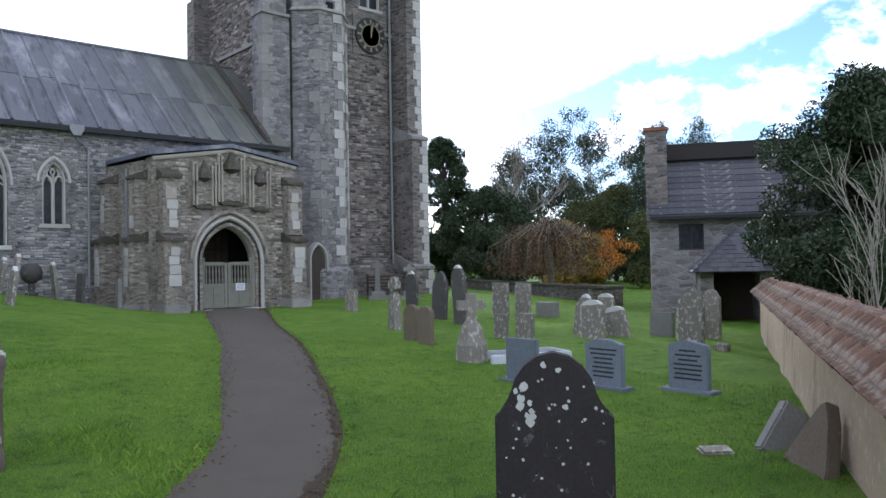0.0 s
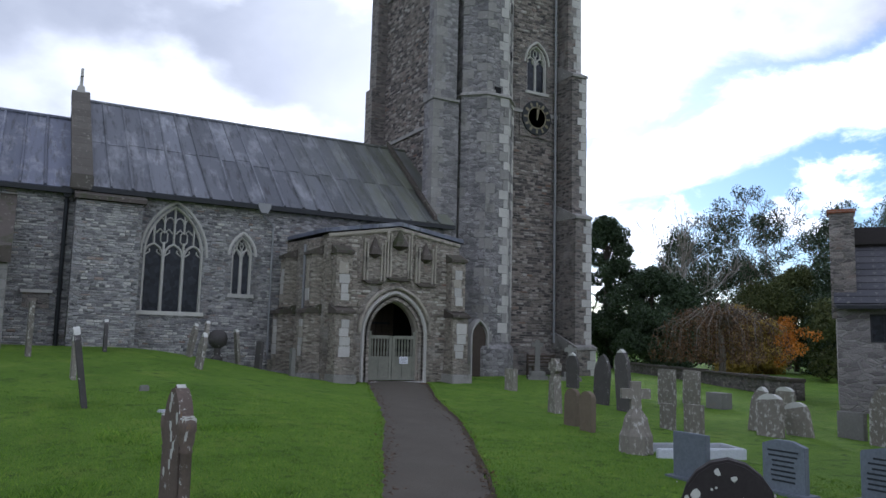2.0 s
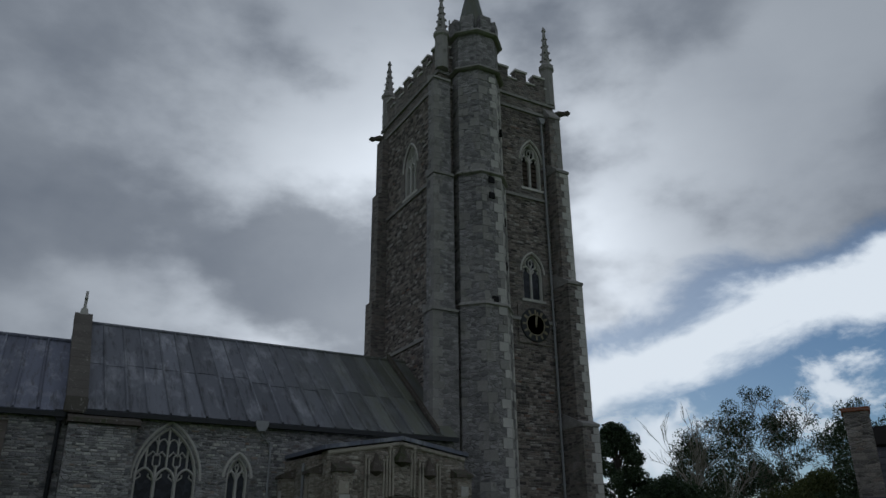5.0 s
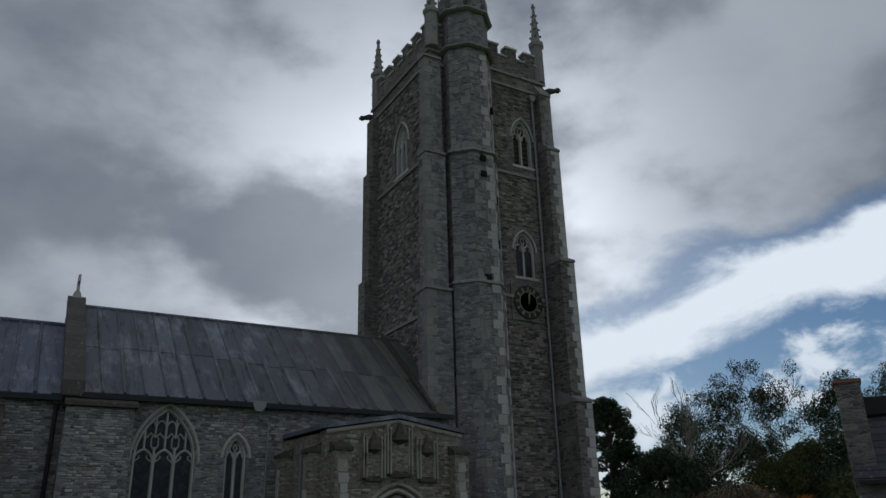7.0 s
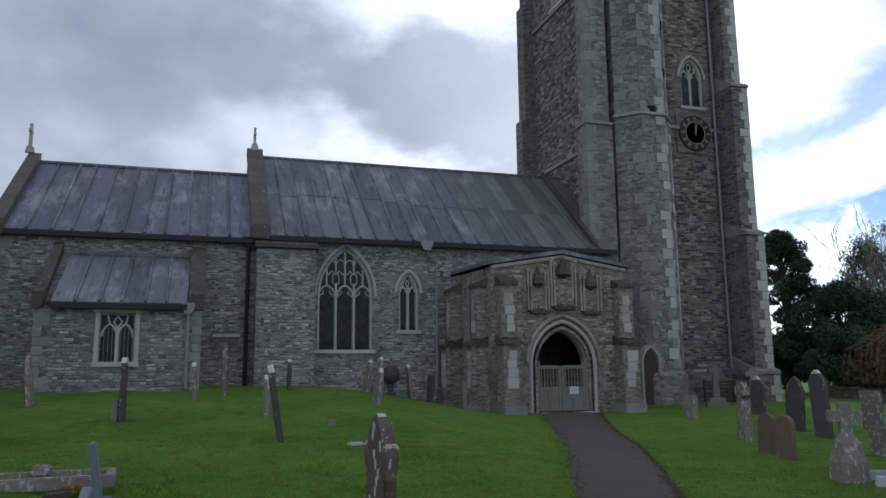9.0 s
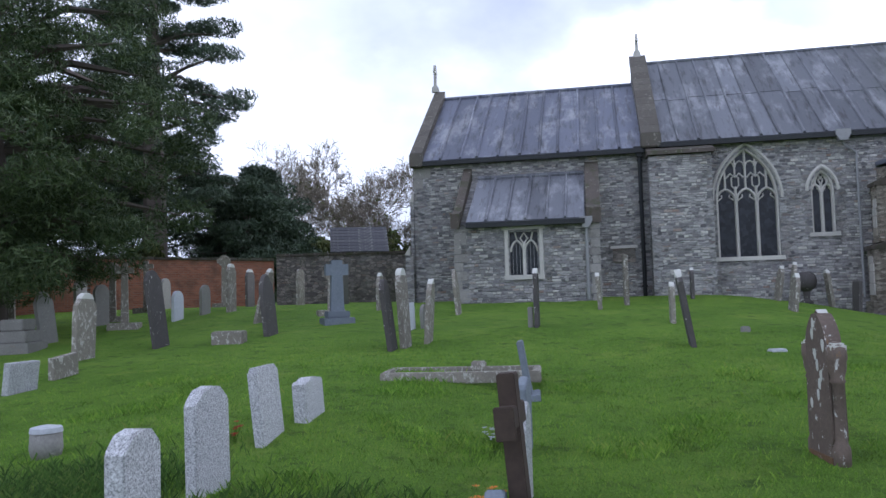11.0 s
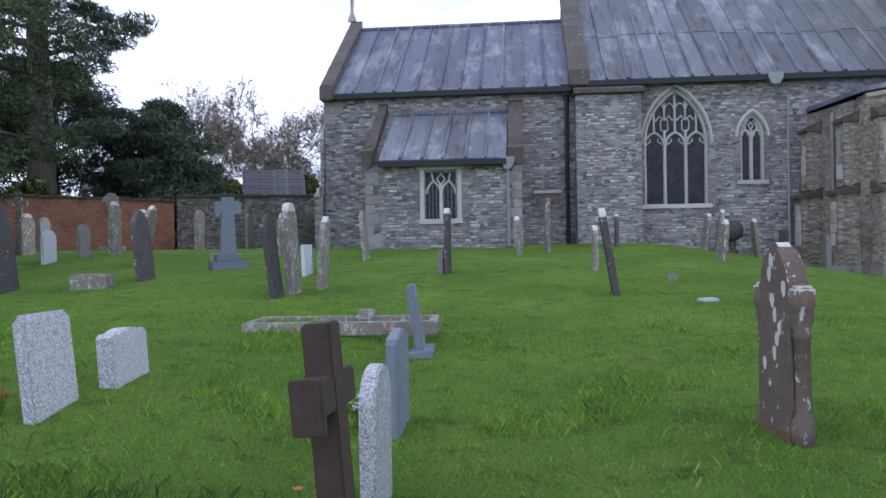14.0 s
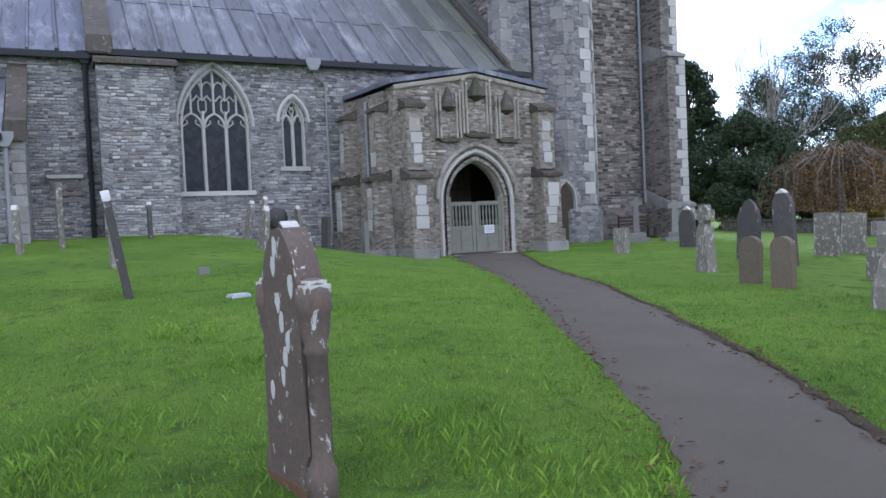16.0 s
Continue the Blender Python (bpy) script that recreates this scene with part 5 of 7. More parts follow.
for k in range(9):
    lichen_spot(NH, -0.18 + lr.uniform(-0.05, 0.06), 1.09 - k * 0.028 + lr.uniform(-0.02, 0.02), lr.uniform(0.018, 0.034), -0.071)
for k in range(34):
    lichen_spot(NH, lr.uniform(-0.3, 0.3), lr.uniform(0.35, 1.0) if k > 8 else lr.uniform(0.95, 1.2) , lr.uniform(0.004, 0.013), -0.071)
lichen_spot(NH, -0.06, 1.22, 0.022, -0.071)
lichen_spot(NH, 0.03, 1.19, 0.02, -0.071)
lichen_spot(NH, 0.07, 0.97, 0.02, -0.071)

# tall carved stone with side colonnettes, seen from its edge
CS = thing("headstone", "tall dark carved headstone streaked with white and orange lichen", "headstone", at=pose(1.67, 8.1, turf_z(1.66, 8.1) - 0.09, 0, 0, 100))
cmat = stone_mat("streaked_carved_stone", (0.175, 0.132, 0.105), (0.095, 0.075, 0.064), 0.95, (0.66, 0.65, 0.62), lo=0.60, ochre=0.6)
bm = prism(bmesh.new(), [(-0.235, -0.1), (0.235, -0.1), (0.225, 0.25), (0.21, 0.3), (0.21, 1.02)] + pointed(0, 0.21, 1.05, 1.42, 8)[::-1] + [(-0.21, 1.02), (-0.21, 0.3), (-0.225, 0.25)], -0.07, 0.07)
bmesh.ops.bevel(bm, geom=[e for e in bm.edges if abs(e.verts[0].co.y - e.verts[1].co.y) < 1e-4], offset=0.02, segments=2, affect="EDGES")
part("slab", bm, cmat, CS)
for sx_ in (-1, 1):
    part("colonnette", lathe(bmesh.new(), [(0.075, 0.02), (0.075, 0.22), (0.055, 0.27), (0.05, 0.3), (0.05, 0.78), (0.068, 0.80), (0.055, 0.83), (0.075, 0.9), (0.08, 0.98), (0.09, 1.0), (0.085, 1.1), (0.03, 1.15)], (sx_ * 0.235, 0), 10), cmat, CS, smooth=True)
part("foot_block", boxed(-0.24, 0.24, -0.08, 0.08, -0.1, 0.16, bevel=0.02), stone_mat("orange_lichened_stone", (0.22, 0.125, 0.06), (0.12, 0.08, 0.055), 0.6, (0.42, 0.38, 0.3), ochre=0.8), CS, "orange-lichened base")
for k in range(9):
    zz = 1.3 - k * 0.09
    xx = lr.uniform(-0.15, 0.15)
    n = 8
    o = [(xx + 0.03 * lr.uniform(0.6, 1.1) * math.cos(2 * math.pi * i / n), zz + 0.06 * lr.uniform(0.6, 1.2) * math.sin(2 * math.pi * i / n)) for i in range(n)]
    part("lichen_patch", prism(bmesh.new(), o, 0.068, 0.0735), M_LICHEN, CS)
    part("lichen_patch", prism(bmesh.new(), o, -0.0735, -0.068), M_LICHEN, CS)
for sx_ in (-1, 1):
    part("lichen_patch", boxed(sx_ * 0.25 - 0.055, sx_ * 0.25 + 0.055, -0.07, 0.07, 1.06, 1.14, bevel=0.02), M_LICHEN, CS)
part("lichen_cap", prism(bmesh.new(), [(-0.05, 1.36), (0.05, 1.36), (0.03, 1.405), (0, 1.43), (-0.03, 1.405)], -0.045, 0.045), M_LICHEN, CS)


def stone_cross(x, y, h, kind_, label, arm=0.5, width=0.16, ring=False, steps=2, yaw=90, tilt=0, material=None):
    material = material or STONE[kind_][0]
    t = thing("cross_memorial", label, "stone cross", at=pose(x, y, turf_z(x, y) - 0.03, 0, tilt, yaw))
    z = 0.0
    for k in range(steps):
        r = 0.42 - 0.12 * k
        part("step", boxed(-r, r, -r, r, z - 0.05 * (k == 0), z + 0.18, bevel=0.02), material, t)
        z += 0.18
    a = width / 2
    za = h - arm * 0.42
    o = [(-a * 1.25, z), (a * 1.25, z), (a, za - a), (arm / 2, za - a), (arm / 2, za + a), (a, za + a), (a, h), (-a, h), (-a, za + a), (-arm / 2, za + a), (-arm / 2, za - a), (-a, za - a)]
    bm = prism(bmesh.new(), o, -a * 0.8, a * 0.8)
    part("cross", bm, material, t)
    if ring:
        rb = bar(bmesh.new(), [(arm * 0.36 * math.cos(u), za + arm * 0.36 * math.sin(u)) for u in np.linspace(0, 2 * math.pi, 25)], 0.07, -a * 0.6, a * 0.6)
        part("ring", rb, material, t)
    return t


stone_cross(-7.28, 20.6, 1.75, "slate", "blue-grey granite cross slab on a stepped base", 0.62, 0.3, False, 2, 30)
stone_cross(-14.5, 15.15, 1.95, "dark", "dark stone cross on a stepped plinth", 0.62, 0.17, False, 2, 20)
stone_cross(9.72, 10.24, 1.25, "mottle", "lichened rustic cross on a rough cairn base", 0.5, 0.17, False, 0, -30)
cb = thing("cairn_base", "rough lichened cairn under the rustic cross", "stone base", at=pose(9.72, 10.24, turf_z(9.72, 10.24)))
part("cairn", lathe(bmesh.new(), [(0.30, -0.1), (0.29, 0.3), (0.24, 0.42), (0.2, 0.6), (0.1, 0.75)], (0, 0), 7), STONE["mottle"][0], cb)
ce = stone_cross(12.37, 15.96, 1.4, "mottle", "lichened wheel-head celtic cross on a tapered shaft", 0.5, 0.2, True, 0, 75)
part("tapered_foot", prism(bmesh.new(), [(-0.27, -0.1), (0.27, -0.1), (0.14, 0.95), (-0.14, 0.95)], -0.1, 0.1), STONE["mottle"][0], ce)
stone_cross(19.4, 26.3, 1.65, "grey", "grey stone cross by the tower foot", 0.48, 0.18, False, 2, -30)
stone_cross(20.4, 25.4, 1.5, "grey", "grey stone cross by the tower foot", 0.48, 0.18, False, 2, -30)
for x, y, h, rg in ((-14.2, 27.6, 2.0, True), (-15.5, 22.6, 1.9, True), (-13.6, 20.4, 1.9, False), (-16.4, 19.3, 1.7, False), (-8.3, 23.0, 1.5, True), (-16.4, 25.9, 1.9, False)):
    stone_cross(x, y, h, "mottle", "lichened stone cross among the far graves", 0.5, 0.17, rg, 1, 25)

# the weathered wooden cross
WOOD = flat("weathered_black_brown_oak", (0.085, 0.06, 0.045), (0.035, 0.026, 0.022), 0.85, 0, 14, 0.6)
wc = thing("wooden_cross", "weathered dark oak grave cross leaning over", "wooden cross", at=pose(-0.83, 5.5, turf_z(-0.83, 5.5) - 0.03) @ pose(0, 0, 0, 0, -4.5, 0) @ pose(0, 0, 0, 0, 0, 84))
part("upright", boxed(-0.06, 0.06, -0.06, 0.06, -0.1, 1.19, bevel=0.008), WOOD, wc)
part("crossbar", boxed(-0.19, 0.19, -0.056, 0.056, 0.85, 0.99, bevel=0.008), WOOD, wc)
part("name_block", boxed(-0.215, -0.18, -0.065, 0.065, 0.79, 1.0, bevel=0.006), WOOD, wc)


def slabbox(name, label, cat, m, size, material, bevel=0.02):
    t = thing(name, label, cat, at=m)
    part("slab", boxed(-size[0] / 2, size[0] / 2, -size[1] / 2, size[1] / 2, 0, size[2], bevel=bevel), material, t)
    return t


# stepped tomb, ledger kerbs, small stones
tt = thing("stepped_tomb", "grey stepped stone tomb of three tiers", "tomb", at=pose(-13.55, 16.2, turf_z(-13.55, 16.2) - 0.05, 0, 0, 20))
for k, (a, b) in enumerate(((0.45, 0.62), (0.35, 0.5), (0.25, 0.4))):
    part("tier", boxed(-a, a, -b, b, k * 0.27, k * 0.27 + 0.265, bevel=0.025), STONE["grey"][0], tt)
kerb = thing("grave_kerb", "low lichened stone kerb round a grave plot", "grave kerb", at=pose(-2.3, 11.75, turf_z(-2.3, 11.75) - 0.04, 0, 0, 4))
for a in ((-1.15, 1.15, -0.45, -0.33), (-1.15, 1.15, 0.33, 0.45), (-1.15, -1.03, -0.33, 0.33), (1.03, 1.15, -0.33, 0.33)):
    part("kerb_stone", boxed(*a, 0, 0.16, bevel=0.015), STONE["mottle"][0], kerb)
part("corner_block", boxed(0.1, 0.32, 0.3, 0.5, 0.1, 0.24, bevel=0.02), STONE["mottle"][0], kerb)
kb2 = thing("grave_kerb", "pale weathered kerb of a low grave", "grave kerb", at=pose(10.6, 9.8, turf_z(10.6, 9.8) - 0.04, 0, 0, -20))
for a in ((-0.8, 0.8, -0.4, -0.3), (-0.8, 0.8, 0.3, 0.4), (0.7, 0.8, -0.3, 0.3)):
    part("kerb_stone", boxed(*a, 0, 0.2, bevel=0.015), STONE["white"][0], kb2)
slabbox("flat_marker", "small flat inscribed marker lying in the grass", "grave marker", pose(6.76, 3.83, turf_z(6.76, 3.83) + 0.0, 6, 0, -40), (0.30, 0.2, 0.05), STONE["mottle"][0])
slabbox("flat_marker", "small pale stone lying in the grass", "grave marker", pose(2.64, 17.12, turf_z(2.64, 17.12) - 0.02), (0.18, 0.14, 0.14), STONE["grey"][0])
slabbox("flat_marker", "small whitish flat stone in the grass", "grave marker", pose(2.66, 14.5, turf_z(2.66, 14.5) - 0.02, 0, 0, 20), (0.28, 0.2, 0.07), STONE["white"][0])
slabbox("flat_marker", "small grey block in the grass", "grave marker", pose(14.57, 8.05, turf_z(14.57, 8.05) - 0.02, 0, 0, 20), (0.4, 0.25, 0.16), STONE["mottle"][0])
slabbox("table_tomb", "low lichened chest tomb with wild growth round it", "tomb", pose(-8.6, 16.9, turf_z(-8.6, 16.9) - 0.05, 0, 0, 12), (0.7, 0.5, 0.32), STONE["mottle"][0])
# two slabs leaning on the cob wall
slabbox("leaning_slab", "mossy stone slab leaning on the boundary wall", "stone slab", pose(7.2, 3.55, -0.32, 0, 0, -40) @ pose(0, 0, 0, -14, 38, 0), (0.28, 0.14, 0.55), STONE["grey"][0])
ls = thing("leaning_slab", "broken brown stone slab leaning on the boundary wall", "stone slab", at=pose(6.68, 2.98, -0.3, 0, 0, 48) @ pose(0, 0, 0, 24, 0, 0))
lsb = prism(bmesh.new(), [(-0.42, -0.05), (0.40, -0.05), (0.36, 0.12), (0.22, 0.42), (0.13, 0.62), (0.05, 0.66), (-0.1, 0.5), (-0.36, 0.15)], -0.06, 0.06)
bmesh.ops.bevel(lsb, geom=lsb.edges[:], offset=0.012, segments=2, affect="EDGES")
part("slab", lsb, STONE["brown"][0], ls)
ur = thing("garden_urn", "dark rounded urn stone on a short pedestal", "urn", at=pose(6.5, 27.6, turf_z(6.5, 27.6) - 0.02))
part("pedestal", lathe(bmesh.new(), [(0.2, -0.05), (0.2, 0.12), (0.1, 0.2), (0.11, 0.45)], (0, 0), 10), STONE["dark"][0], ur)
part("bowl", lathe(bmesh.new(), [(0.12, 0.45), (0.3, 0.6), (0.34, 0.8), (0.28, 1.0), (0.12, 1.1)], (0, 0), 14), STONE["dark"][0], ur, smooth=True)
vs = thing("grave_vase", "round white-lidded stone grave vase", "vase", at=pose(-5.83, 7.45, turf_z(-5.83, 7.45) - 0.02))
part("body", lathe(bmesh.new(), [(0.13, -0.03), (0.16, 0.1), (0.15, 0.26)], (0, 0), 12), STONE["grey"][0], vs, smooth=True)
part("lid", lathe(bmesh.new(), [(0.16, 0.262), (0.15, 0.31), (0.05, 0.33)], (0, 0), 12), STONE["white"][0], vs)


def flowers(x, y, material, label, n=26, r=0.13):
    t = thing("grave_flowers", label, "flowers", at=pose(x, y, turf_z(x, y)))
    rr = random.Random(int(x * 50 + y))
    bm = bmesh.new()
    gb = bmesh.new()
    for k in range(n):
        a, q = rr.uniform(0, 6.28), r * math.sqrt(rr.random())
        px, py, pz = q * math.cos(a), q * math.sin(a), rr.uniform(0.08, 0.24)
        tube(gb, [(px * 0.3, py * 0.3, 0), (px, py, pz)], 0.004, 3)
        for j in range(5):
            u = j * 1.256 + a
            v = [bm.verts.new((px, py, pz)), bm.verts.new((px + 0.03 * math.cos(u), py + 0.03 * math.sin(u), pz + 0.012)), bm.verts.new((px + 0.03 * math.cos(u + 0.9), py + 0.03 * math.sin(u + 0.9), pz + 0.012))]
            bm.faces.new(v)
    part("blossom", bm, material, t)
    part("stalk", gb, M_TURF, t)


flowers(-1.55, 10.95, M_ORANGE, "orange flowers before a grey headstone")
flowers(-3.95, 7.75, M_RED, "red flowers beside a granite headstone", 14, 0.09)
flowers(-1.18, 6.3, M_ORANGE, "orange and yellow flowers by a headstone", 20)
flowers(-1.4, 8.35, STONE["white"][0], "white flowers beside a slate headstone", 16)

# bench against the tower
bn = thing("bench", "dark wooden bench against the tower foot", "bench", at=pose(21.6, 28.9, turf_z(21.6, 28.9)))
for k in range(3):
    part("seat_slat", boxed(-0.8, 0.8, -0.35 + k * 0.14, -0.24 + k * 0.14, 0.42, 0.45), M_OAK, bn)
    part("back_slat", boxed(-0.8, 0.8, 0.08, 0.11, 0.56 + k * 0.14, 0.66 + k * 0.14), M_OAK, bn)
for sx_ in (-0.75, 0.75):
    part("leg", boxed(sx_ - 0.04, sx_ + 0.04, -0.33, -0.25, 0, 0.42), M_OAK, bn)
    part("leg", boxed(sx_ - 0.04, sx_ + 0.04, 0.11, 0.17, 0, 0.98), M_OAK, bn)


# ---- boundary walls ----
M_COB = Mat("buff_limewashed_cob", 0.95)
cc = M_COB.mix(M_COB.noise(2.0, 6, 0.65), (0.50, 0.40, 0.28), (0.36, 0.28, 0.195))
cc = M_COB.mix(M_COB.ramp(M_COB.noise(9, 6, 0.75), (0.55, 0.0), (0.62, 0.5)), cc, (0.62, 0.56, 0.47))
cc = M_COB.mix(M_COB.ramp(M_COB.noise(1.3, 6, 0.7, M_COB.mapped((1, 1, 0.5))), (0.56, 0.0), (0.68, 0.7)), cc, (0.17, 0.13, 0.10))
M_COB.color(cc).bump(M_COB.noise(16, 6, 0.7), 0.8, 0.03)
M_COB = M_COB.m
M_TILE = Mat("lichened_clay_tile", 0.92)
tcol = M_TILE.mix(M_TILE.rnd(), (0.13, 0.075, 0.052), (0.23, 0.145, 0.10))
tcol = M_TILE.mix(M_TILE.ramp(M_TILE.noise(7, 6, 0.7), (0.52, 0.0), (0.62, 0.45)), tcol, (0.40, 0.37, 0.31))
tcol = M_TILE.mix(M_TILE.ramp(M_TILE.noise(4, 6, 0.7), (0.55, 0.0), (0.66, 0.8)), tcol, (0.055, 0.05, 0.04))
M_TILE.color(tcol).bump(M_TILE.noise(30, 5, 0.7), 0.6, 0.012)
M_TILE = M_TILE.m

W0, WD = Vector((3.094, 0.549)), Vector((0.8721, 0.4894))
WLEN = 17.0
WROT = pose(W0.x, W0.y, -0.34, 0, 0, math.degrees(math.atan2(WD.y, WD.x)))
cobwall = thing("churchyard_wall", "buff cob boundary wall under a lichened clay tile coping", "wall", kind="structure", at=WROT)
# its own axes: along x, the churchyard on the +y side
cbm = bmesh.new()
prevrow = None
for i in range(69):
    x = i * 0.25
    row = []
    for zf in (-0.6, -0.2, 0.2, 0.6, 1.02):
        d = noise.noise((x * 0.9, zf * 1.6, 7.0)) * 0.05
        row.append(cbm.verts.new((x, 0.02 + d + 0.04 * (0.9 - zf), zf)))
    for zf in (1.02, 0.2, -0.6):
        row.append(cbm.verts.new((x, -0.46, zf)))
    if prevrow:
        for a in range(len(row)):
            b = (a + 1) % len(row)
            cbm.faces.new((prevrow[a], prevrow[b], row[b], row[a]))
    else:
        cbm.faces.new(row)
    prevrow = row
cbm.faces.new(prevrow[::-1])
part("cob_body", cbm, M_COB, cobwall, smooth=True)
tr_ = random.Random(8)
# half-round clay tiles laid down the slope, two lapping courses on the churchyard side
tile_meshes = []
for v in range(4):
    tb = bmesh.new()
    rr = []
    for s, z in ((0.0, 0.0), (0.25, -0.0)):
        for th in (0.0, 0.014):
            rr.append([tb.verts.new((-0.095 + 0.19 * j / 6, s, z + th + 0.07 * math.sin(math.pi * j / 6) * (1 if v != 2 else 0.8))) for j in range(7)])
    for a, b in ((0, 2), (1, 3)):
        for j in range(6):
            tb.faces.new((rr[a][j], rr[a][j + 1], rr[b][j + 1], rr[b][j]))
    for a, b in ((0, 1), (2, 3)):
        for j in range(6):
            tb.faces.new((rr[a][j], rr[a][j + 1], rr[b][j + 1], rr[b][j]))
    me = bpy.data.meshes.new("tile")
    bmesh.ops.recalc_face_normals(tb, faces=tb.faces)
    tb.to_mesh(me)
    tb.free()
    me.materials.append(M_TILE)
    tile_meshes.append(me)
for side in (1, -1):
    for c in range(2):
        for i in range(78 if side == 1 else 60):
            ob = new("tile", tile_meshes[tr_.randrange(4)])
            ob.parent = cobwall
            x = 0.1 + i * 0.213 * (1 if side == 1 else 1.3)
            ob.matrix_basis = pose(x + tr_.uniform(-0.012, 0.012), -0.22 + side * (0.07 + 0.19 * c), 1.36 - 0.155 * c + tr_.uniform(-0.008, 0.008), 0, 0, 0 if side == 1 else 180) @ pose(0, 0, 0, -39 + tr_.uniform(-3, 3), 0, tr_.uniform(-3, 3))
for i in range(38):
    part("ridge_tile", prism(bmesh.new(), [(-0.22 + 0.13 * math.cos(u), 1.33 + 0.10 * math.sin(u)) for u in np.linspace(-0.2, math.pi + 0.2, 9)], i * 0.44, i * 0.44 + 0.43, SIDE @ Matrix.Identity(4)), M_TILE, cobwall)
part("coping_bed", prism(bmesh.new(), [(0.12, 1.03), (-0.22, 1.29), (-0.56, 1.03)], 0.02, WLEN - 0.1, SIDE), M_COB, cobwall)


def run_wall(name, label, p, q, h, t, material, cap, z0=None):
    d = Vector(q) - Vector(p)
    w = thing(name, label, "wall", kind="structure", at=pose(p[0], p[1], 0, 0, 0, math.degrees(math.atan2(d.y, d.x))))
    g = z0 if z0 is not None else min(turf_z(*p), turf_z(*q))
    part("wall_body", boxed(0, d.length, -t / 2, t / 2, g - 0.5, g + h), material, w)
    n = int(d.length / 0.6)
    r = random.Random(int(p[0] * 7))
    for i in range(n):
        a = d.length * i / n
        part("cap_stone", boxed(a + 0.006, a + d.length / n - 0.006, -t / 2 - 0.07, t / 2 + 0.07, g + h, g + h + r.uniform(0.09, 0.14), bevel=0.02), cap, w)
    return w


M_BRICK = Mat("old_red_brick", 0.9)
bk = M_BRICK.n.new("ShaderNodeTexBrick")
bk.inputs["Color1"].default_value, bk.inputs["Color2"].default_value, bk.inputs["Mortar"].default_value = (0.23, 0.085, 0.05, 1), (0.33, 0.13, 0.075, 1), (0.28, 0.22, 0.18, 1)
bk.inputs["Scale"].default_value, bk.inputs["Mortar Size"].default_value = 1.0, 0.006
bk.inputs["Brick Width"].default_value, bk.inputs["Row Height"].default_value = 0.225, 0.075
sw = M_BRICK.n.new("ShaderNodeSeparateXYZ")
cw = M_BRICK.n.new("ShaderNodeCombineXYZ")
M_BRICK.l.new(M_BRICK.co, sw.inputs[0])
M_BRICK.l.new(sw.outputs[0], cw.inputs[0])
M_BRICK.l.new(sw.outputs[2], cw.inputs[1])
M_BRICK.l.new(cw.outputs[0], bk.inputs["Vector"])
bc = M_BRICK.mix(M_BRICK.ramp(M_BRICK.noise(0.8, 6, 0.7), (0.5, 0.0), (0.65, 0.7)), bk.outputs["Color"], (0.12, 0.075, 0.055))
M_BRICK.color(bc).bump(M_BRICK.noise(20, 5, 0.6), 0.5, 0.01)
M_BRICK = M_BRICK.m
run_wall("brick_wall", "old red brick boundary wall with mossy coping", (-31.0, 13.0), (-20.1, 27.4), 2.1, 0.4, M_BRICK, M_DARKCOPING, 0.95)
run_wall("brick_wall", "old red brick boundary wall with mossy coping", (-20.0, 27.6), (-15.2, 34.3), 2.15, 0.4, M_BRICK, M_DARKCOPING, 1.05)
run_wall("stone_wall", "dark dry-stone wall with ivy tufts", (-15.0, 34.5), (-7.9, 36.2), 2.3, 0.5, M_DARKWALL, M_DARKCOPING, 1.1)
run_wall("stone_wall", "low dark stone wall behind the graves", (23.4, 17.0), (31.0, 33.0), 0.5, 0.45, M_DARKWALL, M_DARKCOPING, 0.0)

# ---- buildings beyond ----
M_SLATE = Mat("grey_slate_roof", 0.6)
sc_ = M_SLATE.mix(M_SLATE.rnd(), (0.06, 0.06, 0.07), (0.10, 0.097, 0.105))
sc_ = M_SLATE.mix(M_SLATE.ramp(M_SLATE.noise(5, 6, 0.7), (0.55, 0.0), (0.64, 0.7)), sc_, (0.30, 0.29, 0.26))
M_SLATE.color(sc_).bump(M_SLATE.noise(18, 5, 0.6), 0.5, 0.012)
M_SLATE = M_SLATE.m
M_THATCH = flat("dark_old_ridge", (0.055, 0.048, 0.045), (0.03, 0.027, 0.026), 0.95, 0, 18, 0.8)

HYAW = -56
cottage = thing("cottage", "grey rubble cottage with slate roof and brick chimney", "house", at=pose(21.4, 14.2, -0.25, 0, 0, HYAW))
HW, HD, HE, HR = 7.5, 4.6, 3.2, 5.6
part("wall", pierced([(0, -0.3), (HW, -0.3), (HW, HE), (0, HE)], [[(0.86, 2.1), (1.62, 2.1), (1.62, 2.92), (0.86, 2.92)]], 0, 0.45), M_COTTAGE, cottage)
for x0 in (0.0, HW - 0.45):
    part("gable_wall", prism(bmesh.new(), [(0.45, -0.3), (0.45, HE + 0.4), (HD / 2, HR - 0.1), (HD, HE), (HD, -0.3)], x0, x0 + 0.45, SIDE), M_COTTAGE, cottage)
hw_ = part("window", boxed(0.9, 1.58, 0.16, 0.17, 2.14, 2.88), M_GLASS, cottage)
for a in ((0.84, 0.91, 2.08, 2.94), (1.57, 1.64, 2.08, 2.94), (0.91, 1.57, 2.08, 2.15), (0.91, 1.57, 2.87, 2.94), (1.21, 1.27, 2.15, 2.87)):
    part("window_frame", boxed(a[0], a[1], 0.08, 0.18, a[2], a[3]), M_IRON, hw_)
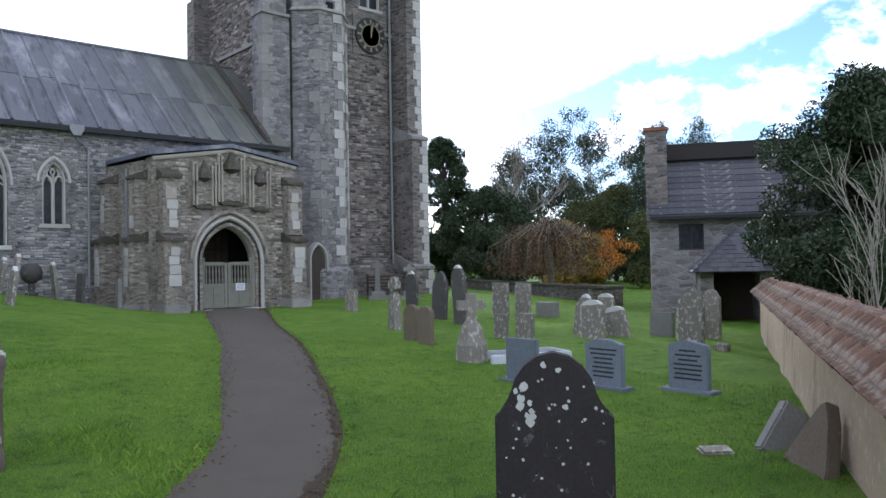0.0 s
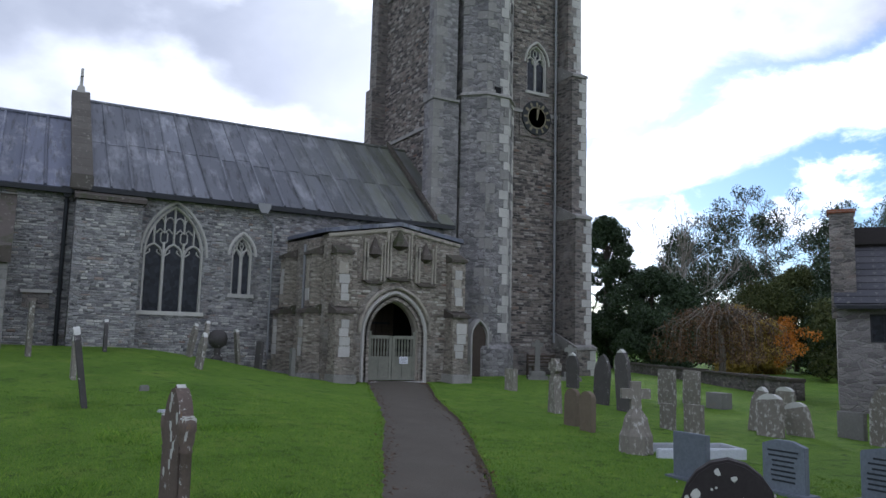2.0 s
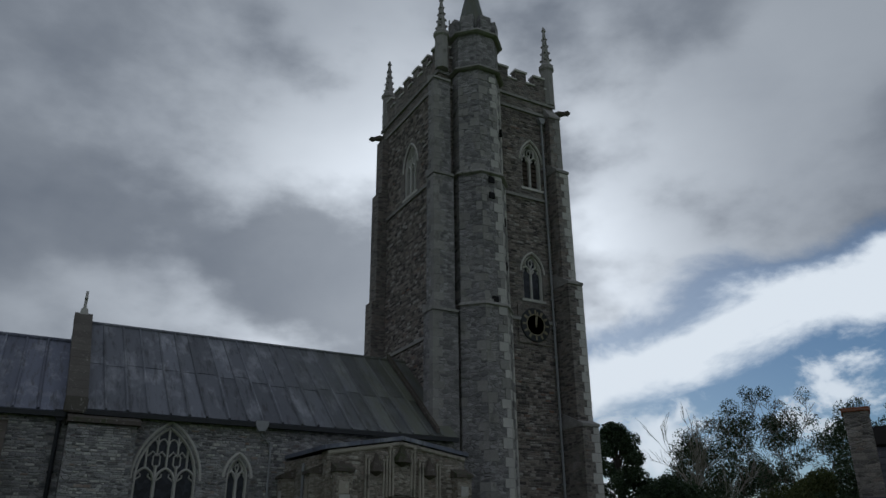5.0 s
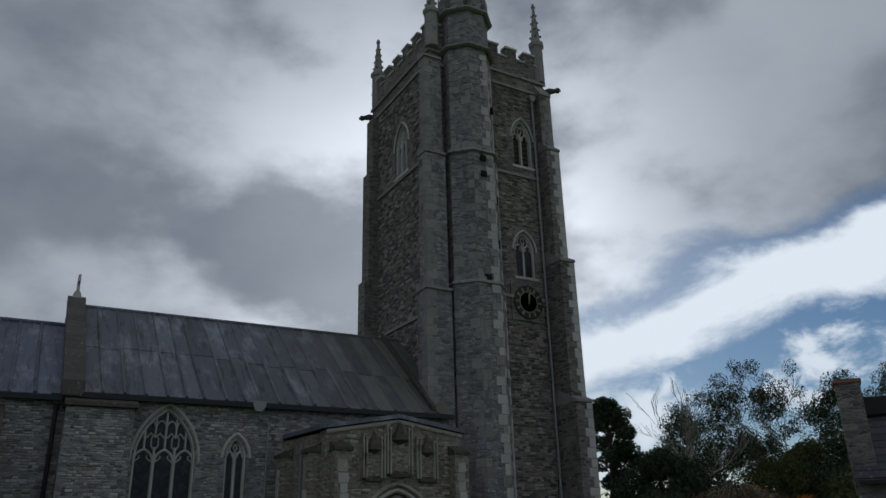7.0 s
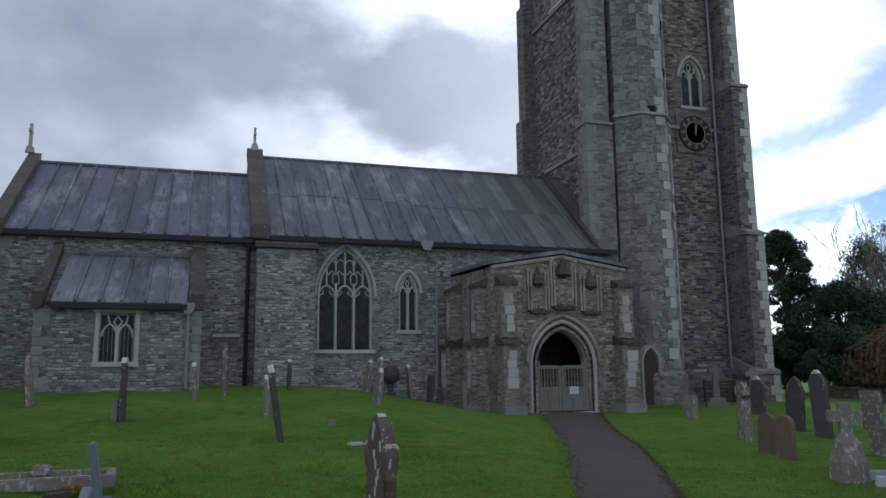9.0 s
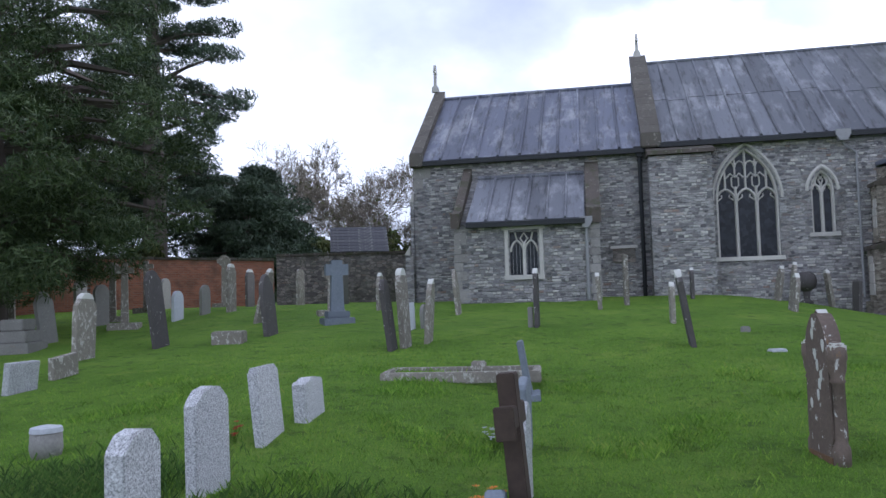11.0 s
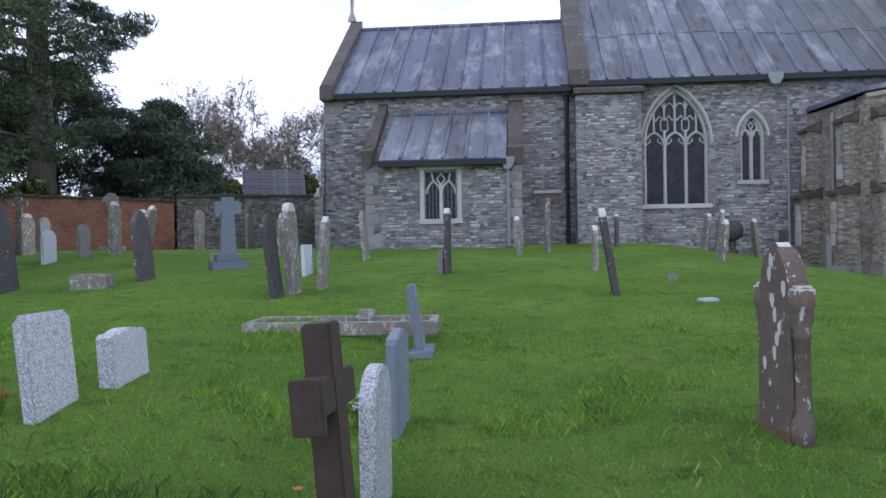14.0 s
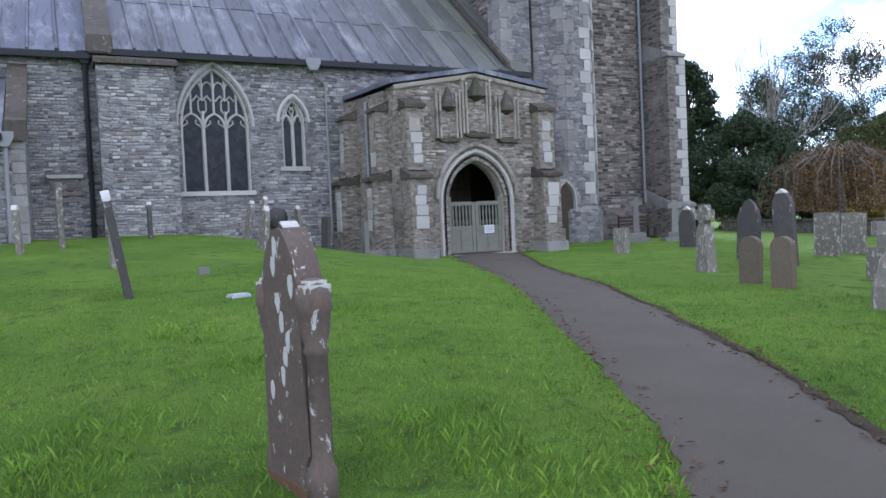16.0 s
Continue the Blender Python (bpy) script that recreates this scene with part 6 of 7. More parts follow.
roofp = part("roof", prism(bmesh.new(), [(-0.25, HE - 0.1), (HD / 2, HR - 0.1), (HD + 0.25, HE - 0.1), (HD + 0.25, HE), (HD / 2, HR), (-0.25, HE)], -0.05, HW + 0.1, SIDE), M_SLATE, cottage)
run = math.hypot(HD / 2 + 0.25, HR - HE)
slope = math.degrees(math.atan2(HR - HE, HD / 2 + 0.25))
for k in range(11):
    f = k / 11
    part("slate_course", boxed(-0.06, HW + 0.08, 0, run / 11 + 0.05, 0, 0.03), M_SLATE, roofp).matrix_basis = pose(0, -0.25 + (HD / 2 + 0.25) * f, HE + (HR - HE) * f + 0.01, slope - 3, 0, 0)
part("ridge", boxed(0.3, HW + 0.15, HD / 2 - 0.7, HD / 2 + 0.5, HR - 0.55, HR + 0.12, bevel=0.12), M_THATCH, cottage)
ch = part("chimney", boxed(-0.12, 0.55, 0.1, 0.9, HE - 0.4, HR + 0.35), M_BROWN, cottage)
part("chimney_cap", boxed(-0.17, 0.6, 0.05, 0.95, HR + 0.35, HR + 0.47, bevel=0.02), M_BRICK, ch)
part("eave_gutter", boxed(0, HW, -0.36, -0.24, HE - 0.14, HE - 0.04), M_IRON, cottage)

ly = thing("gate_shelter", "small hipped slate roof over a stone gate entrance", "lychgate", at=pose(19.3, 11.5, -0.25, 0, 0, HYAW))
rb_ = bmesh.new()
B = [(0, -0.3, 1.42), (2.9, -0.3, 1.42), (2.9, 2.2, 1.42), (0, 2.2, 1.42), (1.25, 0.9, 2.62), (1.65, 0.9, 2.62)]
bv = [rb_.verts.new(b) for b in B]
for f in ((0, 1, 5, 4), (1, 2, 5), (2, 3, 4, 5), (3, 0, 4), (3, 2, 1, 0)):
    rb_.faces.new([bv[i] for i in f])
lr_ = part("roof", rb_, M_SLATE, ly)
sr = random.Random(3)
for k in range(10):
    f0 = k / 10
    y0, z0 = -0.3 + 1.2 * f0, 1.42 + 1.2 * f0
    xa, xb = 1.25 * f0, 2.9 - 1.25 * f0
    n = max(2, int((xb - xa) / 0.17))
    for i in range(n):
        a = xa + (xb - xa) * i / n
        part("slate", boxed(0, (xb - xa) / n - 0.008, 0, 0.2, 0, 0.016), M_SLATE, lr_).matrix_basis = pose(a, y0 - 0.02, z0 + 0.02, 42 + sr.uniform(-2, 3), 0, 0)
    x0, z0 = 1.25 * f0, 1.42 + 1.2 * f0
    ya, yb = -0.3 + 1.2 * f0, 2.2 - 1.3 * f0
    n = max(2, int((yb - ya) / 0.17))
    for i in range(n):
        a = ya + (yb - ya) * i / n
        part("slate", boxed(0, 0.2, 0, (yb - ya) / n - 0.008, 0, 0.016), M_SLATE, lr_).matrix_basis = pose(x0 - 0.02, a, z0 + 0.02, 0, -41 + sr.uniform(-3, 2), 0)
part("side_wall", boxed(0.2, 0.55, 0.0, 2.0, -0.2, 1.45), M_COTTAGE, ly)
part("side_wall", boxed(1.75, 2.7, 0.05, 2.0, -0.2, 1.45), M_COTTAGE, ly)
part("back_panel", boxed(0.55, 1.75, 1.8, 1.9, -0.2, 1.45), M_OAK, ly)

shed = thing("outbuilding", "small stone outbuilding with grey slate roof", "outbuilding", at=pose(-16.6, 47.0, 1.0, 0, 0, 20))
part("wall", boxed(0, 3.4, 0, 3, -0.3, 3.4), M_COTTAGE, shed)
sroof = part("roof", prism(bmesh.new(), [(-0.2, 3.3), (1.5, 5.0), (3.2, 3.3)], -0.15, 3.55, SIDE), M_SLATE, shed)
for k in range(8):
    part("slate_course", boxed(-0.16, 3.56, 0, 0.33, 0, 0.03), M_SLATE, sroof).matrix_basis = pose(0, -0.2 + 1.7 * k / 8, 3.3 + 1.7 * k / 8 + 0.02, 42, 0, 0)


# ---- trees ----
def leaf_mat(name, a, b, rough=0.7):
    m = Mat(name, rough, 0, 0.2)
    c = m.ramp(m.island(), (0.0, a), (1.0, b))
    c = m.mix(0.6, c, m.ramp(m.noise(0.5, 4, 0.6), (0.3, 0.6), (0.7, 1.35)), "MULTIPLY")
    return m.color(c).m


M_BARK = flat("grey_brown_bark", (0.12, 0.10, 0.085), (0.06, 0.05, 0.042), 0.95, 0, 9, 0.8)
M_PALEBARK = flat("pale_ash_bark", (0.34, 0.31, 0.26), (0.22, 0.20, 0.165), 0.9, 0, 9)
M_TWIG = flat("brown_twigs", (0.23, 0.195, 0.155), (0.14, 0.12, 0.095), 0.95, 0, 9)
M_YEW = leaf_mat("yew_needles", (0.03, 0.05, 0.022), (0.085, 0.115, 0.045))
M_CEDAR = leaf_mat("cedar_needles", (0.04, 0.06, 0.04), (0.085, 0.115, 0.07))
M_EVER = leaf_mat("evergreen_leaves", (0.026, 0.045, 0.022), (0.07, 0.10, 0.048), 0.5)
M_OLIVE = leaf_mat("olive_leaves", (0.05, 0.07, 0.022), (0.12, 0.13, 0.045))
M_RUST = leaf_mat("rusty_leaves", (0.085, 0.055, 0.036), (0.18, 0.105, 0.05))
M_FIRE = leaf_mat("orange_leaves", (0.35, 0.13, 0.02), (0.55, 0.22, 0.03))
M_YELLOW = leaf_mat("yellow_leaves", (0.28, 0.2, 0.04), (0.45, 0.32, 0.07))


def leaves(centres, radii, n, size, rs, flat_=1.0, droop=0.0, slim=0.38):
    """Vertices and faces of n small leaf sprays strewn in soft clumps."""
    c, r = np.array(centres, float), np.array(radii, float)
    pick = rs.choice(len(c), n, p=r ** 2 / (r ** 2).sum())
    d = rs.normal(size=(n, 3))
    d /= np.linalg.norm(d, axis=1)[:, None]
    p = c[pick] + d * (r[pick] * (0.45 + 0.6 * rs.random(n) ** 0.6))[:, None] * np.array([1, 1, flat_])
    u = rs.normal(size=(n, 3))
    u[:, 2] -= droop * 2
    u /= np.linalg.norm(u, axis=1)[:, None]
    w = np.cross(u, rs.normal(size=(n, 3)))
    w /= np.linalg.norm(w, axis=1)[:, None]
    s = size * (0.6 + 0.8 * rs.random(n))[:, None]
    v = np.stack([p - u * s, p + w * s * slim, p + u * s, p - w * s * slim], 1).reshape(-1, 3)
    f = np.arange(n * 4).reshape(n, 4)
    return v, f


def leaf_part(name, parent, material, v, f, label=""):
    me = bpy.data.meshes.new(name)
    me.from_pydata(v.tolist(), [], f.tolist())
    me.materials.append(material)
    ob = new(name, me)
    ob.parent = parent
    if label:
        ob["label"] = label
    return ob


def limbs(base, height, r0, rs, levels=4, spread=0.5, kids=4, up=0.5, first=0.3):
    """A branching skeleton as tapering tubes. Returns a mesh and the tips."""
    verts, faces, tips = [], [], []

    def ring(p, d, r, k):
        a = d.orthogonal().normalized()
        b = d.cross(a)
        i = len(verts)
        for j in range(k):
            t = 2 * math.pi * j / k
            verts.append(p + (a * math.cos(t) + b * math.sin(t)) * r)
        return i

    def grow(p, d, length, r, level):
        k = 8 if level == 0 else 5 if level == 1 else 3
        seg = 6 if level == 0 else 4
        prevr, q = ring(p, d, r, k), p.copy()
        spots = []
        for s in range(1, seg + 1):
            d = (d + Vector(rs.normal(size=3)) * (0.07 if level == 0 else 0.16) + Vector((0, 0, up * 0.08))).normalized()
            q = q + d * length / seg
            rr = r * (1 - 0.72 * s / seg)
            cur = ring(q, d, max(rr, height * 0.0014), k)
            for j in range(k):
                faces.append((prevr + j, prevr + (j + 1) % k, cur + (j + 1) % k, cur + j))
            prevr = cur
            if s / seg > (first if level == 0 else 0.25):
                spots.append((q.copy(), d.copy(), rr))
        if level + 1 < levels:
            for (bp, bd, br) in spots:
                for _ in range(kids if level < 2 else max(2, kids - 1)):
                    side = Vector(rs.normal(size=3))
                    side = (side - bd * side.dot(bd)).normalized()
                    nd = (bd * (1 - spread) + side * spread + Vector((0, 0, up * 0.3))).normalized()
                    if rs.random() < 0.72:
                        grow(bp, nd, length * rs.uniform(0.38, 0.6), max(br * 0.6, height * 0.0022), level + 1)
        else:
            tips.append(q)

    grow(Vector(base), Vector((0, 0, 1)), height * 0.72, r0, 0)
    return verts, faces, tips


def limb_part(parent, name, material, verts, faces):
    me = bpy.data.meshes.new(name)
    me.from_pydata([tuple(v) for v in verts], [], faces)
    me.materials.append(material)
    ob = new(name, me)
    ob.parent = parent
    return ob


def bare_tree(x, y, h, seed, label, leaf=None, n=0, size=0.12, r0=None, bark=M_TWIG, kids=3, levels=4, spread=0.5):
    rs = np.random.RandomState(seed)
    t = thing("tree", label, "tree", at=pose(x, y, turf_z(x, y) - 0.1))
    v, f, tips = limbs((0, 0, 0), h, r0 or h * 0.02, rs, levels, spread, kids)
    limb_part(t, "trunk", bark, v, f)
    if leaf and n and tips:
        sel = [tuple(tips[i]) for i in rs.choice(len(tips), min(len(tips), 160), replace=False)]
        lv, lf = leaves(sel, [h * 0.06] * len(sel), n, size, rs)
        leaf_part("crown", t, leaf, lv, lf)
    return t


def clump_tree(x, y, z0, h, r, seed, label, material, n, size, trunk_r=0.3, flat_=0.8, clumps=60, lower=0.0, lean=(0, 0), droop=0.0, name="tree", slim=0.38):
    """A dense evergreen: trunk, radiating limbs and leaf clumps inside an uneven outline."""
    rs = np.random.RandomState(seed)
    t = thing(name, label, "tree" if name == "tree" else "bush", at=pose(x, y, turf_z(x, y) - 0.1))
    cs, rd = [], []
    bm = bmesh.new()
    tube(bm, [(0, 0, 0), (0.1, 0.05, h * 0.3), (lean[0] * 0.5, lean[1] * 0.5, h * 0.62), (lean[0], lean[1], h * 0.92)], [trunk_r * 1.3, trunk_r, trunk_r * 0.6, 0.04], 9)
    for k in range(clumps):
        u = rs.random()
        z = z0 + (h - z0) * u
        env = r * (math.sin(math.pi * min(1, 0.18 + 0.82 * u)) ** 0.6) * rs.uniform(0.35, 1.1)
        a = rs.uniform(0, 2 * math.pi)
        c = (env * math.cos(a) + lean[0] * u, env * math.sin(a) + lean[1] * u, z - droop * env)
        cs.append(c)
        rd.append(r * rs.uniform(0.1, 0.2) if clumps > 140 else r * rs.uniform(0.16, 0.3))
        if k % 2 == 0:
            tube(bm, [(lean[0] * u * 0.6, lean[1] * u * 0.6, max(0.5, z * 0.8)), (c[0] * 0.5, c[1] * 0.5, z * 0.93), c], [trunk_r * 0.3, trunk_r * 0.18, 0.02], 5)
    part("trunk", bm, M_BARK, t)
    v, f = leaves(cs, rd, n, size, rs, flat_, droop, slim)
    leaf_part("crown", t, material, v, f)
    return t


# the great yew and the cedar by the brick wall
clump_tree(-17.2, 18.9, 1.8, 13.5, 5.3, 21, "huge dark spreading yew tree by the brick wall", M_YEW, 170000, 0.12, 0.7, 0.5, 330, droop=0.16, slim=0.14)
clump_tree(-23.5, 13.5, 1.6, 12.0, 6.0, 22, "dark spreading yew tree at the churchyard edge", M_YEW, 60000, 0.17, 0.6, 0.6, 90, droop=0.16, slim=0.15)
rs_c = np.random.RandomState(4)
cedar = thing("tree", "tall dark cedar with flat tiers of branches", "tree", at=pose(-22.5, 36.2, 0.9))
cb_ = bmesh.new()
tube(cb_, [(0, 0, 0), (0.1, 0, 5), (-0.1, 0.1, 11), (0.1, 0, 19)], [0.75, 0.58, 0.45, 0.15], 10)
cl_c, cl_r = [], []
for k in range(46):
    z = 4.5 + 14 * k / 46
    a, ln = rs_c.uniform(0, 6.28), rs_c.uniform(2.5, 5.2)
    tip = (ln * math.cos(a), ln * math.sin(a), z + rs_c.uniform(-0.3, 1.2))
    tube(cb_, [(0, 0, z), (tip[0] * 0.5, tip[1] * 0.5, z + 0.6), tip], [0.16, 0.09, 0.02], 5)
    for q in (0.45, 0.65, 0.85, 1.0):
        cl_c.append((tip[0] * q + rs_c.normal() * 0.3, tip[1] * q + rs_c.normal() * 0.3, z + (tip[2] - z) * q + 0.3))
        cl_r.append(rs_c.uniform(0.6, 1.25))
part("trunk", cb_, M_BARK, cedar)
lv, lf = leaves(cl_c, cl_r, 60000, 0.19, rs_c, 0.28, 0.0, 0.13)
leaf_part("crown", cedar, M_CEDAR, lv, lf)
for x, y, h, r, s in ((-19.6, 41.0, 7.0, 3.2, 31), (-25.0, 41.0, 10.0, 4.6, 32), (-20.8, 45.0, 8.5, 3.8, 36), (-27.5, 34.0, 9.0, 4.0, 33), (-30.0, 25.0, 9.0, 4.2, 34)):
    clump_tree(x, y, 0.6, h, r, s, "dark evergreen beyond the boundary wall", M_CEDAR, 30000, 0.2, 0.3, 0.55, 110, droop=0.1, slim=0.15)
clump_tree(-20.8, 33.0, 0.5, 3.0, 2.2, 35, "yellow-green shrub beyond the brick wall", M_OLIVE, 3000, 0.16, 0.1, 0.8, 24, name="shrub")
for x, y, h, s in ((-19.5, 62, 10.5, 41), (-13.5, 66, 9.5, 42), (-8.5, 64, 9.8, 43), (-24.5, 60, 10, 44), (-4.0, 70, 9, 45), (-16.5, 56, 8.8, 46), (-10.8, 55, 7.6, 47)):
    bare_tree(x, y, h, s, "bare winter tree beyond the churchyard", M_OLIVE, 500, 0.12, kids=4, levels=5, spread=0.55)
for x, y, s in ((-20, 52, 51), (-14.2, 53, 52), (-9.0, 50, 53), (-6.0, 56, 54), (-25, 50, 55)):
    clump_tree(x, y, 0.2, 4.6, 3.2, s, "tangled brown hedge shrub beyond the wall", M_OLIVE, 3500, 0.2, 0.12, 0.8, 36, name="shrub")

# trees west of the tower
clump_tree(33.5, 38.0, 0.5, 9.6, 2.4, 61, "dark conifer beyond the tower", M_EVER, 36000, 0.10, 0.3, 0.9, 70)
clump_tree(34.0, 34.5, 0.3, 5.8, 3.2, 62, "dense dark evergreen shrub beyond the tower", M_EVER, 36000, 0.10, 0.2, 0.9, 60, name="shrub")
clump_tree(38.0, 36.0, 0.3, 5.0, 3.4, 63, "dense dark evergreen shrub beyond the graves", M_EVER, 30000, 0.10, 0.2, 0.9, 60, name="shrub")
bare_tree(38.5, 39.0, 10.0, 64, "pale bare tree beyond the graves", None, 0, bark=M_PALEBARK, kids=3, levels=4, spread=0.32)
for x, y, h, s in ((46.5, 40.5, 10.2, 65), (50.5, 37.5, 9.8, 66), (53.0, 33.5, 9.6, 67), (49.0, 30.0, 8.6, 68)):
    bare_tree(x, y, h, s, "thin-leaved autumn tree beyond the graves", M_EVER, 24000, 0.085, kids=3, levels=5, spread=0.5)
for x, y, h, r, s, m_ in ((42.0, 33.0, 5.2, 3.6, 71, M_OLIVE), (44.0, 28.5, 6.8, 3.6, 72, M_EVER), (41.5, 25.5, 6.6, 3.0, 73, M_EVER), (38.0, 31.5, 3.8, 2.6, 74, M_YELLOW), (46.0, 33.5, 6.5, 3.2, 75, M_OLIVE), (37.0, 23.0, 4.8, 2.6, 76, M_OLIVE)):
    clump_tree(x, y, 0.2, h, r, s, "mixed autumn hedge tree beyond the graves", m_, 24000, 0.095, 0.15, 0.9, 50, name="shrub")
# the weeping tree with rusty leaves
rs_w = np.random.RandomState(9)
wt = thing("weeping_tree", "small weeping tree with rusty brown hanging twigs", "tree", at=pose(29.3, 25.3, turf_z(29.3, 25.3) - 0.05))
wb = bmesh.new()
tube(wb, [(0, 0, 0), (0.1, 0, 1.2), (0, 0.1, 2.6)], [0.2, 0.16, 0.1], 8)
wc_, wr_ = [], []
for k in range(95):
    a, ln = rs_w.uniform(0, 6.28), rs_w.uniform(0.7, 3.1)
    e = Vector((ln * math.cos(a), ln * math.sin(a), 0))
    zt = 3.7 - 0.25 * ln + rs_w.uniform(-0.25, 0.15)
    tube(wb, [(0, 0, 2.4), e * 0.55 + Vector((0, 0, zt + 0.15)), e + Vector((0, 0, zt - 0.5)), e * 1.08 + Vector((0, 0, rs_w.uniform(0.5, 1.5)))], [0.035, 0.02, 0.012, 0.004], 4)
    for q in np.linspace(0, 1, 5):
        wc_.append(tuple(e * (0.8 + 0.27 * q) + Vector((0, 0, zt - 0.2 - q * (zt - 1.3)))))
        wr_.append(0.32)
part("trunk", wb, M_TWIG, wt)
lv, lf = leaves(wc_, wr_, 8000, 0.07, rs_w, 1.0, 0.6)
leaf_part("crown", wt, M_RUST, lv, lf)
of = [(2.4 + rs_w.normal() * 0.45, -2.0 + rs_w.normal() * 0.45, 1.9 + rs_w.normal() * 0.5) for _ in range(22)]
lv, lf = leaves(of, [0.3] * 22, 1500, 0.07, rs_w, 1.0, 0.6)
leaf_part("orange_spray", wt, M_FIRE, lv, lf, "bright orange leaves on the low twigs")
# the dark tree over the cob wall and the pale saplings
clump_tree(16.6, 5.75, 1.1, 5.4, 2.15, 81, "dense dark evergreen bush behind the boundary wall", M_EVER, 120000, 0.05, 0.2, 0.9, 120, name="bush")
clump_tree(19.0, 5.0, 0.4, 5.6, 2.3, 82, "dense dark evergreen bush behind the boundary wall", M_EVER, 60000, 0.05, 0.2, 0.9, 80, name="bush")
for x, y, h, s in ((10.3, 3.7, 3.9, 83), (10.9, 3.9, 3.3, 84), (9.9, 3.3, 2.8, 85)):
    bare_tree(x, y, h, s, "pale bare sapling behind the boundary wall", None, 0, r0=0.022, bark=M_PALEBARK, kids=2, levels=3, spread=0.3)

# far woods to close the horizon
rs_f = np.random.RandomState(77)
fc, fr = [], []
for k in range(420):
    a = 2 * math.pi * k / 420
    d = 120 + rs_f.uniform(-12, 12)
    fc.append((d * math.cos(a) + 5, d * math.sin(a) + 15, rs_f.uniform(1, 5)))
    fr.append(rs_f.uniform(3.0, 5.0))
lv, lf = leaves(fc, fr, 26000, 1.1, rs_f)
far = leaf_part("far_woods", None, M_OLIVE, lv, lf)
tagged(far, "low far woods round the village", "woods", kind="stuff")


# ---- grass, leaves and tufts ----
def blades(name, label, n, x0, x1, y0, y1, hmin, hmax, width, seed, weight=None, material=M_BLADE):
    rs = np.random.RandomState(seed)
    vs, fs = [], []
    xs, ys = rs.uniform(x0, x1, n), rs.uniform(y0, y1, n)
    if weight is not None:
        keep = rs.random(n) < weight(xs, ys)
        xs, ys = xs[keep], ys[keep]
    for i in range(len(xs)):
        x, y = xs[i], ys[i]
        if path_gap(x, y) < 0.02:
            continue
        z = turf_z(x, y) - 0.01
        a, h = rs.uniform(0, 6.28), rs.uniform(hmin, hmax)
        l = rs.uniform(0.2, 0.9) * h
        b = rs.uniform(0, 6.28)
        dx, dy = math.cos(a) * width, math.sin(a) * width
        k = len(vs)
        vs += [(x - dx, y - dy, z), (x + dx, y + dy, z), (x + l * math.cos(b) * 0.4 + dx * 0.6, y + l * math.sin(b) * 0.4 + dy * 0.6, z + h * 0.65), (x + l * math.cos(b), y + l * math.sin(b), z + h)]
        fs += [(k, k + 1, k + 2), (k, k + 2, k + 3)]
    me = bpy.data.meshes.new(name)
    me.from_pydata(vs, [], fs)
    me.materials.append(material)
    return tagged(new(name, me), label, "grass", kind="stuff")


near_w = lambda xs, ys: np.clip(1.35 - np.hypot(xs - 0.5, ys - 4.0) / 13.0, 0.06, 1.0)
blades("grass", "short green lawn grass of the churchyard", 380000, -9, 11, 2.5, 18, 0.018, 0.052, 0.0036, 1, near_w)
tuft_w = lambda xs, ys: np.array([1.0 if noise.noise((a * 0.9, b * 0.9, 5.0)) > 0.25 else 0.03 for a, b in zip(xs, ys)])
blades("long_grass", "rough longer grass tufts among the graves", 60000, -8, 4, 4.2, 13, 0.045, 0.11, 0.0035, 2, tuft_w)
M_WEED = Mat("dark_rank_grass", 0.75, 0, 0.2)
M_WEED.color(M_WEED.ramp(M_WEED.island(), (0.0, (0.035, 0.075, 0.016)), (0.8, (0.09, 0.17, 0.03)), (1.0, (0.16, 0.21, 0.05))))
M_WEED = M_WEED.m
weed_w = lambda xs, ys: np.array([max(math.exp(-((a + 2.0) / 0.9) ** 2 - ((b - 5.6) / 0.55) ** 2), math.exp(-((a + 4.6) / 0.7) ** 2 - ((b - 6.0) / 0.8) ** 2)) * (1.0 if noise.noise((a * 2.2, b * 2.2, 8.0)) > -0.2 else 0.25) for a, b in zip(xs, ys)])
blades("rank_grass", "dark rank grass and weeds between the graves", 90000, -6.5, -0.6, 4.2, 8.0, 0.05, 0.15, 0.0035, 4, weed_w, M_WEED)
edge_w = lambda xs, ys: np.array([1.0 if path_gap(a, b) < 0.16 else 0.0 for a, b in zip(xs, ys)])
blades("verge_grass", "ragged grass along the path edge", 90000, 1, 13.5, 4.0, 25, 0.02, 0.065, 0.0038, 3, edge_w)
lrs = np.random.RandomState(12)
lvs, lfs = [], []
for k in range(1500):
    i = lrs.randint(0, len(PP))
    x, y, w = PP[i]
    side = lrs.choice([-1, 1]) if lrs.random() < 0.95 else lrs.uniform(-1, 1)
    px, py = x + side * 0.80 * w + lrs.normal() * 0.10, y - side * 0.5 * w + lrs.normal() * 0.10
    z = turf_z(px, py) + 0.03
    s, a = lrs.uniform(0.012, 0.035), lrs.uniform(0, 6.28)
    c_, s_ = math.cos(a) * s, math.sin(a) * s
    k0 = len(lvs)
    lvs += [(px - c_, py - s_, z), (px + s_ * 0.5, py - c_ * 0.5, z + 0.012), (px + c_, py + s_, z + 0.004), (px - s_ * 0.5, py + c_ * 0.5, z + 0.01)]
    lfs.append((k0, k0 + 1, k0 + 2, k0 + 3))
lme = bpy.data.meshes.new("fallen_leaves")
lme.from_pydata(lvs, [], lfs)
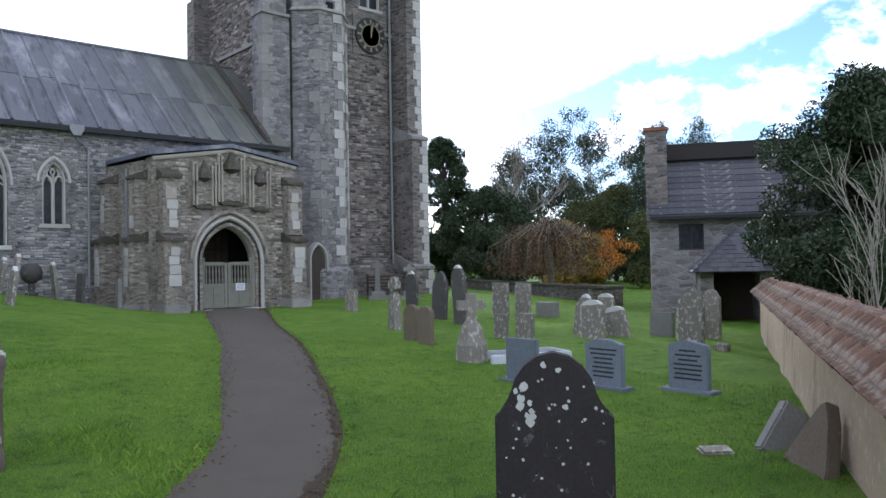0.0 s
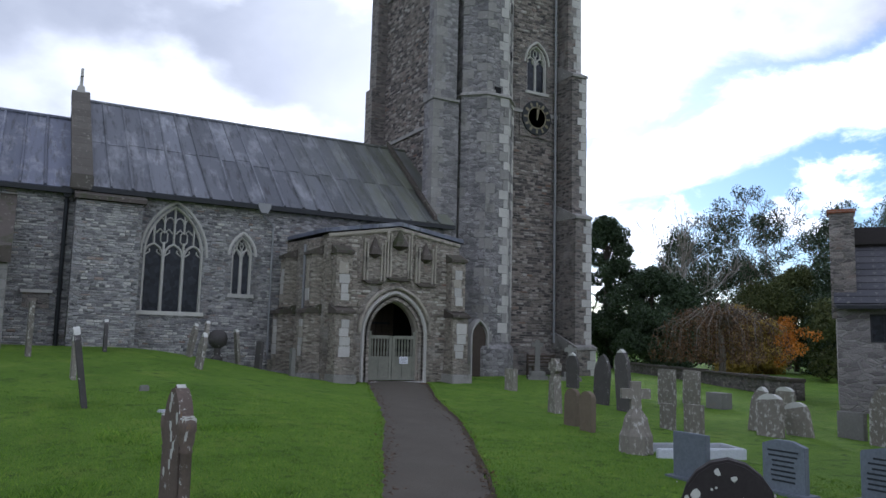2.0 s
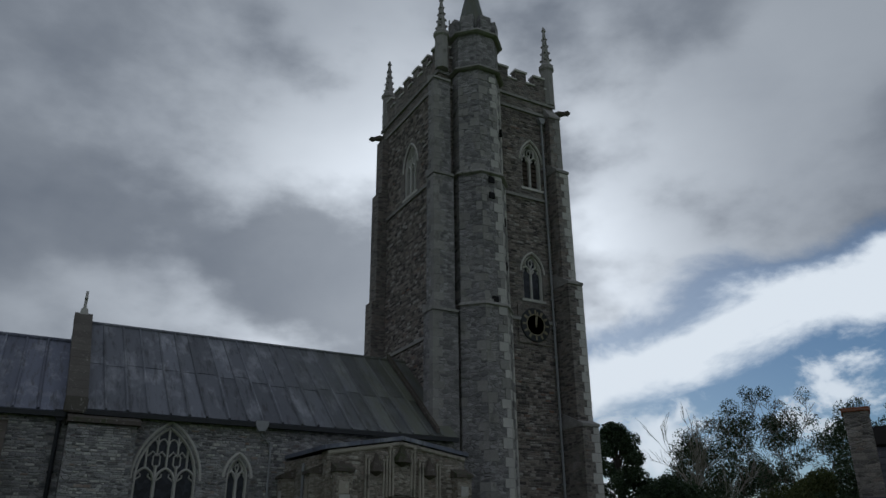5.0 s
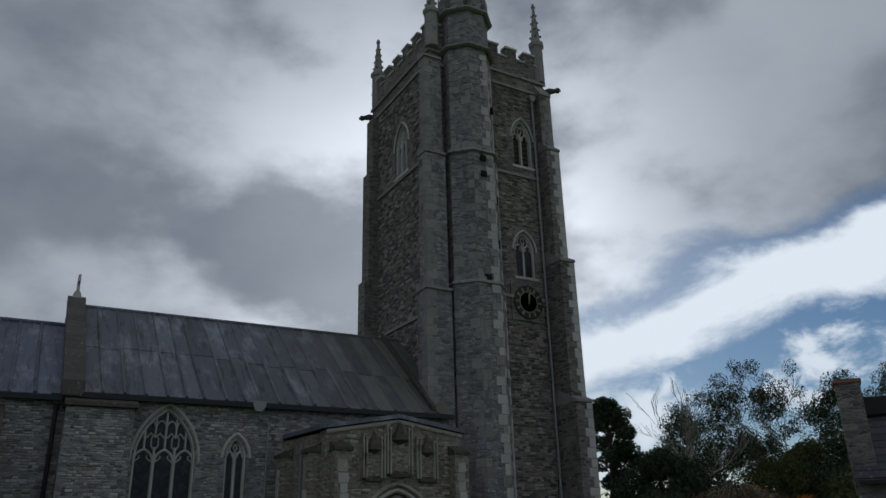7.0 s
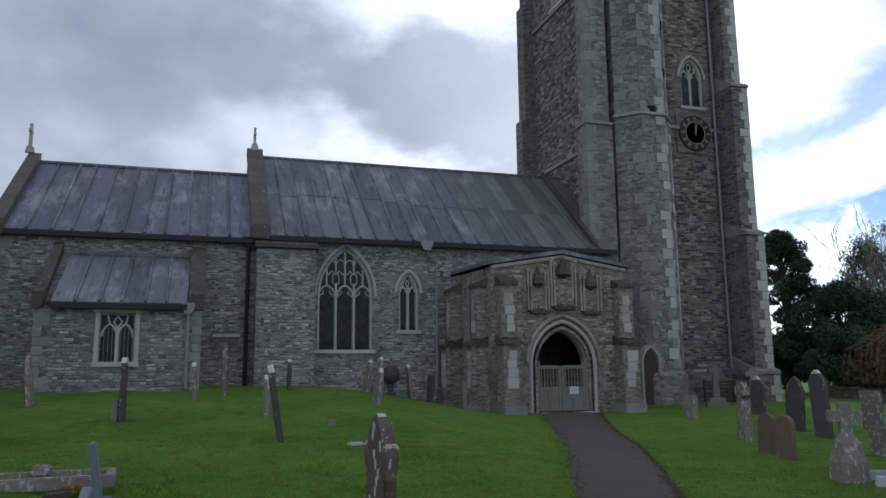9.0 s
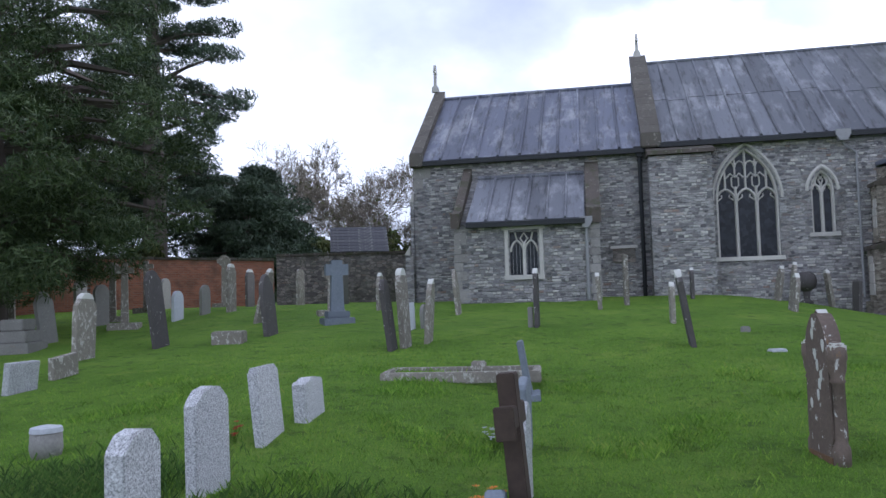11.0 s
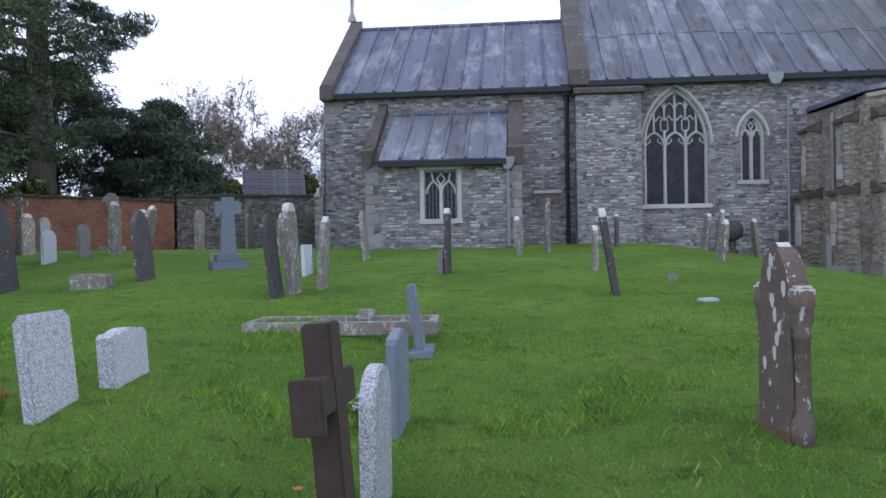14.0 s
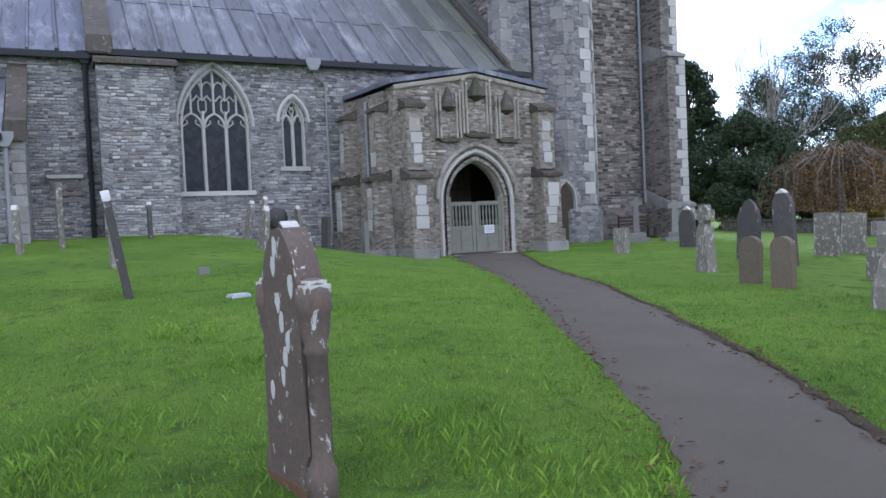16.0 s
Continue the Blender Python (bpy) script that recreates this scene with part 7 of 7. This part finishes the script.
lme.materials.append(leaf_mat("brown_fallen_leaves", (0.07, 0.04, 0.022), (0.17, 0.09, 0.04)))
tagged(new("fallen_leaves", lme), "brown fallen leaves strewn along the path edges", "leaves", kind="stuff")


# ---- walling stones, each proud of its joint ----
def walling_mat(name, tones):
    m = Mat(name, 0.92)
    pick = m.island() if name.endswith("joined") else m.rnd()
    c = m.ramp(pick, *tones)
    c = m.mix(m.ramp(m.noise(0.6, 6, 0.65, m.mapped((1, 1, 0.55))), (0.55, 0.0), (0.73, 0.7)), c, (0.10, 0.095, 0.088))
    c = m.mix(m.ramp(m.noise(6, 6, 0.7), (0.60, 0.0), (0.66, 0.5)), c, (0.52, 0.50, 0.46))
    g = m.noise(28, 6, 0.7)
    c = m.mix(0.75, c, m.ramp(g, (0.3, 0.55), (0.7, 1.3)), "MULTIPLY")
    return m.color(c).bump(g, 0.7, 0.02).m


G_T = ((0.0, (0.13, 0.125, 0.13)), (0.15, (0.215, 0.208, 0.21)), (0.5, (0.31, 0.30, 0.30)), (0.78, (0.43, 0.415, 0.395)), (0.92, (0.58, 0.56, 0.52)), (1.0, (0.27, 0.20, 0.165)))
W_T = ((0.0, (0.12, 0.105, 0.09)), (0.25, (0.24, 0.21, 0.175)), (0.55, (0.37, 0.33, 0.275)), (0.8, (0.50, 0.46, 0.395)), (0.92, (0.62, 0.585, 0.52)), (1.0, (0.27, 0.175, 0.135)))
B_T = ((0.0, (0.06, 0.055, 0.055)), (0.3, (0.14, 0.122, 0.112)), (0.6, (0.235, 0.20, 0.175)), (0.85, (0.33, 0.285, 0.25)), (0.94, (0.44, 0.41, 0.37)), (1.0, (0.20, 0.125, 0.095)))


def inside(loop, x, z):
    hit = False
    for (xa, za), (xb, zb) in zip(loop, loop[1:] + loop[:1]):
        if (za > z) != (zb > z) and x < (xb - xa) * (z - za) / (zb - za) + xa:
            hit = not hit
    return hit


def walling(parent, outline, holes, y, tones, tag, seed, hmin=0.055, hmax=0.12, wmin=0.09, wmax=0.30, single=0, swap=False):
    """Courses of rough stones over a wall face, leaving its openings free."""
    r = random.Random(seed)
    x0, x1 = min(p[0] for p in outline), max(p[0] for p in outline)
    z0, z1 = min(p[1] for p in outline), max(p[1] for p in outline)
    vs, fs, made = [], [], 0
    joined = walling_mat(tag + "_joined", tones)
    loose = walling_mat(tag + "_stone", tones) if single else None
    z = z0 + 0.02
    while z < z1 - 0.06:
        h = r.uniform(hmin, hmax)
        x = x0 + r.uniform(0, 0.1)
        while x < x1 - 0.1:
            w = r.uniform(wmin, wmax)
            a, b, c, d = x + 0.01, min(x + w - 0.01, x1), z + 0.008 + r.uniform(0, 0.012), z + h - 0.008 + r.uniform(-0.012, 0.004)
            x += w
            probe = [(a - 0.1, c - 0.05), (b + 0.1, c - 0.05), (a - 0.1, d + 0.05), (b + 0.1, d + 0.05), ((a + b) / 2, (c + d) / 2)]
            if not all(inside(outline, px, min(pz, z1 - 0.001)) for px, pz in probe[2:]) or any(inside(hl, px, pz) for hl in holes for px, pz in probe):
                continue
            p = y - r.uniform(0.004, 0.028)
            j = lambda: r.uniform(-0.02, 0.02)
            s = 0.012
            q = [(a, y, c), (b, y, c), (b, y, d), (a, y, d), (a + s + j(), p, c + s), (b - s + j(), p, c + s + j() * 0.5), (b - s + j(), p, d - s), (a + s + j(), p, d - s + j() * 0.5)]
            if swap:
                q = [(yy, xx, zz) for xx, yy, zz in q]
            f = [(4, 5, 6, 7), (0, 1, 5, 4), (1, 2, 6, 5), (2, 3, 7, 6), (3, 0, 4, 7)]
            if made < single:
                me = bpy.data.meshes.new("stone")
                me.from_pydata(q, [], f)
                me.materials.append(loose)
                ob = new("stone", me)
                ob.parent = parent
                made += 1
            else:
                k = len(vs)
                vs += q
                fs += [tuple(i + k for i in g) for g in f]
        z += h
    me = bpy.data.meshes.new("rubble_walling")
    me.from_pydata(vs, [], fs)
    me.materials.append(joined)
    ob = new("rubble_walling", me)
    ob.parent = parent
    tagged(ob, "rough grey and brown walling rubble", kind="stuff")


walling(porch, [(PX0 + 0.05, 0.05), (PX1 - 0.05, 0.05), (PX1 - 0.05, 5.1), (PC, 5.5), (PX0 + 0.05, 5.1)], [lancet(12.32, 1.46, 0.0, 1.8, 3.6, 12), [(10.95, 3.5), (13.95, 3.5), (13.95, 5.3), (10.95, 5.3)]], PORCH_Y, W_T, "porch", 1, 0.07, 0.13, 0.14, 0.36, 300)
walling(nave, [(3.8, 0.5), (9.4, 0.5), (9.4, 6.45), (3.8, 6.45)], [lancet(5.0, 1.22, 2.2, 4.4, 6.4), lancet(7.45, 0.56, 2.95, 4.6, 5.5)], WALL_Y, G_T, "nave", 2, single=300)
walling(fb, [(1.69, 0.7), (3.75, 0.7), (3.75, 5.97), (1.69, 5.97)], [], 27.8, G_T, "buttress", 3, single=120)
walling(chancel, [(-6.5, 0.6), (1.3, 0.6), (1.3, 6.2), (-6.5, 6.2)], [[(0.25, 2.3), (1.25, 2.3), (1.25, 3.0), (0.25, 3.0)]], WALL_Y, G_T, "chancel", 4, single=200)
walling(vestry, [(-4.6, 0.7), (-0.4, 0.7), (-0.4, 3.6), (-4.6, 3.6)], [[(-3.35, 1.75), (-1.8, 1.75), (-1.8, 3.7), (-3.35, 3.7)]], VY, G_T, "vestry", 5, single=200)
walling(tower, [(20.0, 1.4), (23.0, 1.4), (23.0, 24.8), (20.0, 24.8)], [lancet(22.15, 0.85, 19.9, 21.9, 23.3), lancet(21.85, 0.8, 13.4, 15.4, 16.6), [(20.7, 11.4), (22.9, 11.4), (22.9, 13.7), (20.7, 13.7)]], TOWER_Y, B_T, "tower_south", 6, 0.08, 0.15, 0.16, 0.4)
walling(tower, [(TOWER_Y + 0.2, 7.0), (TN - 0.2, 7.0), (TN - 0.2, 24.8), (TOWER_Y + 0.2, 24.8)], [lancet(33.1, 0.95, 19.6, 21.6, 23.2)], TX0, B_T, "tower_east", 7, 0.08, 0.15, 0.16, 0.4, 0, True)
